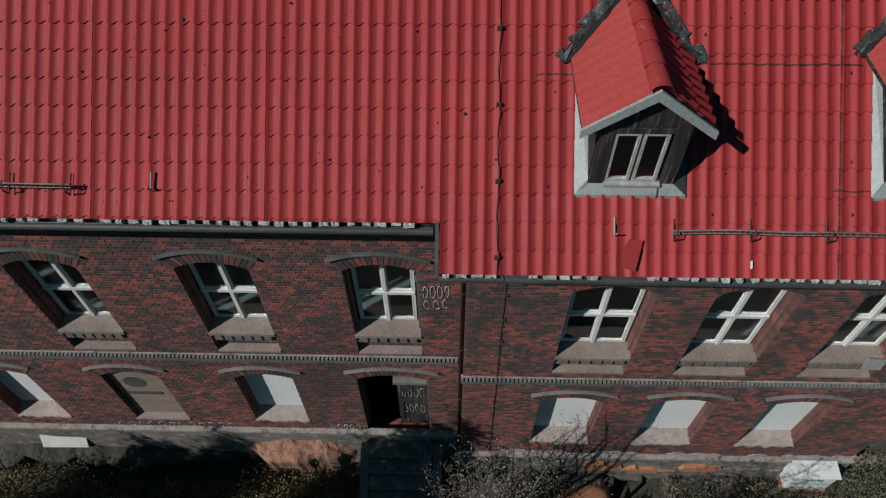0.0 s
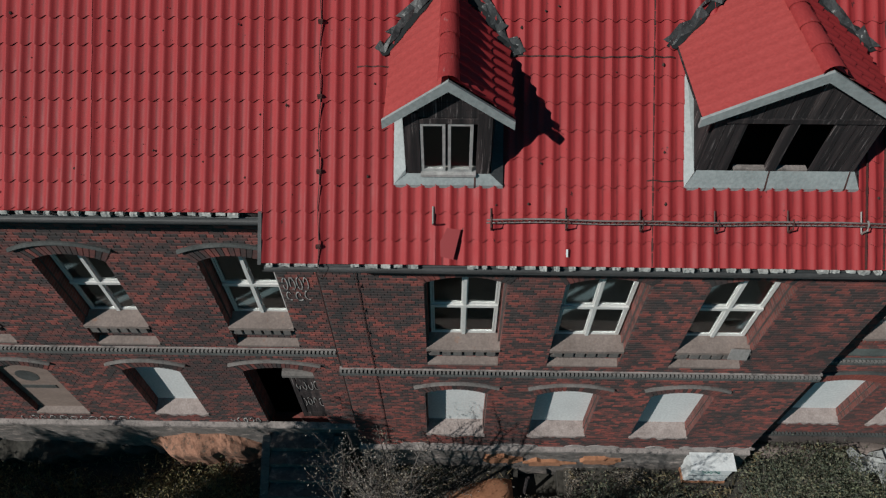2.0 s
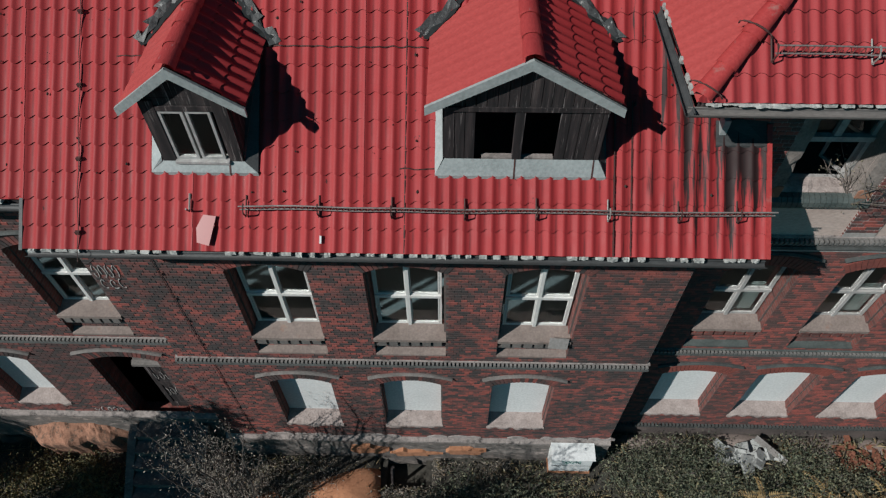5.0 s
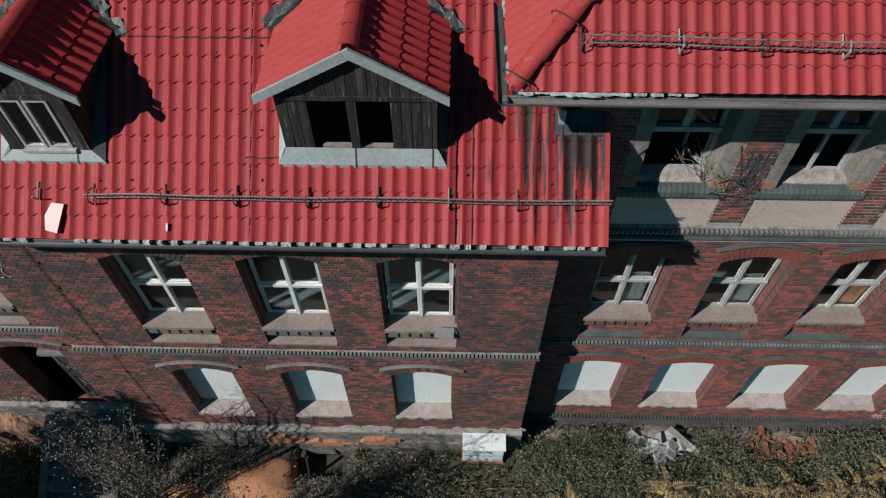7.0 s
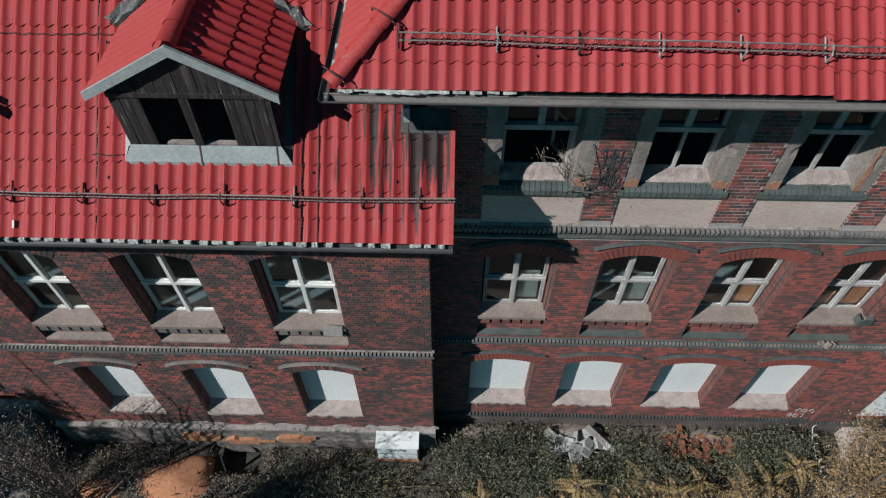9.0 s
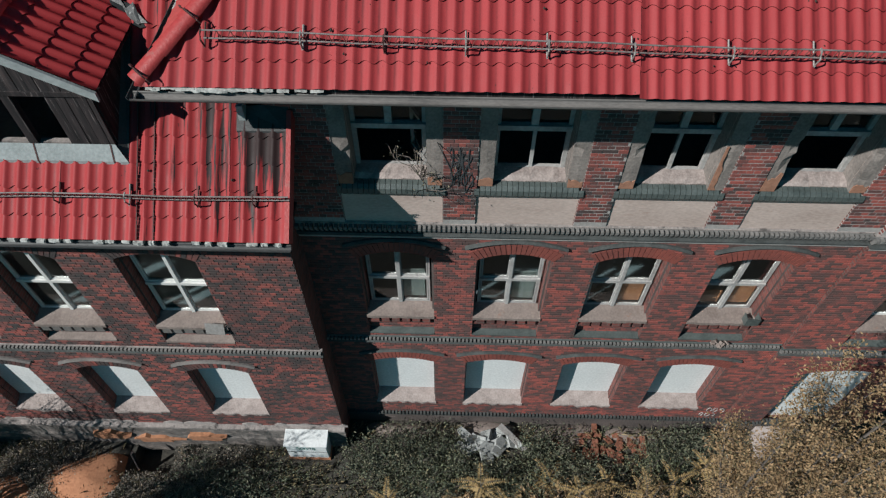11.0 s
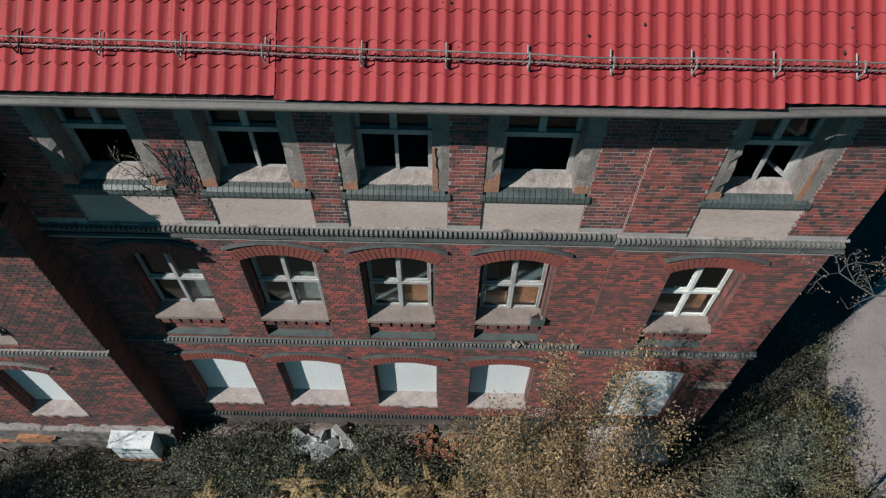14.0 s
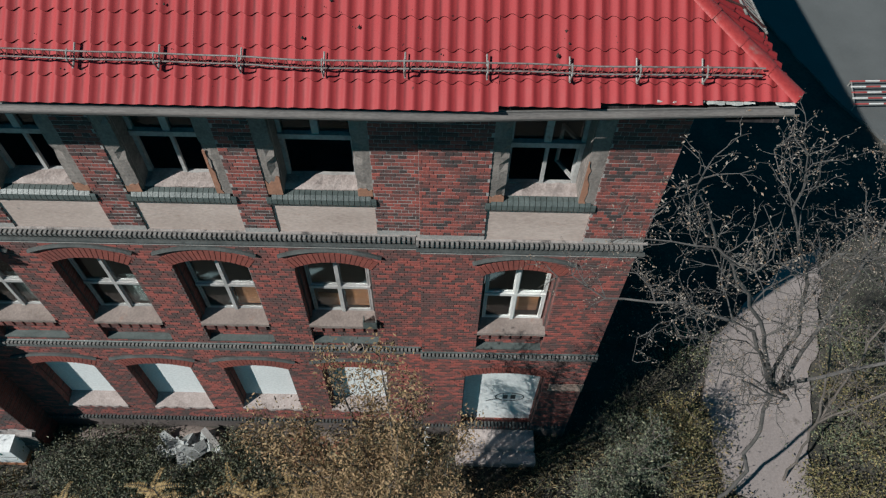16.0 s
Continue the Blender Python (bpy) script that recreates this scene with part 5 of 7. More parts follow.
    for side in (-1, 1):
        n = 11
        a = Vector((cx + side * (run[side] + 0.07), roof_y(d["eave"] + 0.02) - 0.10, 0))
        b = Vector((cx, roof_y(d["apex"] + 0.02) + 0.02, 0))
        for nm, offs, lift, material in (("valley_gap", (-0.04, 0.05, 0.10), 0.012, M_GAP_SHADE), ("valley_lead", (0.0, 0.08, 0.15), 0.05, M_LEAD)):
            vs, fs = [], []
            m = len(offs)
            for k in range(n + 1):
                c = a.lerp(b, k / n)
                for off in offs:
                    px = c.x + side * (off + r.uniform(-0.03, 0.03))
                    py = c.y + r.uniform(-0.03, 0.03) + off * 0.25
                    over = (d["apex"] - dz * abs(px - cx) / run[side]) + 0.03 if abs(px - cx) < run[side] else -99
                    vs.append((px, py, max(roof_z(py) + 0.052, over) + r.uniform(0.0, lift)))
            fs = [(k * m + j, k * m + j + 1, k * m + j + m + 1, k * m + j + m) for k in range(n) for j in range(m - 1) if nm == "valley_gap" or r.random() > 0.14]
            mesh_object(nm, vs, fs, material, ob, "crumpled torn valley flashing" if nm == "valley_lead" else "near-black strip painting the shade of the open valley gap")
    return ob


dormer(D1, "dormer", "small gabled dormer, grey barge boards, worn two-light window", False)
dormer(D2, "dormer", "wide gabled dormer with weathered boards and empty opening", True)


# moss and dirt specks on the tiles
def moss(parent, org, v, x0, x1, up0, up1, n, seed, free):
    g = random.Random(seed)
    nb = Vector((0, -v.z, v.y))
    s = Soup()
    while n:
        x, u = g.uniform(x0, x1), g.uniform(up0, up1)
        p = org + Vector((x, 0, 0)) + v * u + nb * 0.040
        if not free(p):
            continue
        n -= 1
        r = 0.006 + 0.017 * g.random() ** 2.5
        a, b = g.uniform(0.7, 1.3), g.uniform(0.8, 1.8)
        s.add([p + Vector((r * a, 0, 0)), p + v * r * b, p - Vector((r, 0, 0)), p - v * r * a, p + nb * r * 0.8, p - nb * r], [(0, 1, 4), (1, 2, 4), (2, 3, 4), (3, 0, 4), (1, 0, 5), (2, 1, 5), (3, 2, 5), (0, 3, 5)])
    s.make("moss_specks", M_MOSS, parent, "small dark tufts of moss on the tiles")["kind"] = "stuff"


M_MOSS = speckled("dark moss", (0.020, 0.016, 0.014), (0.070, 0.050, 0.040), 1.0, 6, 60)
moss(roof_tall, Vector((0, Y0, Z0)), VC, 10.2, 21.4, 0.3, 2.4, 130, 301, lambda p: True)
moss(roof_low, EB, VB, -11.0, 9.3, 0.75, 4.6, 210, 302, lambda p: not (in_dormer(p) or under_east(p)) and all(abs(p.x - d["cx"]) > d["barge"] + 0.1 or p.y < d["y"] for d in (D1, D2)))


# ---- snow guards ----
def snow_guard(name, x0, x1, posts, org, v, rise, style, label):
    """Hooked posts on the tiles that carry two rails with a rod lattice between them; rise gives the place up the slope."""
    g = empty(name, (x0, org.y, org.z), label, "snow guard", "snow guards")
    nb = Vector((0, -v.z, v.y))
    wide = 0.06 if style == 'ladder' else 0.035
    at = lambda x, a, b: org + Vector((x, 0, 0)) + v * (rise(x) + a + 0.008 * math.sin(x * 2.1) + 0.012 * noise.noise((x * 1.3, 0, 4))) + nb * b
    for x in posts:
        s = Soup()
        s.tube([at(x, 0.17, 0.055), at(x, -0.05, 0.06), at(x, -0.10, 0.062), at(x, -0.11, 0.08)], 0.011, 5)
        s.tube([at(x, -0.10, 0.07), at(x, -0.07, 0.19), at(x, 0.0, 0.215), at(x, 0.05, 0.20)], 0.011, 5)
        s.make("post", M_GALV if (style == 'ladder' and x > 11.2 or int(x * 10) % 5 == 0) else M_IRON, g)
    npt = int((x1 - x0) / 0.25) + 1
    for nm, a, b in (("top_rail", wide / 2, 0.205), ("low_rail", -wide / 2, 0.13)):
        s = Soup()
        s.tube([at(x0 + (x1 - x0) * k / npt, a, b) for k in range(npt + 1)], 0.010, 6)
        s.make(nm, M_RAIL, g)
    s = Soup()
    x, k = x0 + 0.04, 0
    while x < x1 - 0.08:
        s.tube([at(x, -wide / 2, 0.13), at(x + 0.045, wide / 2, 0.205)], 0.0065, 4)
        if style != 'ladder' or k % 2:
            s.tube([at(x + 0.045, wide / 2, 0.205), at(x + 0.075, -wide / 2, 0.13)], 0.0065, 4)
        x += 0.075
        k += 1
    s.make("lattice", M_LATTICE, g)["kind"] = "stuff"
    return g


M_LATTICE = speckled("red-brown lattice rod", (0.12, 0.030, 0.028), (0.27, 0.085, 0.075), 0.6, 5, 50)
EAST_POSTS = [8.97, 10.04, 10.93, 11.81, 12.69, 13.6, 14.64, 15.55, 16.43, 17.32, 18.19, 19.07, 19.96, 20.68, 21.39]
snow_guard("snow_guard", 2.86, 9.62, [2.92, 3.86, 4.79, 5.72, 6.63, 7.54, 8.43, 9.17], EB, VB, lambda x: 0.56, 'rail', "thin rusty snow guard rail on short brackets above the eaves")
snow_guard("snow_guard", -10.5, -4.55, [-10.2, -9.3, -8.4, -7.4, -6.4, -5.4, -4.62], EB + VB * A_START, VB, lambda x: 0.40, 'rail', "thin rusty snow guard rail on the west slope")
snow_guard("snow_guard", 8.98, 22.0, EAST_POSTS, Vector((0, Y0, Z0)), VC, lambda x: max(0.40, 0.54 - 0.0175 * (x - 9)), 'ladder', "rusty lattice snow guard on galvanised brackets")
for x in (-3.6, 2.19):
    b = empty("roof_bracket", (x, EB.y + 0.5, EB.z + 0.4), "lone galvanised snow guard bracket on red tiles", "bracket")
    s = Soup()
    nb = Vector((0, -VB.z, VB.y))
    p = EB + VB * (0.56 if x > 0 else A_START + 0.42) + Vector((x, 0, 0))
    s.tube([p + VB * 0.18 + nb * 0.06, p - VB * 0.03 + nb * 0.062, p - VB * 0.05 + nb * 0.08], 0.014, 5)
    s.tube([p - VB * 0.05 + nb * 0.06, p - VB * 0.03 + nb * 0.19], 0.012, 5)
    s.make("strap", M_GALV, b)
# ---- ground ----
def ground_z(x, y):
    z = GROUND + 0.10 * noise.noise((x * 0.35, y * 0.45, 0)) + 0.05 * noise.noise((x * 1.3, y * 1.3, 3))
    if x < 1.0:
        z += -0.15
    if 3.9 < x < 5.2 and 4.95 < y < 5.9:
        z -= 0.75
    return z


def ground_sheet():
    xs = [-400, -120, -50, -25] + [-16 + 0.2 * k for k in range(236)] + [36, 50, 120, 400]
    ys = [-300, -60, -15, -3] + [0.175 * k for k in range(120)] + [26, 40, 90, 400]
    vs = [(x, y, ground_z(x, y) if -16 <= x <= 31 and 0 <= y <= 22 else GROUND) for y in ys for x in xs]
    n = len(xs)
    fs = [(j * n + i, j * n + i + 1, (j + 1) * n + i + 1, (j + 1) * n + i) for j in range(len(ys) - 1) for i in range(n - 1)]
    return tagged(mesh_object("ground", vs, fs, M_SOIL, smooth=True), "bare soil with litter and dry weeds", "ground", kind="structure")


ground_sheet()


def blob_patch(name, cx, cy, rx, ry, h, material, label, category, seed, n=16, kind=""):
    """Low irregular mound."""
    r = random.Random(seed)
    ph = [r.uniform(0, 6.3) for _ in range(4)]
    vs, fs = [(cx, cy, ground_z(cx, cy) + h)], []
    rings = 6
    for k in range(1, rings + 1):
        f = k / rings
        for j in range(n):
            t = 2 * math.pi * j / n
            w = 1 + 0.18 * math.sin(2 * t + ph[0]) + 0.12 * math.sin(3 * t + ph[1]) + 0.07 * math.sin(5 * t + ph[2])
            x, y = cx + rx * f * w * math.cos(t), cy + ry * f * w * math.sin(t)
            z = ground_z(x, y) + h * (math.cos(f * math.pi) * 0.5 + 0.5) + 0.05 * noise.noise((x * 3, y * 3, seed)) * (1 - f) - (0.04 if k == rings else -0.012)
            vs.append((x, y, z))
    for j in range(n):
        fs.append((0, 1 + j, 1 + (j + 1) % n))
    for k in range(rings - 1):
        for j in range(n):
            a, b = 1 + k * n + j, 1 + k * n + (j + 1) % n
            fs.append((a, a + n, b + n, b))
    return tagged(mesh_object(name, vs, fs, material, smooth=True), label, category, kind=kind)


blob_patch("sand_mound", 3.2, 4.8, 0.9, 0.75, 0.27, M_SAND, "orange sand heap dug out beside the wall", "sand heap", 1)


def bank(name, x0, x1, top, reach, foot, material, label, category, seed):
    """Slumped earth along the foot of the west front: a ragged shelf at the wall that breaks off steeply and runs out."""
    cols, bm = [], bmesh.new()
    n = int((x1 - x0) / 0.07)
    for k in range(n + 1):
        x, f = x0 + (x1 - x0) * k / n, k / n
        fade = min(1.0, 3.2 * f, 3.2 * (1 - f)) ** 0.8
        r = reach * fade * (0.75 + 0.55 * noise.noise((x * 1.9, seed, 0)) + 0.16 * noise.noise((x * 5.0, seed, 1)))
        zt = top - 0.35 * (1 - fade) + 0.12 * noise.noise((x * 1.6, seed, 2))
        row = []
        for j, (a, b) in enumerate(((0.0, 1.0), (0.2, 0.985), (0.4, 0.96), (0.6, 0.93), (0.8, 0.89), (0.95, 0.84), (1.0, 0.78), (0.97, 0.66), (0.86, 0.45), (0.80, 0.2), (0.82, -0.12))):
            h = 0.05 * noise.noise((x * 3.1, a * 4, seed)) + 0.03 * noise.noise((x * 8, a * 9, seed))
            row.append(bm.verts.new((x + 0.03 * noise.noise((x * 9, a * 4, seed + 3)), YA - 0.03 - max(0.03, r) * a, foot + (zt - foot) * b + h)))
        cols.append(row)
    for a, b in zip(cols, cols[1:]):
        for j in range(len(a) - 1):
            bm.faces.new((a[j], a[j + 1], b[j + 1], b[j]))
    bmesh.ops.recalc_face_normals(bm, faces=bm.faces)
    return tagged(part(name, bm, material, None), label, category)


bank("sand_bank", -4.8, -1.95, -1.72, 0.62, -2.95, M_SAND_PINK, "eroded pinkish-orange sand bank slumped under the west front", "sand bank", 2)
bank("soil_bank", -12.5, -4.2, -2.2, 0.60, -2.9, M_SOIL, "dirt and litter banked against the west plinth", "soil bank", 5)
for k, (x, rx) in enumerate(((10.6, 1.0), (12.6, 1.2), (14.6, 1.0), (16.6, 1.1))):
    blob_patch("mortar_debris", x, 6.17, rx, 0.26, 0.10, M_SILL, "pinkish mortar debris along the foot of the wall", "debris", 4 + k, 24)
blob_patch("sand_mound", 1.2, 4.5, 0.7, 0.4, 0.15, M_SAND, "low orange sand spill", "sand heap", 3)

# paved yard and road to the east
def slab(name, pts, z, t, material, label, category):
    worn = []
    for (ax, ay), (bx, by) in zip(pts, pts[1:] + pts[:1]):
        m = max(1, min(24, int(math.hypot(bx - ax, by - ay) / 0.25)))
        for k in range(m):
            x, y = ax + (bx - ax) * k / m, ay + (by - ay) * k / m
            worn.append((x + 0.16 * noise.noise((x * 1.4, y * 1.4, 7)), y + 0.16 * noise.noise((x * 1.4, y * 1.4, 8))))
    pts = worn
    s = Soup()
    n = len(pts)
    s.add([(x, y, z) for x, y in pts] + [(x, y, z - t) for x, y in pts], [tuple(range(n)), tuple(range(2 * n - 1, n - 1, -1))] + [(k, n + k, n + (k + 1) % n, (k + 1) % n) for k in range(n)])
    return tagged(s.make(name, material), label, category, kind="structure")


M_YARD = speckled("pinkish worn paving", (0.23, 0.195, 0.185), (0.32, 0.275, 0.26), 0.95, 0.9, 22, stretch=(1, 1, 1), stain=((0.12, 0.10, 0.09), 0.02))
slab("pavement", [(25.5, 5.2), (26.3, 4.6), (27.4, 5.0), (28.2, 7.5), (29.5, 10.5), (30.2, 12.6), (28.6, 11.5), (26.2, 9.2), (25.4, 7.4)], GROUND + 0.13, 0.4, M_YARD, "worn grey concrete yard beside the building", "pavement")
slab("road", [(30.5, 30.0), (33.2, 19.0), (34.4, 16.6), (60.0, 16.6), (60.0, 90.0), (20.0, 90.0)], GROUND + 0.11, 0.4, M_ASPH, "grey asphalt road beyond the yard", "road")


# ---- plants ----
def leaf_cards(soup, p, r, n, size, rng, flat=0.0):
    for _ in range(n):
        q = p + Vector((rng.gauss(0, 1), rng.gauss(0, 1), rng.gauss(0, 1))) * r
        d = Vector((rng.gauss(0, 1), rng.gauss(0, 1), rng.gauss(0, 0.7) + flat)).normalized()
        a = d.orthogonal().normalized()
        a.rotate(Matrix.Rotation(rng.uniform(0, 6.28), 3, d))
        b = d.cross(a)
        s = size * rng.uniform(0.6, 1.3)
        soup.add([q - a * s, q + b * s * 0.45 + d * s * 0.12, q + a * s, q - b * s * 0.45 + d * s * 0.12], [(0, 1, 2, 3)])


def grow(wood, tips, p, d, length, radius, depth, rng, spread=0.55, shrink=0.72, lift=0.12, bend=0.13, west=-99.0):
    """One limb of bent segments that forks; tips collect where leaves sit; limbs are cut back west of a line."""
    if p.x + d.x * length * 0.6 < west:
        return
    pts, rs = [p.copy()], [radius]
    n = 6
    for k in range(n):
        d = (d + Vector((rng.gauss(0, bend), rng.gauss(0, bend), rng.gauss(0, bend * 0.8) + lift * 0.3))).normalized()
        p = p + d * (length / n)
        pts.append(p.copy())
        rs.append(radius * (1 - 0.45 * (k + 1) / n))
        if depth <= 2:
            tips.append((p.copy(), depth))
    wood.tube(pts, rs, 5 if depth > 1 else 3)
    if depth == 0:
        return
    for k in range(rng.choice((2, 3, 3))):
        a = d.orthogonal().normalized()
        a.rotate(Matrix.Rotation(rng.uniform(0, 6.28), 3, d))
        nd2 = (d + a * rng.uniform(0.5, 1.1) * spread * 1.6).normalized()
        start = pts[rng.choice((3, 4, 6))]
        grow(wood, tips, start, nd2, length * shrink * rng.uniform(0.75, 1.15), radius * 0.55, depth - 1, rng, spread, shrink, lift, bend, west)


def tree(name, base, height, stems, depth, leaf_mat, wood_mat, leaves, leaf_size, cloud, label, seed, spread=0.5, lean=(0, 0), category="tree", thick=0.013, out=0.45, bend=0.13, share=0.9, west=-99.0):
    rng = random.Random(seed)
    ob = empty(name, base, label, category)
    wood, tips = Soup(), []
    for k in range(stems):
        a = 6.28 * k / stems + rng.uniform(-0.4, 0.4)
        out = 0.0 if stems == 1 else out
        d = Vector((math.cos(a) * out + lean[0], math.sin(a) * out + lean[1], 1)).normalized()
        grow(wood, tips, Vector(base) - Vector((0, 0, 0.2)), d, height * 0.42, height * thick, depth, rng, spread, bend=bend, west=west)
    wood.make("trunk", wood_mat, ob)
    if leaves:
        crown = Soup()
        for p, dep in tips:
            if rng.random() < share:
                leaf_cards(crown, p, cloud, leaves, leaf_size, rng)
        c = crown.make("crown", leaf_mat, ob)
        c["kind"] = "stuff"
    return ob


def shrub(name, base, rx, ry, h, n, leaf_mat, size, label, seed, twigs=10):
    """Thicket of thin stems with small leaves, uneven on top."""
    rng = random.Random(seed)
    ob = empty(name, base, label, "shrub", "shrubs")
    wood, leaves = Soup(), Soup()
    for _ in range(twigs):
        a, q = rng.uniform(0, 6.28), math.sqrt(rng.random())
        p = Vector(base) + Vector((rx * 0.5 * q * math.cos(a), ry * 0.5 * q * math.sin(a), -0.1))
        e = Vector(base) + Vector((rx * q * math.cos(a) * 1.2, ry * q * math.sin(a) * 1.2, h * rng.uniform(0.6, 1.15) * (1.1 - 0.5 * q)))
        m = p.lerp(e, 0.5) + Vector((rng.gauss(0, 0.07), rng.gauss(0, 0.07), 0.05))
        wood.tube([p, m, e], [0.012, 0.009, 0.004], 4)
        for k in range(n // twigs):
            t = rng.uniform(0.25, 1.0)
            c = p.lerp(m, t * 2) if t < 0.5 else m.lerp(e, t * 2 - 1)
            leaf_cards(leaves, c, 0.10 + 0.10 * rng.random(), 1, size, rng)
    wood.make("stem", M_BARK, ob)
    leaves.make("foliage", leaf_mat, ob)["kind"] = "stuff"
    return ob


def on_ground(x, y):
    return (x, y, ground_z(x, y))


def leafy_tree(name, base, rx, ry, h, stems, leaves, leaf_mat, size, label, seed, low=0.25, clump=0.16, category="tree"):
    """Upright stems that fan out from one base, with side twigs thick with small leaves; uneven spires on top."""
    rng = random.Random(seed)
    ob = empty(name, base, label, category)
    wood, crown = Soup(), Soup()
    for k in range(stems):
        a, q = 6.28 * k * 0.618, math.sqrt((k + 0.5) / stems)
        tip = Vector(base) + Vector((rx * q * math.cos(a), ry * q * math.sin(a), h * (1 - 0.30 * q * q) * rng.uniform(0.76, 1.06)))
        p = Vector(base) + Vector((rng.gauss(0, 0.06), rng.gauss(0, 0.06), -0.15))
        mid = p.lerp(tip, 0.5) + Vector((rng.gauss(0, 0.12), rng.gauss(0, 0.12), h * 0.05))
        pts = [p, p.lerp(mid, 0.5) + Vector((rng.gauss(0, 0.04), rng.gauss(0, 0.04), 0)), mid, mid.lerp(tip, 0.5) + Vector((rng.gauss(0, 0.06), rng.gauss(0, 0.06), 0)), tip]
        wood.tube(pts, [h * 0.0045, h * 0.004, h * 0.003, h * 0.002, 0.004], 5)
        for i in range(26):
            t = low + (1 - low) * (i + rng.random()) / 26
            j = min(3, int(t * 4))
            c = pts[j].lerp(pts[j + 1], t * 4 - j)
            reach = (0.16 + 0.62 * (1 - t)) * rng.uniform(0.4, 1.1)
            e = c + Vector((rng.gauss(0, 1), rng.gauss(0, 1), 0.9)).normalized() * reach
            wood.tube([c, c.lerp(e, 0.5) + Vector((0, 0, -0.02)), e], [0.007, 0.005, 0.003], 3)
            for f in (0.45, 0.75, 1.0):
                leaf_cards(crown, c.lerp(e, f), clump * rng.uniform(0.5, 1.0), max(1, int(leaves * rng.uniform(0.3, 1.5))), size, rng)
    wood.make("trunk", M_BARK, ob)
    crown.make("crown", leaf_mat, ob)["kind"] = "stuff"
    return ob


leafy_tree("tree", on_ground(17.6, 3.7), 1.85, 1.05, 8.9, 18, 28, M_LEAF_YELLOW, 0.028, "young tree dense with ochre autumn leaves before the wall", 23, low=0.36)
leafy_tree("tree", on_ground(0.75, 4.45), 1.25, 0.6, 5.0, 14, 3, M_LEAF_PALE, 0.024, "thin many-stemmed sapling with sparse dusty leaves", 9, low=0.2, clump=0.13)


def bare_tree(name, limbs, twigs, leaf_mat, label, seed, spread=0.9, buds=3, bud=0.014, wood_mat=None):
    """Crooked limbs given by a few knots, each with alternate side branches, short gnarled twigs and withered tufts."""
    rng = random.Random(seed)
    ob = empty(name, limbs[0][0][0], label, "tree")
    wood, crown, wood_mat = Soup(), Soup(), wood_mat or M_BRANCH

    def twig(p, d, length, r, level):
        pts, rs, n = [p], [r], 4
        for k in range(n):
            d = (d + Vector((rng.gauss(0, 0.26), rng.gauss(0, 0.26), rng.gauss(0.06, 0.22)))).normalized()
            p = p + d * (length / n)
            pts.append(p)
            rs.append(r * (1 - 0.6 * (k + 1) / n))
            if level:
                for _ in range(2 if level > 1 else rng.choice((1, 1, 2))):
                    side = d.orthogonal().normalized()
                    side.rotate(Matrix.Rotation(rng.uniform(0, 6.28), 3, d))
                    twig(p, (d * 0.6 + side + Vector((0, 0, 0.25))).normalized(), length * rng.uniform(0.32, 0.55), r * 0.55, level - 1)
            elif k > 0 and rng.random() < 0.8:
                leaf_cards(crown, p, 0.022, rng.randint(1, buds), bud, rng)
        wood.tube(pts, rs, 4 if level else 3)

    for knots, r0, r1, count in limbs:
        knots = [Vector(q) for q in knots]
        pts = []
        for a, b in zip(knots, knots[1:]):
            m = max(2, int((b - a).length / 0.35))
            pts += [a.lerp(b, k / m) + Vector((rng.gauss(0, 0.03), rng.gauss(0, 0.03), rng.gauss(0, 0.02))) * (1 if k else 0) for k in range(m)]
        pts.append(knots[-1])
        wood.tube(pts, [r0 + (r1 - r0) * k / (len(pts) - 1) for k in range(len(pts))], 7)
        for k in range(count):
            f = 0.3 + 0.7 * (k + rng.random()) / count
            j = min(len(pts) - 2, int(f * (len(pts) - 1)))
            d = (pts[j + 1] - pts[j]).normalized()
            side = d.orthogonal().normalized()
            side.rotate(Matrix.Rotation(rng.uniform(0, 6.28), 3, d))
            twig(pts[j], (d * 0.55 + side * spread + Vector((0, 0, 0.3))).normalized(), twigs * rng.uniform(0.55, 1.15) * (1.15 - 0.4 * f), max(0.010, r1 * 0.8), 2)
        twig(pts[-1], (pts[-1] - pts[-2]).normalized(), twigs * 0.8, r1, 2)
    wood.make("trunk", wood_mat, ob)
    crown.make("crown", leaf_mat, ob)["kind"] = "stuff"
    return ob


base = on_ground(24.6, 4.2)
fork = (23.3, 4.1, 4.6)
bare_tree("tree", [((base, (24.3, 4.2, 0.6), fork), 0.042, 0.028, 0), ((fork, (22.4, 4.1, 6.2), (21.4, 4.1, 6.8), (20.75, 4.2, 6.7)), 0.034, 0.012, 8), ((fork, (22.3, 4.0, 6.6), (21.2, 3.8, 8.2), (20.9, 3.75, 8.8)), 0.032, 0.011, 7),
                  ((fork, (23.0, 4.5, 6.6), (22.3, 4.6, 7.9)), 0.032, 0.011, 6), ((fork, (23.6, 4.6, 6.6), (23.7, 5.0, 8.2)), 0.032, 0.011, 7), ((fork, (24.3, 3.9, 6.2), (24.9, 4.4, 7.4)), 0.030, 0.011, 6), ((fork, (22.9, 3.5, 5.6), (22.2, 3.4, 6.2)), 0.026, 0.010, 5)],
          1.15, M_LEAF_TUFT, "nearly bare grey tree with gnarled twigs and withered tufts", 5)
base = on_ground(26.9, 5.3)
fork = (26.5, 5.6, 0.1)
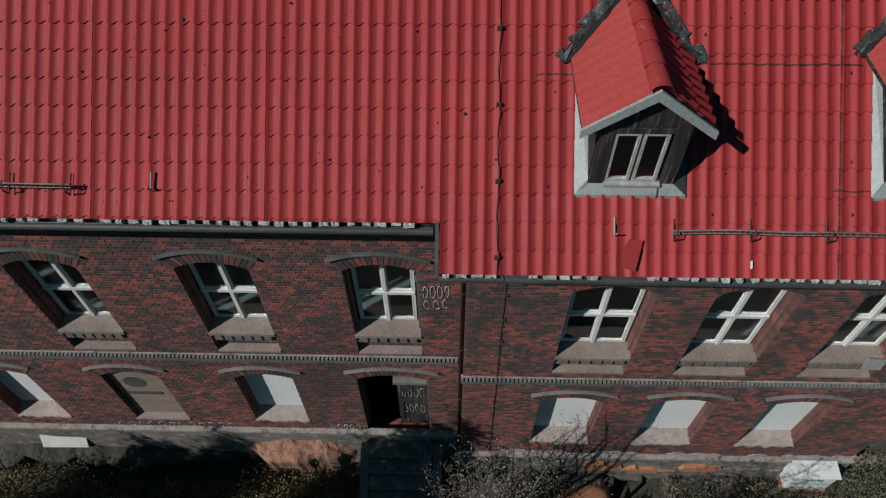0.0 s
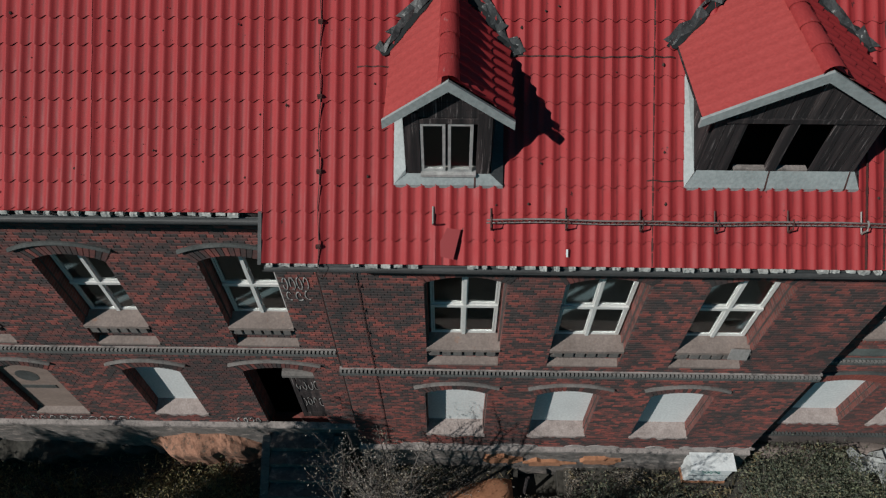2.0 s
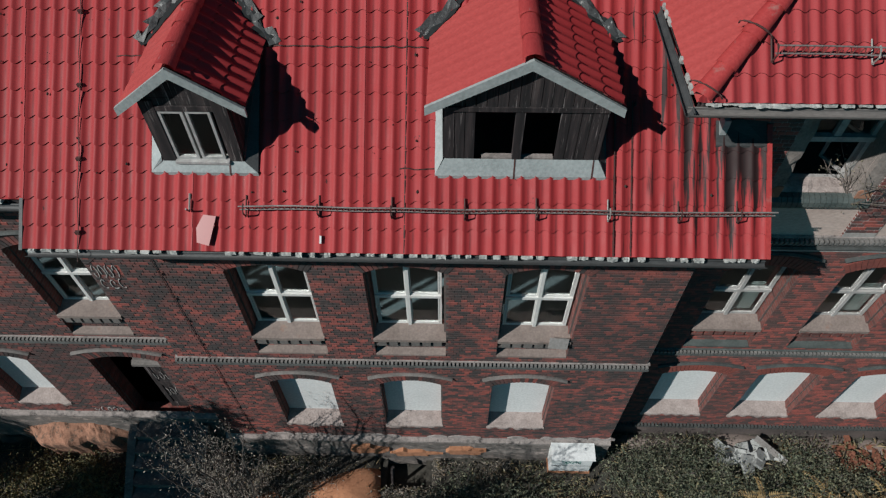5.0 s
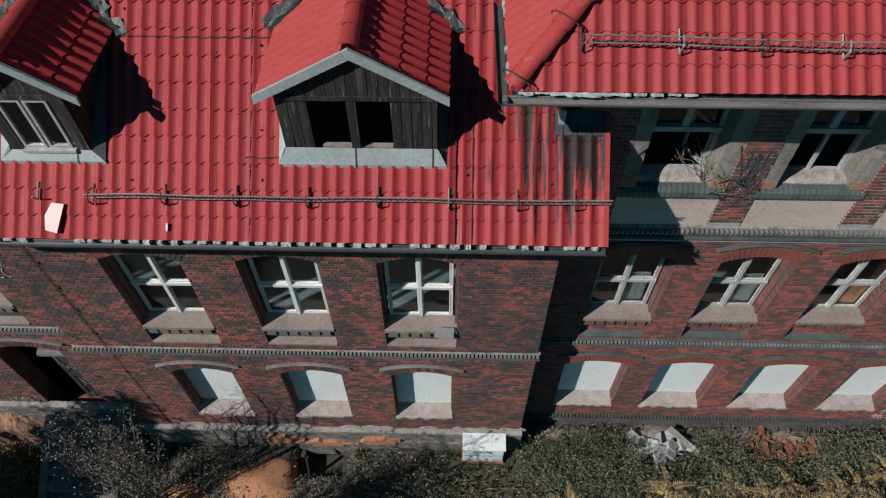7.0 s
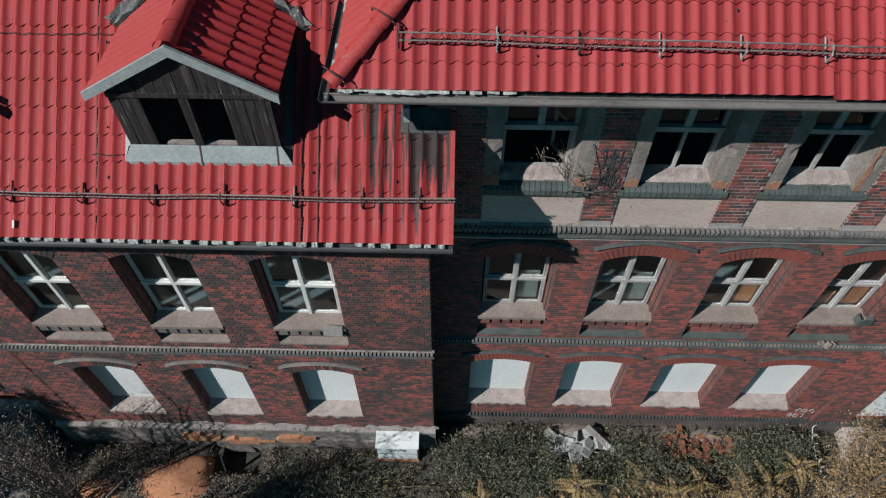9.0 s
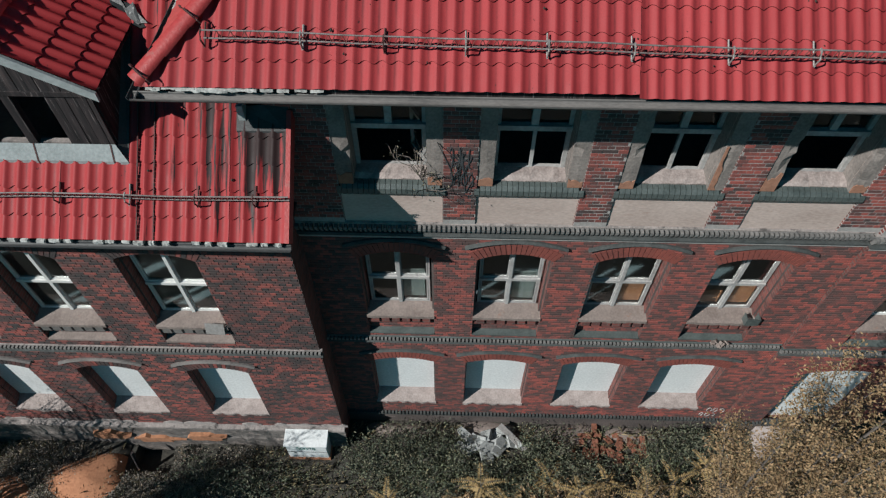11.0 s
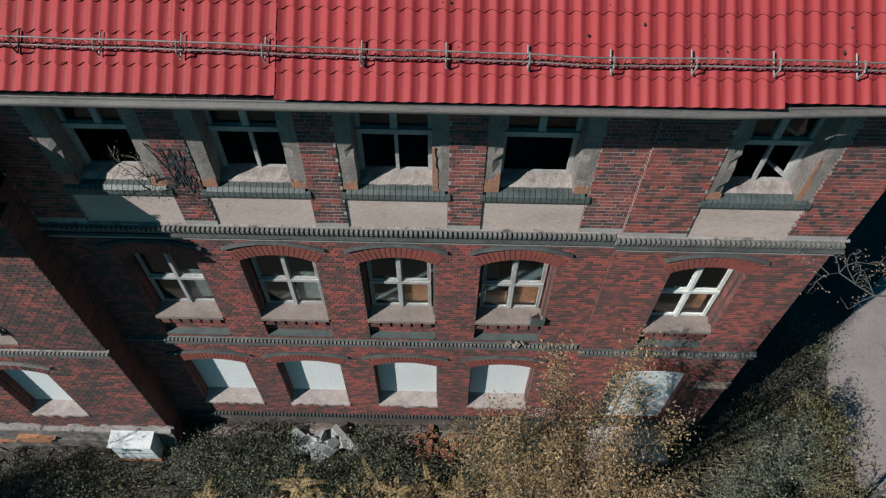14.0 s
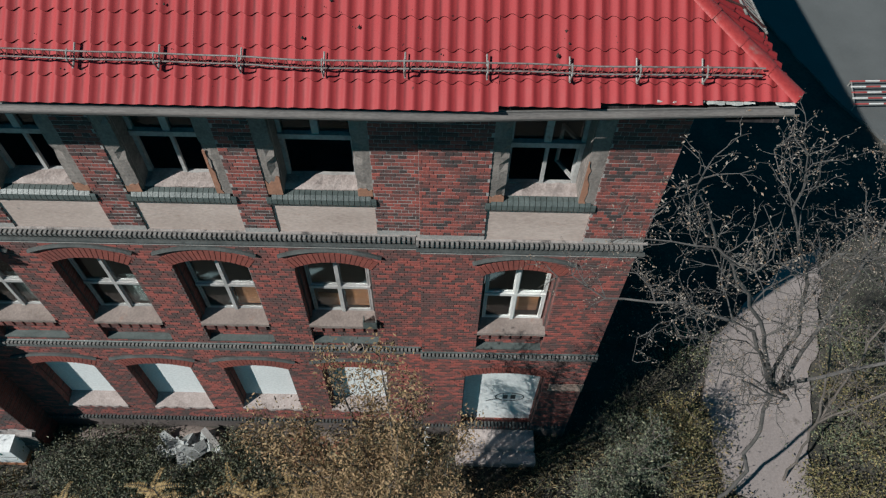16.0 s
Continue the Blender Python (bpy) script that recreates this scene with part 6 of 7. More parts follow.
bare_tree("tree", [((base, fork), 0.032, 0.024, 0), ((fork, (25.9, 6.0, 2.2), (25.3, 6.2, 3.6)), 0.026, 0.010, 6), ((fork, (26.6, 6.2, 2.4), (26.9, 6.6, 4.2)), 0.026, 0.010, 6), ((fork, (27.3, 5.6, 2.0), (28.0, 6.0, 3.4)), 0.024, 0.010, 5)],
          1.25, M_LEAF_BROWN, "small bare dark tree leaning over the paved yard", 6, buds=2, wood_mat=M_BARK)
# ---- small things ----
def cabinet():
    c = empty("electric_cabinet", (8.39, 5.6, -2.7), "white utility cabinet with green graffiti standing at the wall", "utility cabinet")
    box_part("body", (7.92, 5.40, -2.62), (8.87, 5.80, -1.84), M_BOARD, c, bevel=0.012)
    box_part("base", (7.90, 5.38, -2.95), (8.89, 5.80, -2.62), M_SAND, c, "orange-brown base")
    s = Soup()
    s.add([(7.90, 5.36, -1.86), (8.90, 5.36, -1.86), (8.90, 5.82, -1.80), (7.90, 5.82, -1.80), (7.90, 5.36, -1.835), (8.90, 5.36, -1.835), (8.90, 5.82, -1.775), (7.90, 5.82, -1.775)],
          [(0, 3, 2, 1), (4, 5, 6, 7), (0, 1, 5, 4), (1, 2, 6, 5), (2, 3, 7, 6), (3, 0, 4, 7)])
    s.make("lid", M_BOARD, c)
    return c


cabinet()
# ---- steps at the doors ----
stair = empty("door_steps", (-0.95, 5.2, GROUND), "dark worn concrete steps up to the west door", "steps", kind="structure")
for k in range(6):
    box_part("step", (-1.66, YA - 0.14 - 0.30 * (k + 1), -3.2), (-0.22, YA - 0.14 - 0.30 * k + (0.0 if k else 0.10), -1.58 - 0.19 * k), M_PLINTH, stair, bevel=0.012)
for x in (-1.86, -0.21):
    s = Soup()
    s.add([(x, YA - 0.15, -3.2), (x, 4.0, -3.2), (x, 4.0, -2.7), (x, 5.5, -1.75), (x, YA - 0.15, -1.55), (x + 0.19, YA - 0.15, -3.2), (x + 0.19, 4.0, -3.2), (x + 0.19, 4.0, -2.7), (x + 0.19, 5.5, -1.75), (x + 0.19, YA - 0.15, -1.55)],
          [(0, 1, 2, 3, 4), (9, 8, 7, 6, 5), (1, 6, 7, 2), (2, 7, 8, 3), (3, 8, 9, 4), (4, 9, 5, 0)])
    s.make("cheek_wall", M_PLINTH, stair)
east_steps = empty("door_steps", (20.2, 6.0, GROUND), "two pale concrete steps below the blocked doorway", "steps", kind="structure")
box_part("step", (19.14, 5.86, -3.0), (20.96, 6.34, -2.33), M_STEP_PALE, east_steps, bevel=0.02)
box_part("step", (19.08, 5.56, -3.0), (20.99, 5.855, -2.50), M_STEP_PALE, east_steps, bevel=0.02)

# ---- rainwater pipe and lightning conductor ----
pipe = empty("downpipe", (0.22, 5.95, -2.6), "rust-brown downpipe in the inner corner of the fronts", "downpipe")
s = Soup()
s.tube([(0.10, 5.05, 6.08), (0.14, 5.30, 5.92), (0.31, 5.90, 5.66), (0.352, 6.02, 5.4), (0.352, 6.02, -2.7)], 0.042, 10)
s.make("pipe", speckled("painted pipe", (0.035, 0.018, 0.018), (0.07, 0.03, 0.028), 0.6, 3, 30), pipe, smooth=True)
for z in (4.4, 2.6, 0.6, -1.2):
    s = Soup()
    s.tube([(0.352, 6.02, z - 0.025), (0.352, 6.02, z + 0.025)], 0.047, 10)
    s.make("collar", M_IRON, pipe)
rod = empty("lightning_conductor", (0.74, 5.3, 6.5), "thin dark lightning conductor over tiles and down the brick", "lightning conductor")
nbv = Vector((0, -VB.z, VB.y))
s = Soup()
s.tube([EB + Vector((0.74 + 0.012 * math.sin(k * 1.7), 0, 0)) + VB * (LEN_B * k / 30) + nbv * 0.06 for k in range(31)], 0.006, 5)
s.tube([EB + Vector((0.74, 0, 0)) + nbv * 0.06, (0.74, 4.86, 6.2), (0.76, 4.95, 6.02), (0.98, YB - 0.02, 5.75), (1.0, YB - 0.02, 3.0), (1.06, YB - 0.02, -1.7)], 0.006, 5)
s.make("wire", M_IRON, rod)
for k in range(8):
    s = Soup()
    p = EB + Vector((0.74, 0, 0)) + VB * (0.2 + 0.95 * k)
    s.box((-0.03, -0.02, 0), (0.03, 0.02, 0.05), Matrix.Translation(p + nbv * 0.03))
    s.make("clip", M_IRON, rod)
for z in (4.6, 3.9, 3.2, 2.4, 0.9, -0.3):
    box_part("clip", (0.99, YB - 0.035, z), (1.035, YB - 0.005, z + 0.04), M_IRON, rod)

# ---- bits on the roof and the sills ----
s = Soup()
p = EB + Vector((2.42, 0, 0)) + VB * 0.27 + nbv * 0.075
tilt = 0.075           # lies a little askew on the waves
q = lambda a, b: p + Vector((a, 0, 0)) + VB * b + nbv * (tilt * a)
rim = [q(-0.13, -0.16), q(0.03, -0.20), q(0.12, 0.18), q(-0.05, 0.20), q(-0.14, 0.03)]
s.add(rim + [v - nbv * 0.004 for v in rim], [(0, 1, 2, 3, 4), (9, 8, 7, 6, 5)] + [(k, 5 + k, 5 + (k + 1) % 5, (k + 1) % 5) for k in range(5)])
tagged(s.make("loose_sheet", mat("glossy faded sheet", (0.27, 0.026, 0.028), 0.40)), "torn glossy scrap of sheet lying on the tiles", "scrap")
s = Soup()
p2 = EB + Vector((3.88, 0, 0)) + VB * 0.17 + nbv * 0.05
s.box((-0.012, -0.05, 0), (0.012, 0.05, 0.012), Matrix.Translation(p2) @ Matrix.Rotation(math.atan(SB), 4, 'X'))
tagged(s.make("mortar_chip", M_BOARD), "small pale chip of mortar on the tiles", "scrap")
s = Soup()
s.box((0, 0, 0), (0.34, 0.02, 0.26), Matrix.Translation((7.30, 5.74, 2.60)) @ Matrix.Rotation(radians(-14), 4, 'X') @ Matrix.Rotation(radians(3), 4, 'Y'))
tagged(s.make("grey_board", M_CONC), "grey board leaning on the window sill", "board")
carton = empty("carton", (17.32, 6.38, 2.30), "open greenish carton abandoned on the window sill", "box")
for nm, a, b in (("side", (17.20, 6.34, 2.30), (17.215, 6.50, 2.50)), ("side", (17.44, 6.34, 2.30), (17.455, 6.50, 2.50)), ("front", (17.216, 6.34, 2.30), (17.439, 6.352, 2.50)), ("bottom", (17.216, 6.353, 2.30), (17.439, 6.50, 2.31))):
    box_part(nm, a, b, M_GLAZED if nm != "bottom" else M_CONC, carton)
s = Soup()
rr = random.Random(5)
for k in range(9):
    m = Matrix.Translation((17.0 + rr.uniform(-0.14, 0.14), YC - 0.06 + rr.uniform(-0.03, 0.03), 1.535 + 0.02 * k * rr.random())) @ Euler((rr.uniform(-0.6, 0.6), rr.uniform(-0.6, 0.6), rr.uniform(0, 3))).to_matrix().to_4x4()
    s.box((-0.07, -0.03, 0), (0.07, 0.03, 0.03), m)
tagged(s.make("rubble_bit", M_SILL), "little heap of fallen mortar on the ledge", "rubble", kind="stuff")
s = Soup()
s.box((20.99, YC - 0.125, -0.11), (21.72, YC - 0.10, 0.19))
for k in range(3):
    s.box((21.0, YC - 0.135, -0.09 + 0.09 * k), (21.71, YC - 0.1255, -0.03 + 0.09 * k))
tagged(s.make("wall_plaque", speckled("worn plank", (0.20, 0.14, 0.11), (0.34, 0.26, 0.22), 0.9, 3, 25, stretch=(0.6, 1, 4))), "worn wooden plaque fixed to the brick wall", "plaque")

ladder = empty("snow_guard", (X1 - 0.3, 7.0, Z0 + 0.3), "pale lattice guard on the hipped end slope", "snow guard", "snow guards")
lp = lambda yy, up, off: Vector((X1 - up, yy, Z0 + SC * up + 0.06 + off))
for up in (0.30, 0.62):
    s = Soup()
    s.tube([lp(6.55 + 0.5 * k, up, 0.05) for k in range(11)], 0.014, 6)
    s.make("rail", M_GALV, ladder)
s = Soup()
for k in range(44):
    s.tube([lp(6.57 + 0.11 * k, 0.30, 0.05), lp(6.61 + 0.11 * k, 0.62, 0.05)], 0.009, 4)
s.make("lattice", M_GALV, ladder)["kind"] = "stuff"
for k in range(4):
    s = Soup()
    yy = 6.65 + 1.2 * k
    s.tube([lp(yy, 0.25, -0.04), lp(yy, 0.28, 0.06), lp(yy, 0.66, 0.06), lp(yy, 0.9, -0.03)], 0.014, 5)
    s.make("bracket", M_IRON, ladder)
M_STRIPE_W = speckled("white barrier paint", (0.62, 0.60, 0.58), (0.74, 0.72, 0.70), 0.5, 4, 20)
M_STRIPE_R = speckled("faded red barrier paint", (0.34, 0.06, 0.06), (0.44, 0.10, 0.09), 0.5, 4, 20)
barrier = empty("road_barrier", (34.7, 19.6, GROUND + 0.11), "red and white striped barrier rails beside the road", "barrier")
for k in range(5):
    a = Vector((33.75 - 0.09 * k, 20.15 - 0.325 * k, GROUND + 0.36))
    for i in range(4):
        p, q = a + Vector((0.55 * i, 0.03 * i, 0)), a + Vector((0.55 * (i + 1), 0.03 * (i + 1), 0))
        s = Soup()
        s.tube([p, q], 0.032, 6)
        s.make("rail", M_STRIPE_W if (i + k) % 2 else M_STRIPE_R, barrier)
for i in (0, 1):
    s = Soup()
    s.tube([(33.8 + 1.9 * i, 20.2 + 0.1 * i, GROUND + 0.10), (33.8 + 1.9 * i, 20.2 + 0.1 * i, GROUND + 0.34), (33.42 + 1.9 * i, 18.8 + 0.1 * i, GROUND + 0.34), (33.42 + 1.9 * i, 18.8 + 0.1 * i, GROUND + 0.10)], 0.03, 6)
    s.make("post", M_GALV, barrier)

# boards and curtains behind some panes
M_PLY = speckled("orange plywood", (0.12, 0.055, 0.03), (0.36, 0.16, 0.07), 0.7, 3, 25, stain=((0.10, 0.085, 0.075), 0.03))
M_CURTAIN = speckled("greenish curtain", (0.07, 0.095, 0.092), (0.16, 0.185, 0.175), 0.9, 4, 25, stretch=(6, 1, 0.5))
for cx, w, z0, z1, mm, nm, lab in ((15.05, 0.44, 2.42, 3.06, M_PLY, "inner_board", "orange board behind the window pane"), (17.09, 0.44, 2.42, 3.06, M_PLY, "inner_board", "orange board behind the window pane"), (16.55, 0.40, 2.42, 2.80, M_PLY, "inner_board", "orange board behind the window pane"),
                                (13.04, 0.42, 2.42, 3.28, M_CURTAIN, "curtain", "greenish curtain behind dusty panes"), (11.0, 0.42, 2.42, 3.28, M_CURTAIN, "curtain", "greenish curtain behind dusty panes"), (20.25, 0.42, 2.36, 2.98, M_PLY, "inner_board", "orange board behind the window pane")):
    tagged(box_part(nm, (cx - w / 2, YC + 0.36, z0), (cx + w / 2, YC + 0.375, z1), mm), lab, "board" if "board" in nm else "curtain")

# ring and strokes on the blocked doorway, graffiti strokes on wall and plinth
M_PAINT_DARK = mat("dark spray paint", (0.05, 0.055, 0.06), 0.7)
M_PAINT_PALE = speckled("pale spray paint", (0.38, 0.37, 0.36), (0.55, 0.54, 0.52), 0.8, 6, 40)
M_PAINT_GREEN = mat("green spray paint", (0.03, 0.16, 0.13), 0.7)


def stroke(name, pts, material, parent, r=0.012):
    s = Soup()
    s.tube(pts, r, 4)
    return s.make(name, material, parent)


yd = YC + 0.197
stroke("painted_ring", [(20.28 + 0.33 * math.cos(t), yd, -1.12 + 0.20 * math.sin(t)) for t in (2 * math.pi * k / 24 for k in range(25))], M_PAINT_DARK, blocked_door)
for x in (20.18, 20.36):
    box_part("painted_bar", (x - 0.055, yd - 0.006, -1.22), (x + 0.055, yd + 0.003, -1.02), M_PAINT_DARK, blocked_door)
stroke("painted_line", [(19.75, yd, -1.35), (20.05, yd, -1.2)], M_PAINT_DARK, blocked_door)


def scribble(name, x0, x1, z0, z1, y, material, parent, seed, n=9, r=0.012):
    """Unreadable marks: a row of plain strokes."""
    g = random.Random(seed)
    w = (x1 - x0) / n
    for k in range(n):
        cx, cz = x0 + w * (k + 0.5), (z0 + z1) / 2 + (z1 - z0) * g.uniform(-0.1, 0.1)
        t0, turn = g.uniform(0, 6.28), g.choice((-1, 1)) * g.uniform(2.6, 6.0)
        pts = [(cx + w * 0.42 * math.cos(t0 + turn * f) * (0.6 + 0.4 * f) + w * 0.15 * (f - 0.5), y, cz + (z1 - z0) * 0.48 * math.sin(t0 + turn * f)) for f in (q / 9 for q in range(10))]
        stroke(name, pts, material, parent, r * 0.55)


scribble("graffiti_stroke", -7.3, -4.6, -1.18, -0.98, YA - 0.012, M_PAINT_PALE, wall_west, 1, 12, 0.014)
scribble("graffiti_stroke", -2.5, -1.8, -1.14, -0.94, YA - 0.012, M_PAINT_PALE, wall_west, 2, 5, 0.02)
scribble("graffiti_stroke", -0.30, 0.16, 4.15, 4.50, YA - 0.012, M_PAINT_PALE, wall_west, 3, 4, 0.016)
scribble("graffiti_stroke", -0.30, 0.16, 3.85, 4.10, YA - 0.012, M_PAINT_PALE, wall_west, 4, 3, 0.016)
scribble("graffiti_stroke", 17.75, 18.2, -1.75, -1.55, YC - 0.012, M_PAINT_PALE, wall_east, 5, 3, 0.016)
scribble("graffiti_stroke", 17.65, 18.05, -2.0, -1.82, YC - 0.012, M_PAINT_PALE, wall_east, 6, 3, 0.016)
g = random.Random(19)
for k in range(5):      # dark tangle sprayed on the first pier
    stroke("graffiti_stroke", [(11.80 + g.gauss(0, 0.12), YC3 - 0.012, 6.34 + g.gauss(0, 0.22)) for _ in range(5)], M_PAINT_DARK, wall_east, 0.009)
scribble("graffiti_stroke", A_DOOR.cx + 0.1, A_DOOR.cx + 0.6, -0.9, -0.5, YA + 0.30, M_PAINT_PALE, door, 7, 4, 0.012)
scribble("graffiti_stroke", 11.62, 11.98, 6.30, 6.72, YC3 - 0.012, M_PAINT_DARK, wall_east, 17, 4, 0.018)
scribble("graffiti_stroke", 11.60, 12.0, 5.95, 6.22, YC3 - 0.012, M_PAINT_DARK, wall_east, 18, 4, 0.018)
scribble("graffiti_stroke", A_DOOR.cx + 0.1, A_DOOR.cx + 0.6, -0.1, 0.3, YA + 0.30, M_PAINT_PALE, door, 8, 4, 0.012)
cab = bpy.data.objects["electric_cabinet"]
scribble("graffiti_stroke", 8.15, 8.62, -2.12, -1.98, 5.396, M_PAINT_GREEN, cab, 9, 5, 0.016)
scribble("graffiti_stroke", 7.98, 8.2, -2.40, -2.22, 5.396, M_PAINT_DARK, cab, 10, 2, 0.010)
s = Soup()
s.box((7.93, 5.392, -2.26), (8.86, 5.3995, -2.25))
s.make("door_gap", M_PAINT_DARK, cab)

# ---- rubble and remains on the ground ----
M_SLAB = speckled("broken pale slab", (0.24, 0.25, 0.245), (0.46, 0.47, 0.46), 0.95, 4, 25, stain=((0.12, 0.11, 0.10), 0.0))
rr = random.Random(31)
for k in range(24):
    s = Soup()
    x, y = 12.75 + rr.gauss(0, 0.38), 5.80 + rr.gauss(0, 0.17)
    w, d, t = rr.uniform(0.09, 0.30), rr.uniform(0.07, 0.20), rr.uniform(0.03, 0.09)
    m = Matrix.Translation((x, y, ground_z(x, y) + 0.06 + 0.15 * rr.random())) @ Euler((rr.uniform(-0.7, 0.7), rr.uniform(-0.7, 0.7), rr.uniform(0, 3.1))).to_matrix().to_4x4()
    j = [rr.uniform(0.6, 1.0) for _ in range(6)]
    out = [(-w * j[0], -d * j[1]), (w * j[2], -d), (w, d * j[3] * 0.4), (w * j[4] * 0.5, d), (-w, d * j[5])]
    s.add([m @ Vector((a, b, 0)) for a, b in out] + [m @ Vector((a, b, t)) for a, b in out], [(4, 3, 2, 1, 0), (5, 6, 7, 8, 9)] + [(i, (i + 1) % 5, 5 + (i + 1) % 5, 5 + i) for i in range(5)])
    tagged(s.make("rubble_slab", M_SLAB), "broken pale grey slab on a rubble heap", "rubble", "rubble heap by the wall")
s = Soup()
s.box((-0.42, -0.07, 0), (0.42, 0.07, 0.05), Matrix.Translation((13.25, 5.95, ground_z(13.25, 5.95) + 0.22)) @ Euler((0.1, 0.12, -0.75)).to_matrix().to_4x4())
tagged(s.make("plank", M_CONC), "grey plank leaning on the rubble heap", "plank")
M_REDBRICK = speckled("loose orange brick", (0.17, 0.068, 0.042), (0.30, 0.115, 0.07), 0.9, 2, 30, stain=((0.08, 0.055, 0.04), 0.06))
pit = empty("brick_footing", (15.5, 5.8, GROUND), "low orange brick remains of a light well in the weeds", "brick footing")
for xa, ya, xb, yb, rows in ((14.7, 6.16, 16.5, 6.16, 1), (14.72, 5.55, 14.72, 6.1, 1), (16.42, 5.6, 16.42, 6.1, 3), (15.3, 5.55, 15.3, 6.1, 2)):
    L = math.hypot(xb - xa, yb - ya)
    ang = math.atan2(yb - ya, xb - xa)
    for r in range(rows):
        k = 0
        while k * 0.26 < L:
            if rr.random() < 0.85:
                m = Matrix.Translation((xa, ya, ground_z(xa, ya) - 0.02 + 0.077 * r)) @ Matrix.Rotation(ang, 4, 'Z') @ Matrix.Translation((k * 0.26 + (0.13 if r % 2 else 0) + rr.uniform(-0.01, 0.01), rr.uniform(-0.015, 0.015), 0)) @ Matrix.Rotation(rr.uniform(-0.05, 0.05), 4, 'Z')
                s = Soup()
                s.box((0, -0.06, 0), (0.25, 0.06, 0.065), m)
                s.make("brick", M_REDBRICK, pit)
            k += 1
for k in range(26):
    x, y = 15.6 + rr.gauss(0, 0.5), 5.75 + rr.gauss(0, 0.16)
    m = Matrix.Translation((x, y, ground_z(x, y) + 0.02)) @ Euler((rr.uniform(-0.3, 0.3), rr.uniform(-0.3, 0.3), rr.uniform(0, 3.1))).to_matrix().to_4x4()
    s = Soup()
    s.box((0, -0.06, 0), (rr.uniform(0.12, 0.25), 0.06, 0.065), m)
    s.make("brick", M_REDBRICK, pit)
hatch = empty("cellar_pit", (4.45, 5.25, GROUND), "dark open cellar pit with a rough timber edge", "cellar pit")
box_part("floor", (4.0, 5.0, GROUND - 0.9), (5.1, 5.74, GROUND - 0.55), M_SOIL, hatch)
for nm, pts, dz in (("edge", [(3.9, 5.0), (4.02, 4.96), (4.08, 5.72), (3.92, 5.74)], -0.12), ("edge", [(5.02, 4.98), (5.14, 5.05), (5.18, 5.74), (5.0, 5.72)], -0.12), ("edge", [(4.0, 4.90), (5.1, 4.94), (5.08, 5.02), (4.02, 4.98)], -0.14)):
    n = len(pts)
    s = Soup()
    s.add([(x, y, GROUND + dz + 0.08 * noise.noise((x * 4, y * 4, 1))) for x, y in pts] + [(x, y, GROUND - 0.9) for x, y in pts], [tuple(range(n)), tuple(range(2 * n - 1, n - 1, -1))] + [(k, n + k, n + (k + 1) % n, (k + 1) % n) for k in range(n)])
    s.make(nm, M_SOIL, hatch)
s = Soup()
s.tube([(4.2, 5.1, GROUND - 0.6), (4.24, 5.3, GROUND + 0.45)], 0.045, 6)
s.make("post", M_OLDWOOD, hatch)
# orange patches of bared brick and sand along the plinth of the middle front
g = random.Random(12)
for cx, w, z, h in ((3.6, 0.62, -2.28, 0.20), (4.7, 0.60, -2.40, 0.17), (5.85, 0.60, -2.27, 0.16)):
    s = Soup()
    out = [(cx + w * math.cos(t) * g.uniform(0.5, 1.2), z + h * math.sin(t) * g.uniform(0.45, 1.3)) for t in (2 * math.pi * k / 14 for k in range(14))]
    s.prism(out, YB - 0.165, YB - 0.06)
    s.make("bare_patch", M_SAND, wall_middle, "orange patch where the plinth render has fallen")
blob_patch("plastic_bag", 17.05, 5.75, 0.17, 0.12, 0.12, mat("pale green plastic", (0.24, 0.42, 0.34), 0.35), "crumpled pale green plastic bag in the weeds", "bag", 63, 14)
COIL_A, COIL_B = (18.38, 6.25), (18.5, 4.75)
# coil of pale wire hanging down beside the east corner pilaster
s = Soup()
g = random.Random(6)
wire, ang = [], 0.0
for k in range(90):
    f = k / 89
    ang += g.uniform(0.35, 0.85)
    rad = 0.085 * (0.7 + 0.5 * noise.noise((k * 0.13, 2, 0)))
    wx, wy = COIL_A[0] + (COIL_B[0] - COIL_A[0]) * f, COIL_A[1] + (COIL_B[1] - COIL_A[1]) * f
    wire.append((wx + rad * math.cos(ang) + 0.05 * noise.noise((k * 0.2, 0, 1)), wy + rad * 0.6 * math.sin(ang), ground_z(wx, wy) + 0.16 + 0.4 * (1 - f) ** 3 + rad * math.sin(ang)))
s.tube(wire, 0.010, 4)
tagged(s.make("wire_coil", M_WHITE), "stretched pale coil of wire on the ground by the wall", "wire coil")


# ---- ground cover ----
def cover(name, region, n, leaf_mat, size, height, label, seed, density, blades=False):
    g = random.Random(seed)
    soup = Soup()
    made = 0
    tries = 0
    while made < n and tries < n * 6:
        tries += 1
        x, y = g.uniform(region[0], region[1]), g.uniform(region[2], region[3])
        if density(x, y) < g.random():
            continue
        made += 1
        z = ground_z(x, y)
        if blades:
            a = g.uniform(0, 6.28)
            h = height * g.uniform(0.4, 1.2)
            d = Vector((math.cos(a), math.sin(a), 0))
            w = Vector((-d.y, d.x, 0)) * size
            p = Vector((x, y, z - 0.02))
            soup.add([p - w, p + w, p + d * h * 0.3 + Vector((0, 0, h * 0.7)) + w * 0.6, p + d * h * 0.7 + Vector((0, 0, h))], [(0, 1, 2, 3)])
        else:
            h = height * g.random() ** 1.6 * (0.5 + 0.9 * max(0, noise.noise((x * 0.9, y * 0.9, seed)) + 0.3))
            leaf_cards(soup, Vector((x, y, z + h)), 0.03, 1, size, g, 0.8)
    ob = soup.make(name, leaf_mat)
    return tagged(ob, label, "ground cover", kind="stuff")


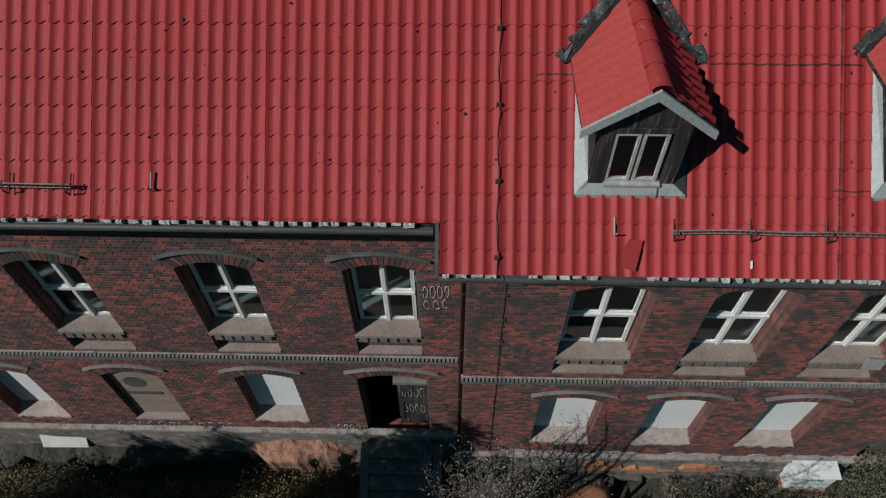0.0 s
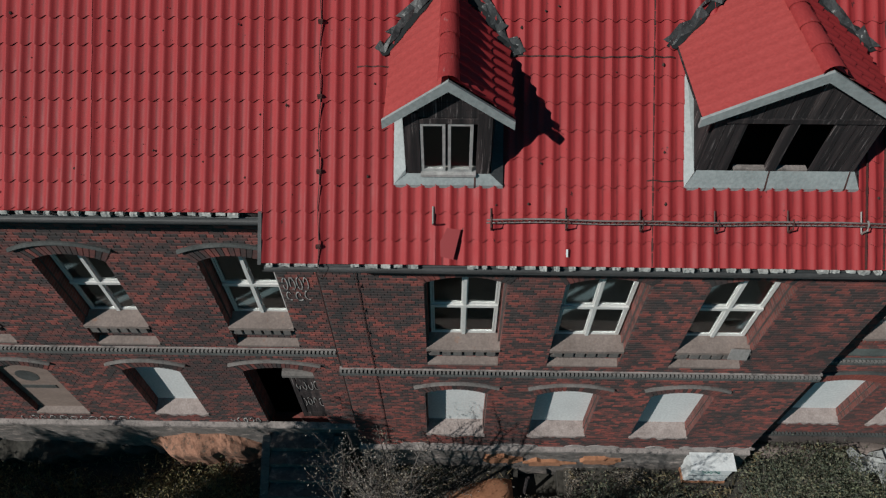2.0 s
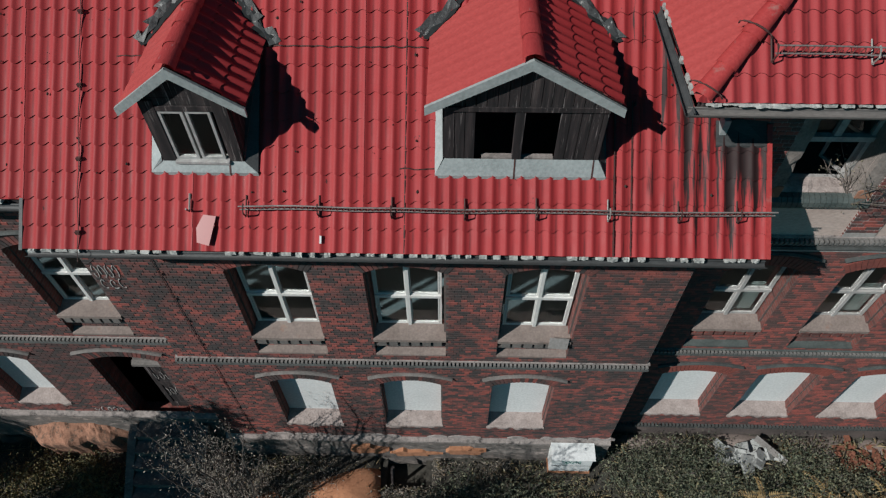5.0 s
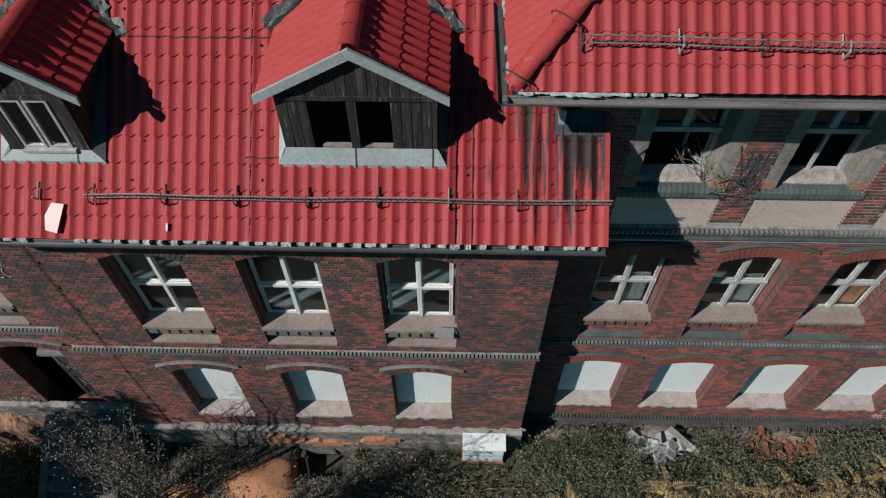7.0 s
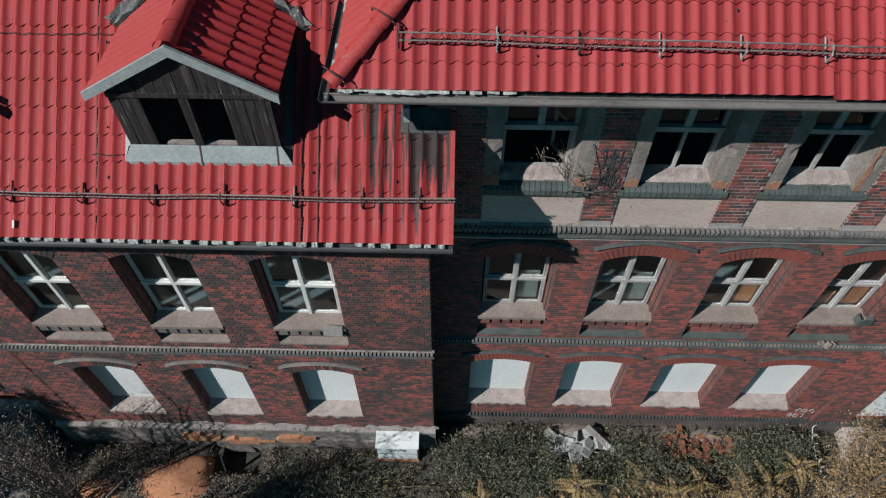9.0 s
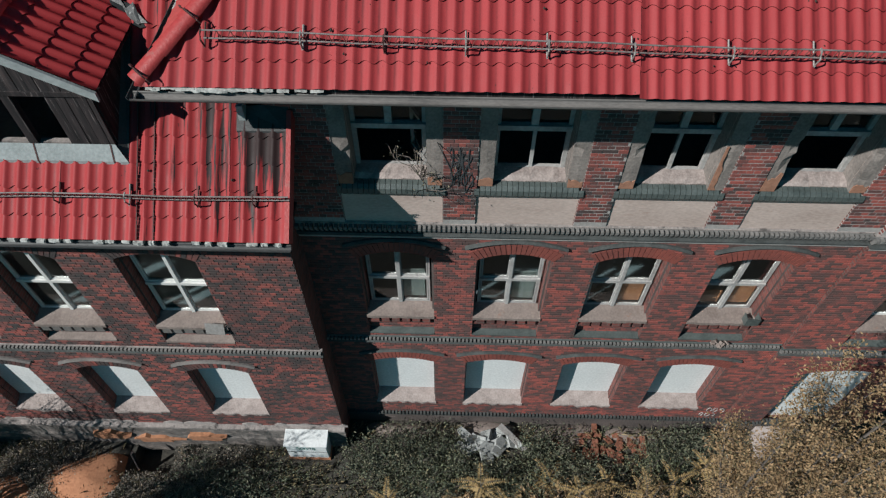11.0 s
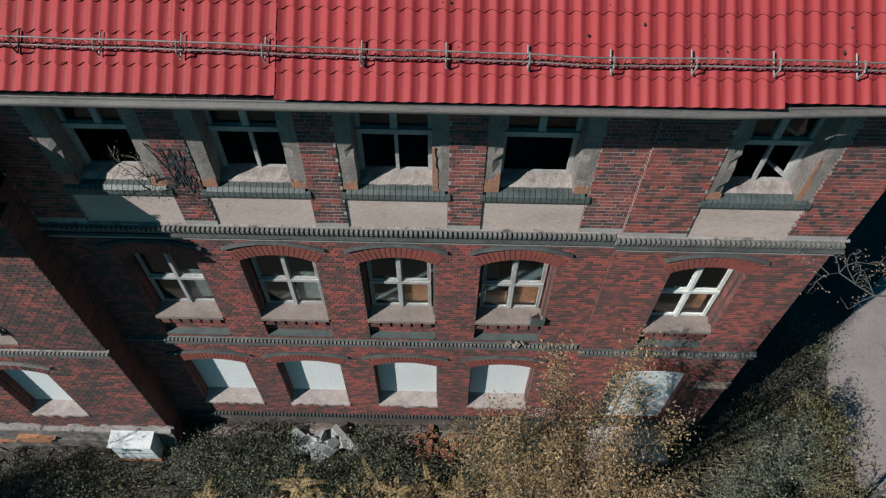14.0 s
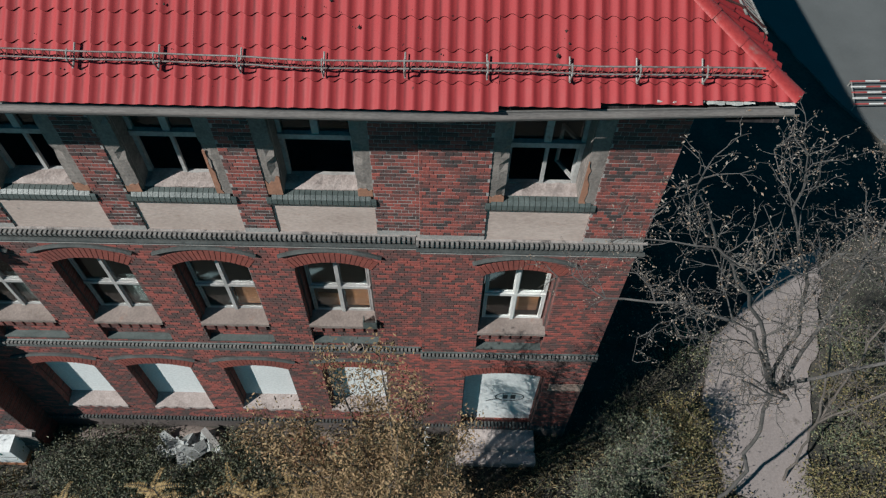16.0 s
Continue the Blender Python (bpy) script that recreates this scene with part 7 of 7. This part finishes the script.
def free_ground(x, y):
    if -1.9 < x < 0.0 and y > 4.0:
        return 0.0
    if x < 0.4 and y > 5.9 or 0.4 <= x < 9.3 and y > 5.62 or 9.2 <= x < 21.8 and y > 6.3:
        return 0.0
    if 7.8 < x < 9.0 and y > 5.3 or 3.9 < x < 5.1 and 5.0 < y < 5.8:
        return 0.0
    if 25.4 < x < 28.2 + (y - 7.5) * 0.43 and 4.8 < y < 12:
        return 0.05
    if (x - 3.2) ** 2 + ((y - 4.9) * 1.2) ** 2 < 0.75:
        return 0.06
    if 14.8 < x < 16.4 and 5.55 < y:
        return 0.32
    if 12.1 < x < 13.5 and y > 5.5:
        return 0.1
    base = 0.30 if 0.4 < x < 7 else 0.9
    return max(0.05, min(1.0, base * (0.65 + 1.2 * noise.noise((x * 0.8, y * 0.8, 9)))))


cover("weeds", (-12, 23.5, 3.2, 6.35), 46000, M_LEAF_GREEN, 0.025, 0.38, "dense low green weeds and ivy on the soil", 41, free_ground)
cover("weeds", (22, 34, 3.2, 13), 13000, M_LEAF_IVY, 0.034, 0.5, "low green weeds beside the yard", 42, free_ground)
cover("fallen_leaves", (-12, 24, 3.2, 6.35), 8000, M_LEAF_YELLOW, 0.024, 0.10, "yellow and brown fallen leaves", 43, free_ground)
cover("twig_litter", (0.5, 7.0, 3.9, 5.6), 30000, M_LITTER, 0.022, 0.18, "pale dusty twigs and leaf litter on the soil", 46, lambda x, y: 0.0 if free_ground(x, y) <= 0 else (0.03 if free_ground(x, y) <= 0.11 else 0.8))
cover("grass", (-12, 26, 3.2, 6.5), 12000, M_GRASS, 0.006, 0.26, "dry tufted grass", 44, lambda x, y: min(1, free_ground(x, y) + 0.15) if free_ground(x, y) > 0 else 0, True)

SHRUBS = [(-10.2, 4.7, 1.2, 0.8, 1.3), (-8.4, 4.9, 1.1, 0.7, 1.1), (-6.6, 4.7, 1.2, 0.6, 1.0), (-4.9, 4.6, 0.9, 0.5, 0.9), (-2.6, 4.6, 0.7, 0.4, 0.7), (-4.0, 5.15, 0.6, 0.3, 0.7), (-3.0, 5.2, 0.5, 0.25, 0.5), (6.0, 4.8, 0.9, 0.5, 0.7), (7.2, 4.7, 0.7, 0.4, 0.6),
          (10.6, 5.3, 0.9, 0.5, 0.7), (11.5, 5.0, 0.8, 0.5, 0.6), (13.7, 4.9, 0.7, 0.5, 0.8), (14.6, 4.8, 0.7, 0.5, 0.7), (16.6, 5.2, 0.8, 0.4, 0.9), (22.8, 4.6, 0.9, 0.7, 1.0), (24.2, 5.4, 1.0, 0.8, 1.4), (23.4, 6.6, 0.7, 0.6, 1.0), (25.0, 4.4, 1.0, 0.7, 1.2), (23.9, 7.4, 0.9, 0.8, 1.3), (24.6, 6.2, 0.9, 0.8, 1.2), (25.2, 8.6, 0.7, 0.7, 1.1), (29.4, 6.4, 1.0, 0.9, 1.2), (30.4, 8.6, 1.3, 1.1, 1.2), (29.3, 5.0, 1.0, 0.8, 1.1), (31.6, 7.2, 1.2, 1.0, 1.4), (27.7, 5.2, 0.8, 0.5, 0.8), (28.6, 6.3, 0.7, 0.6, 1.0), (29.1, 7.7, 0.7, 0.7, 1.1), (29.7, 9.2, 0.8, 0.7, 1.0), (28.2, 4.4, 0.9, 0.7, 1.0), (30.2, 6.2, 1.1, 0.9, 1.3)]
for x, y, rx, ry, h in ((15.1, 4.0, 0.9, 0.6, 1.7), (16.2, 4.1, 1.0, 0.6, 2.1), (19.2, 4.2, 0.9, 0.6, 1.9), (18.6, 4.6, 0.8, 0.5, 1.7), (20.4, 4.2, 0.7, 0.5, 1.0)):
    shrub("shrub", on_ground(x, y), rx, ry, h, 2600, M_LEAF_YELLOW, 0.029, "ochre-leaved bush beneath the young tree", 170 + int(x), 30)
for k, (x, y, rx, ry, h) in enumerate(SHRUBS):
    dark = x < 0
    # shrubs from x 5 to 8 stand in shade, put in by darker leaves
    shrub("shrub", on_ground(x, y), rx, ry, h, 1500, (M_LEAF_OLIVE if dark or x > 22 and k % 2 else M_LEAF_IVY if 5 < x < 8 else M_LEAF_DARK if k % 3 == 0 else M_LEAF_GREEN), 0.034, "sparse dusty shrub at the foot of the wall" if dark else "small leafy green shrub among weeds", 100 + k, 26)
shrub("shrub", on_ground(13.95, 4.35), 0.55, 0.4, 1.1, 700, M_LEAF_YELLOW, 0.05, "yellow-leaved sapling among weeds", 150, 14)
shrub("shrub", on_ground(12.1, 4.3), 0.4, 0.3, 0.8, 400, M_LEAF_YELLOW, 0.05, "yellow-leaved sapling among weeds", 151, 10)


def frond_plant(base, h, fronds, seed):
    """Upright stem with arching pinnate leaves, yellowed."""
    rng = random.Random(seed)
    ob = empty("sapling", base, "yellowed sapling with long pinnate leaves among weeds", "plant", "pinnate saplings")
    wood, leaves = Soup(), Soup()
    b = Vector(base)
    top = b + Vector((rng.gauss(0, 0.08), rng.gauss(0, 0.08), h))
    wood.tube([b - Vector((0, 0, 0.1)), b.lerp(top, 0.5) + Vector((0.03, 0, 0)), top], [0.014, 0.011, 0.006], 5)
    for k in range(fronds):
        a = 2.4 * k + rng.uniform(-0.3, 0.3)
        p = b.lerp(top, 0.45 + 0.55 * k / fronds)
        out = Vector((math.cos(a), math.sin(a), 0))
        length = rng.uniform(0.40, 0.66)
        pts = [p + out * length * f + Vector((0, 0, length * (0.55 * f - 0.75 * f * f))) for f in (0, 0.2, 0.4, 0.6, 0.8, 1.0)]
        wood.tube(pts, 0.004, 3)
        cross = out.cross(Vector((0, 0, 1)))
        for q in range(2, 15):
            f = q / 14 * 5
            j = min(4, int(f))
            c = pts[j].lerp(pts[j + 1], f - j)
            for side in (-1, 1):
                d = (cross * side + out * 0.45 + Vector((0, 0, rng.uniform(-0.35, 0.1)))).normalized()
                L = rng.uniform(0.09, 0.13) * (1.1 - 0.05 * q)
                w = d.cross(Vector((0, 0, 1))).normalized() * L * 0.17
                leaves.add([c, c + d * L * 0.45 + w, c + d * L, c + d * L * 0.45 - w], [(0, 1, 2, 3)])
    wood.make("stem", M_BARK, ob)
    leaves.make("foliage", M_LEAF_FROND, ob)["kind"] = "stuff"
    return ob


M_LEAF_FROND = leaf_material("yellowed pinnate leaves", [(0.18, 0.12, 0.05), (0.32, 0.22, 0.09), (0.43, 0.30, 0.14), (0.20, 0.16, 0.07)])
for k, (x, y, h, n) in enumerate(((12.45, 4.5, 1.2, 10), (13.1, 4.2, 0.9, 8), (14.6, 4.45, 1.25, 11), (15.3, 4.75, 0.8, 8), (15.9, 4.3, 1.5, 12), (16.6, 4.7, 1.1, 9), (10.4, 4.3, 0.7, 7), (17.6, 5.2, 1.0, 9), (14.0, 4.9, 0.7, 7))):
    frond_plant(on_ground(x, y), h, n, 400 + k)
for k, (x, y, rx, ry, h) in enumerate(((9.9, 5.35, 0.75, 0.55, 0.65), (10.7, 5.55, 0.8, 0.5, 0.85), (11.6, 5.5, 0.7, 0.5, 0.75), (11.2, 4.8, 0.9, 0.5, 0.6), (12.9, 4.85, 0.8, 0.45, 0.7), (13.9, 5.5, 0.7, 0.5, 0.7), (15.0, 5.1, 0.8, 0.4, 0.6), (16.9, 5.6, 0.6, 0.4, 0.8), (17.6, 5.8, 0.6, 0.35, 0.8))):
    shrub("shrub", on_ground(x, y), rx, ry, h, 3400, M_LEAF_IVY, 0.030, "dense dark green leafy shrub at the foot of the wall", 210 + k, 40)
for k, (x, y, rx, ry, h) in enumerate(((2.5, 5.0, 0.5, 0.3, 0.35), (1.5, 4.9, 0.6, 0.4, 0.35), (5.8, 4.4, 0.7, 0.5, 0.6))):
    shrub("shrub", on_ground(x, y), rx, ry, h, 900, M_LITTER, 0.022, "sparse dusty shrub with pale leaves", 190 + k, 26)
s = Soup()
s.box((-0.52, -0.02, -0.20), (0.52, 0.02, 0.20), Matrix.Translation((-8.85, YA - 0.12, -1.90)) @ Euler((radians(-24), radians(3), radians(2))).to_matrix().to_4x4())
tagged(s.make("white_board", M_WHITE), "white board covering a cellar light at the plinth", "board")
sprout = tree("wall_sprout", (11.32, 6.42, 5.95), 1.2, 4, 2, M_LEAF_DARK, M_BARK, 1, 0.02, 0.05, "twiggy sprout growing from the broken sill", 61, category="plant", spread=0.8)

# trees before the west and middle fronts, whose shade falls on walls and ground
leafy_tree("tree", on_ground(1.15, 4.15), 1.2, 0.5, 6.2, 8, 3, M_LITTER, 0.022, "thin many-stemmed sapling with sparse dusty leaves", 91, low=0.15, clump=0.15)
for k, (x, y, rx, ry, h, leaf) in enumerate(((23.1, 5.3, 1.0, 0.8, 3.3, M_LEAF_IVY), (22.3, 4.5, 0.8, 0.6, 2.2, M_LEAF_IVY), (24.3, 6.3, 0.8, 0.6, 2.0, M_LEAF_OLIVE))):
    leafy_tree("shrub", on_ground(x, y), rx, ry, h, 13, 6, leaf, 0.034, "leafy dark green bush beside the end wall" if leaf is M_LEAF_IVY else "leafy olive bush beside the yard", 95 + k, low=0.1, clump=0.13, category="shrub")
tree("tree", on_ground(1.9, 2.2), 7.0, 2, 4, M_LEAF_DARK, M_BARK, 2, 0.04, 0.15, "bare thin tree standing before the middle front", 71, spread=0.42, out=0.2)
leafy_tree("shrub", on_ground(2.0, 1.6), 1.0, 0.8, 5.2, 12, 9, M_LEAF_OLIVE, 0.07, "tall olive-leaved bush before the middle front", 76, low=0.3, category="shrub")
for x, h, n in ((-6.1, 9.0, 77), (-6.9, 8.6, 78), (-10.9, 7.6, 79), (-12.8, 7.8, 80)):
    leafy_tree("shrub", on_ground(x, 1.5), 1.25, 0.9, h, 16, 20, M_LEAF_OLIVE, 0.08, "tall olive-leaved bush before the west front", n, low=0.2, category="shrub")

# ---- the nearest bricks of the top storey, one by one ----
def one_brick(length):
    e, p = 0.003, 0.004
    L, H = length - HEAD_JOINT, COURSE - JOINT
    me = bpy.data.meshes.new("brick")
    me.from_pydata([(0, 0, 0), (L, 0, 0), (L, 0, H), (0, 0, H), (e, -p, e), (L - e, -p, e), (L - e, -p, H - e), (e, -p, H - e)], [], [(4, 5, 6, 7), (0, 1, 5, 4), (1, 2, 6, 5), (2, 3, 7, 6), (3, 0, 4, 7)])
    me.materials.append(M_BRICK_ONE)
    return me


STRETCHER, HEADER = one_brick(LONG), one_brick(SHORT)
for xa, za, long, y, j in PICKED:
    b = new("brick", STRETCHER if long else HEADER)
    attach(b, wall_east)
    b.location = (xa, y + j, za)
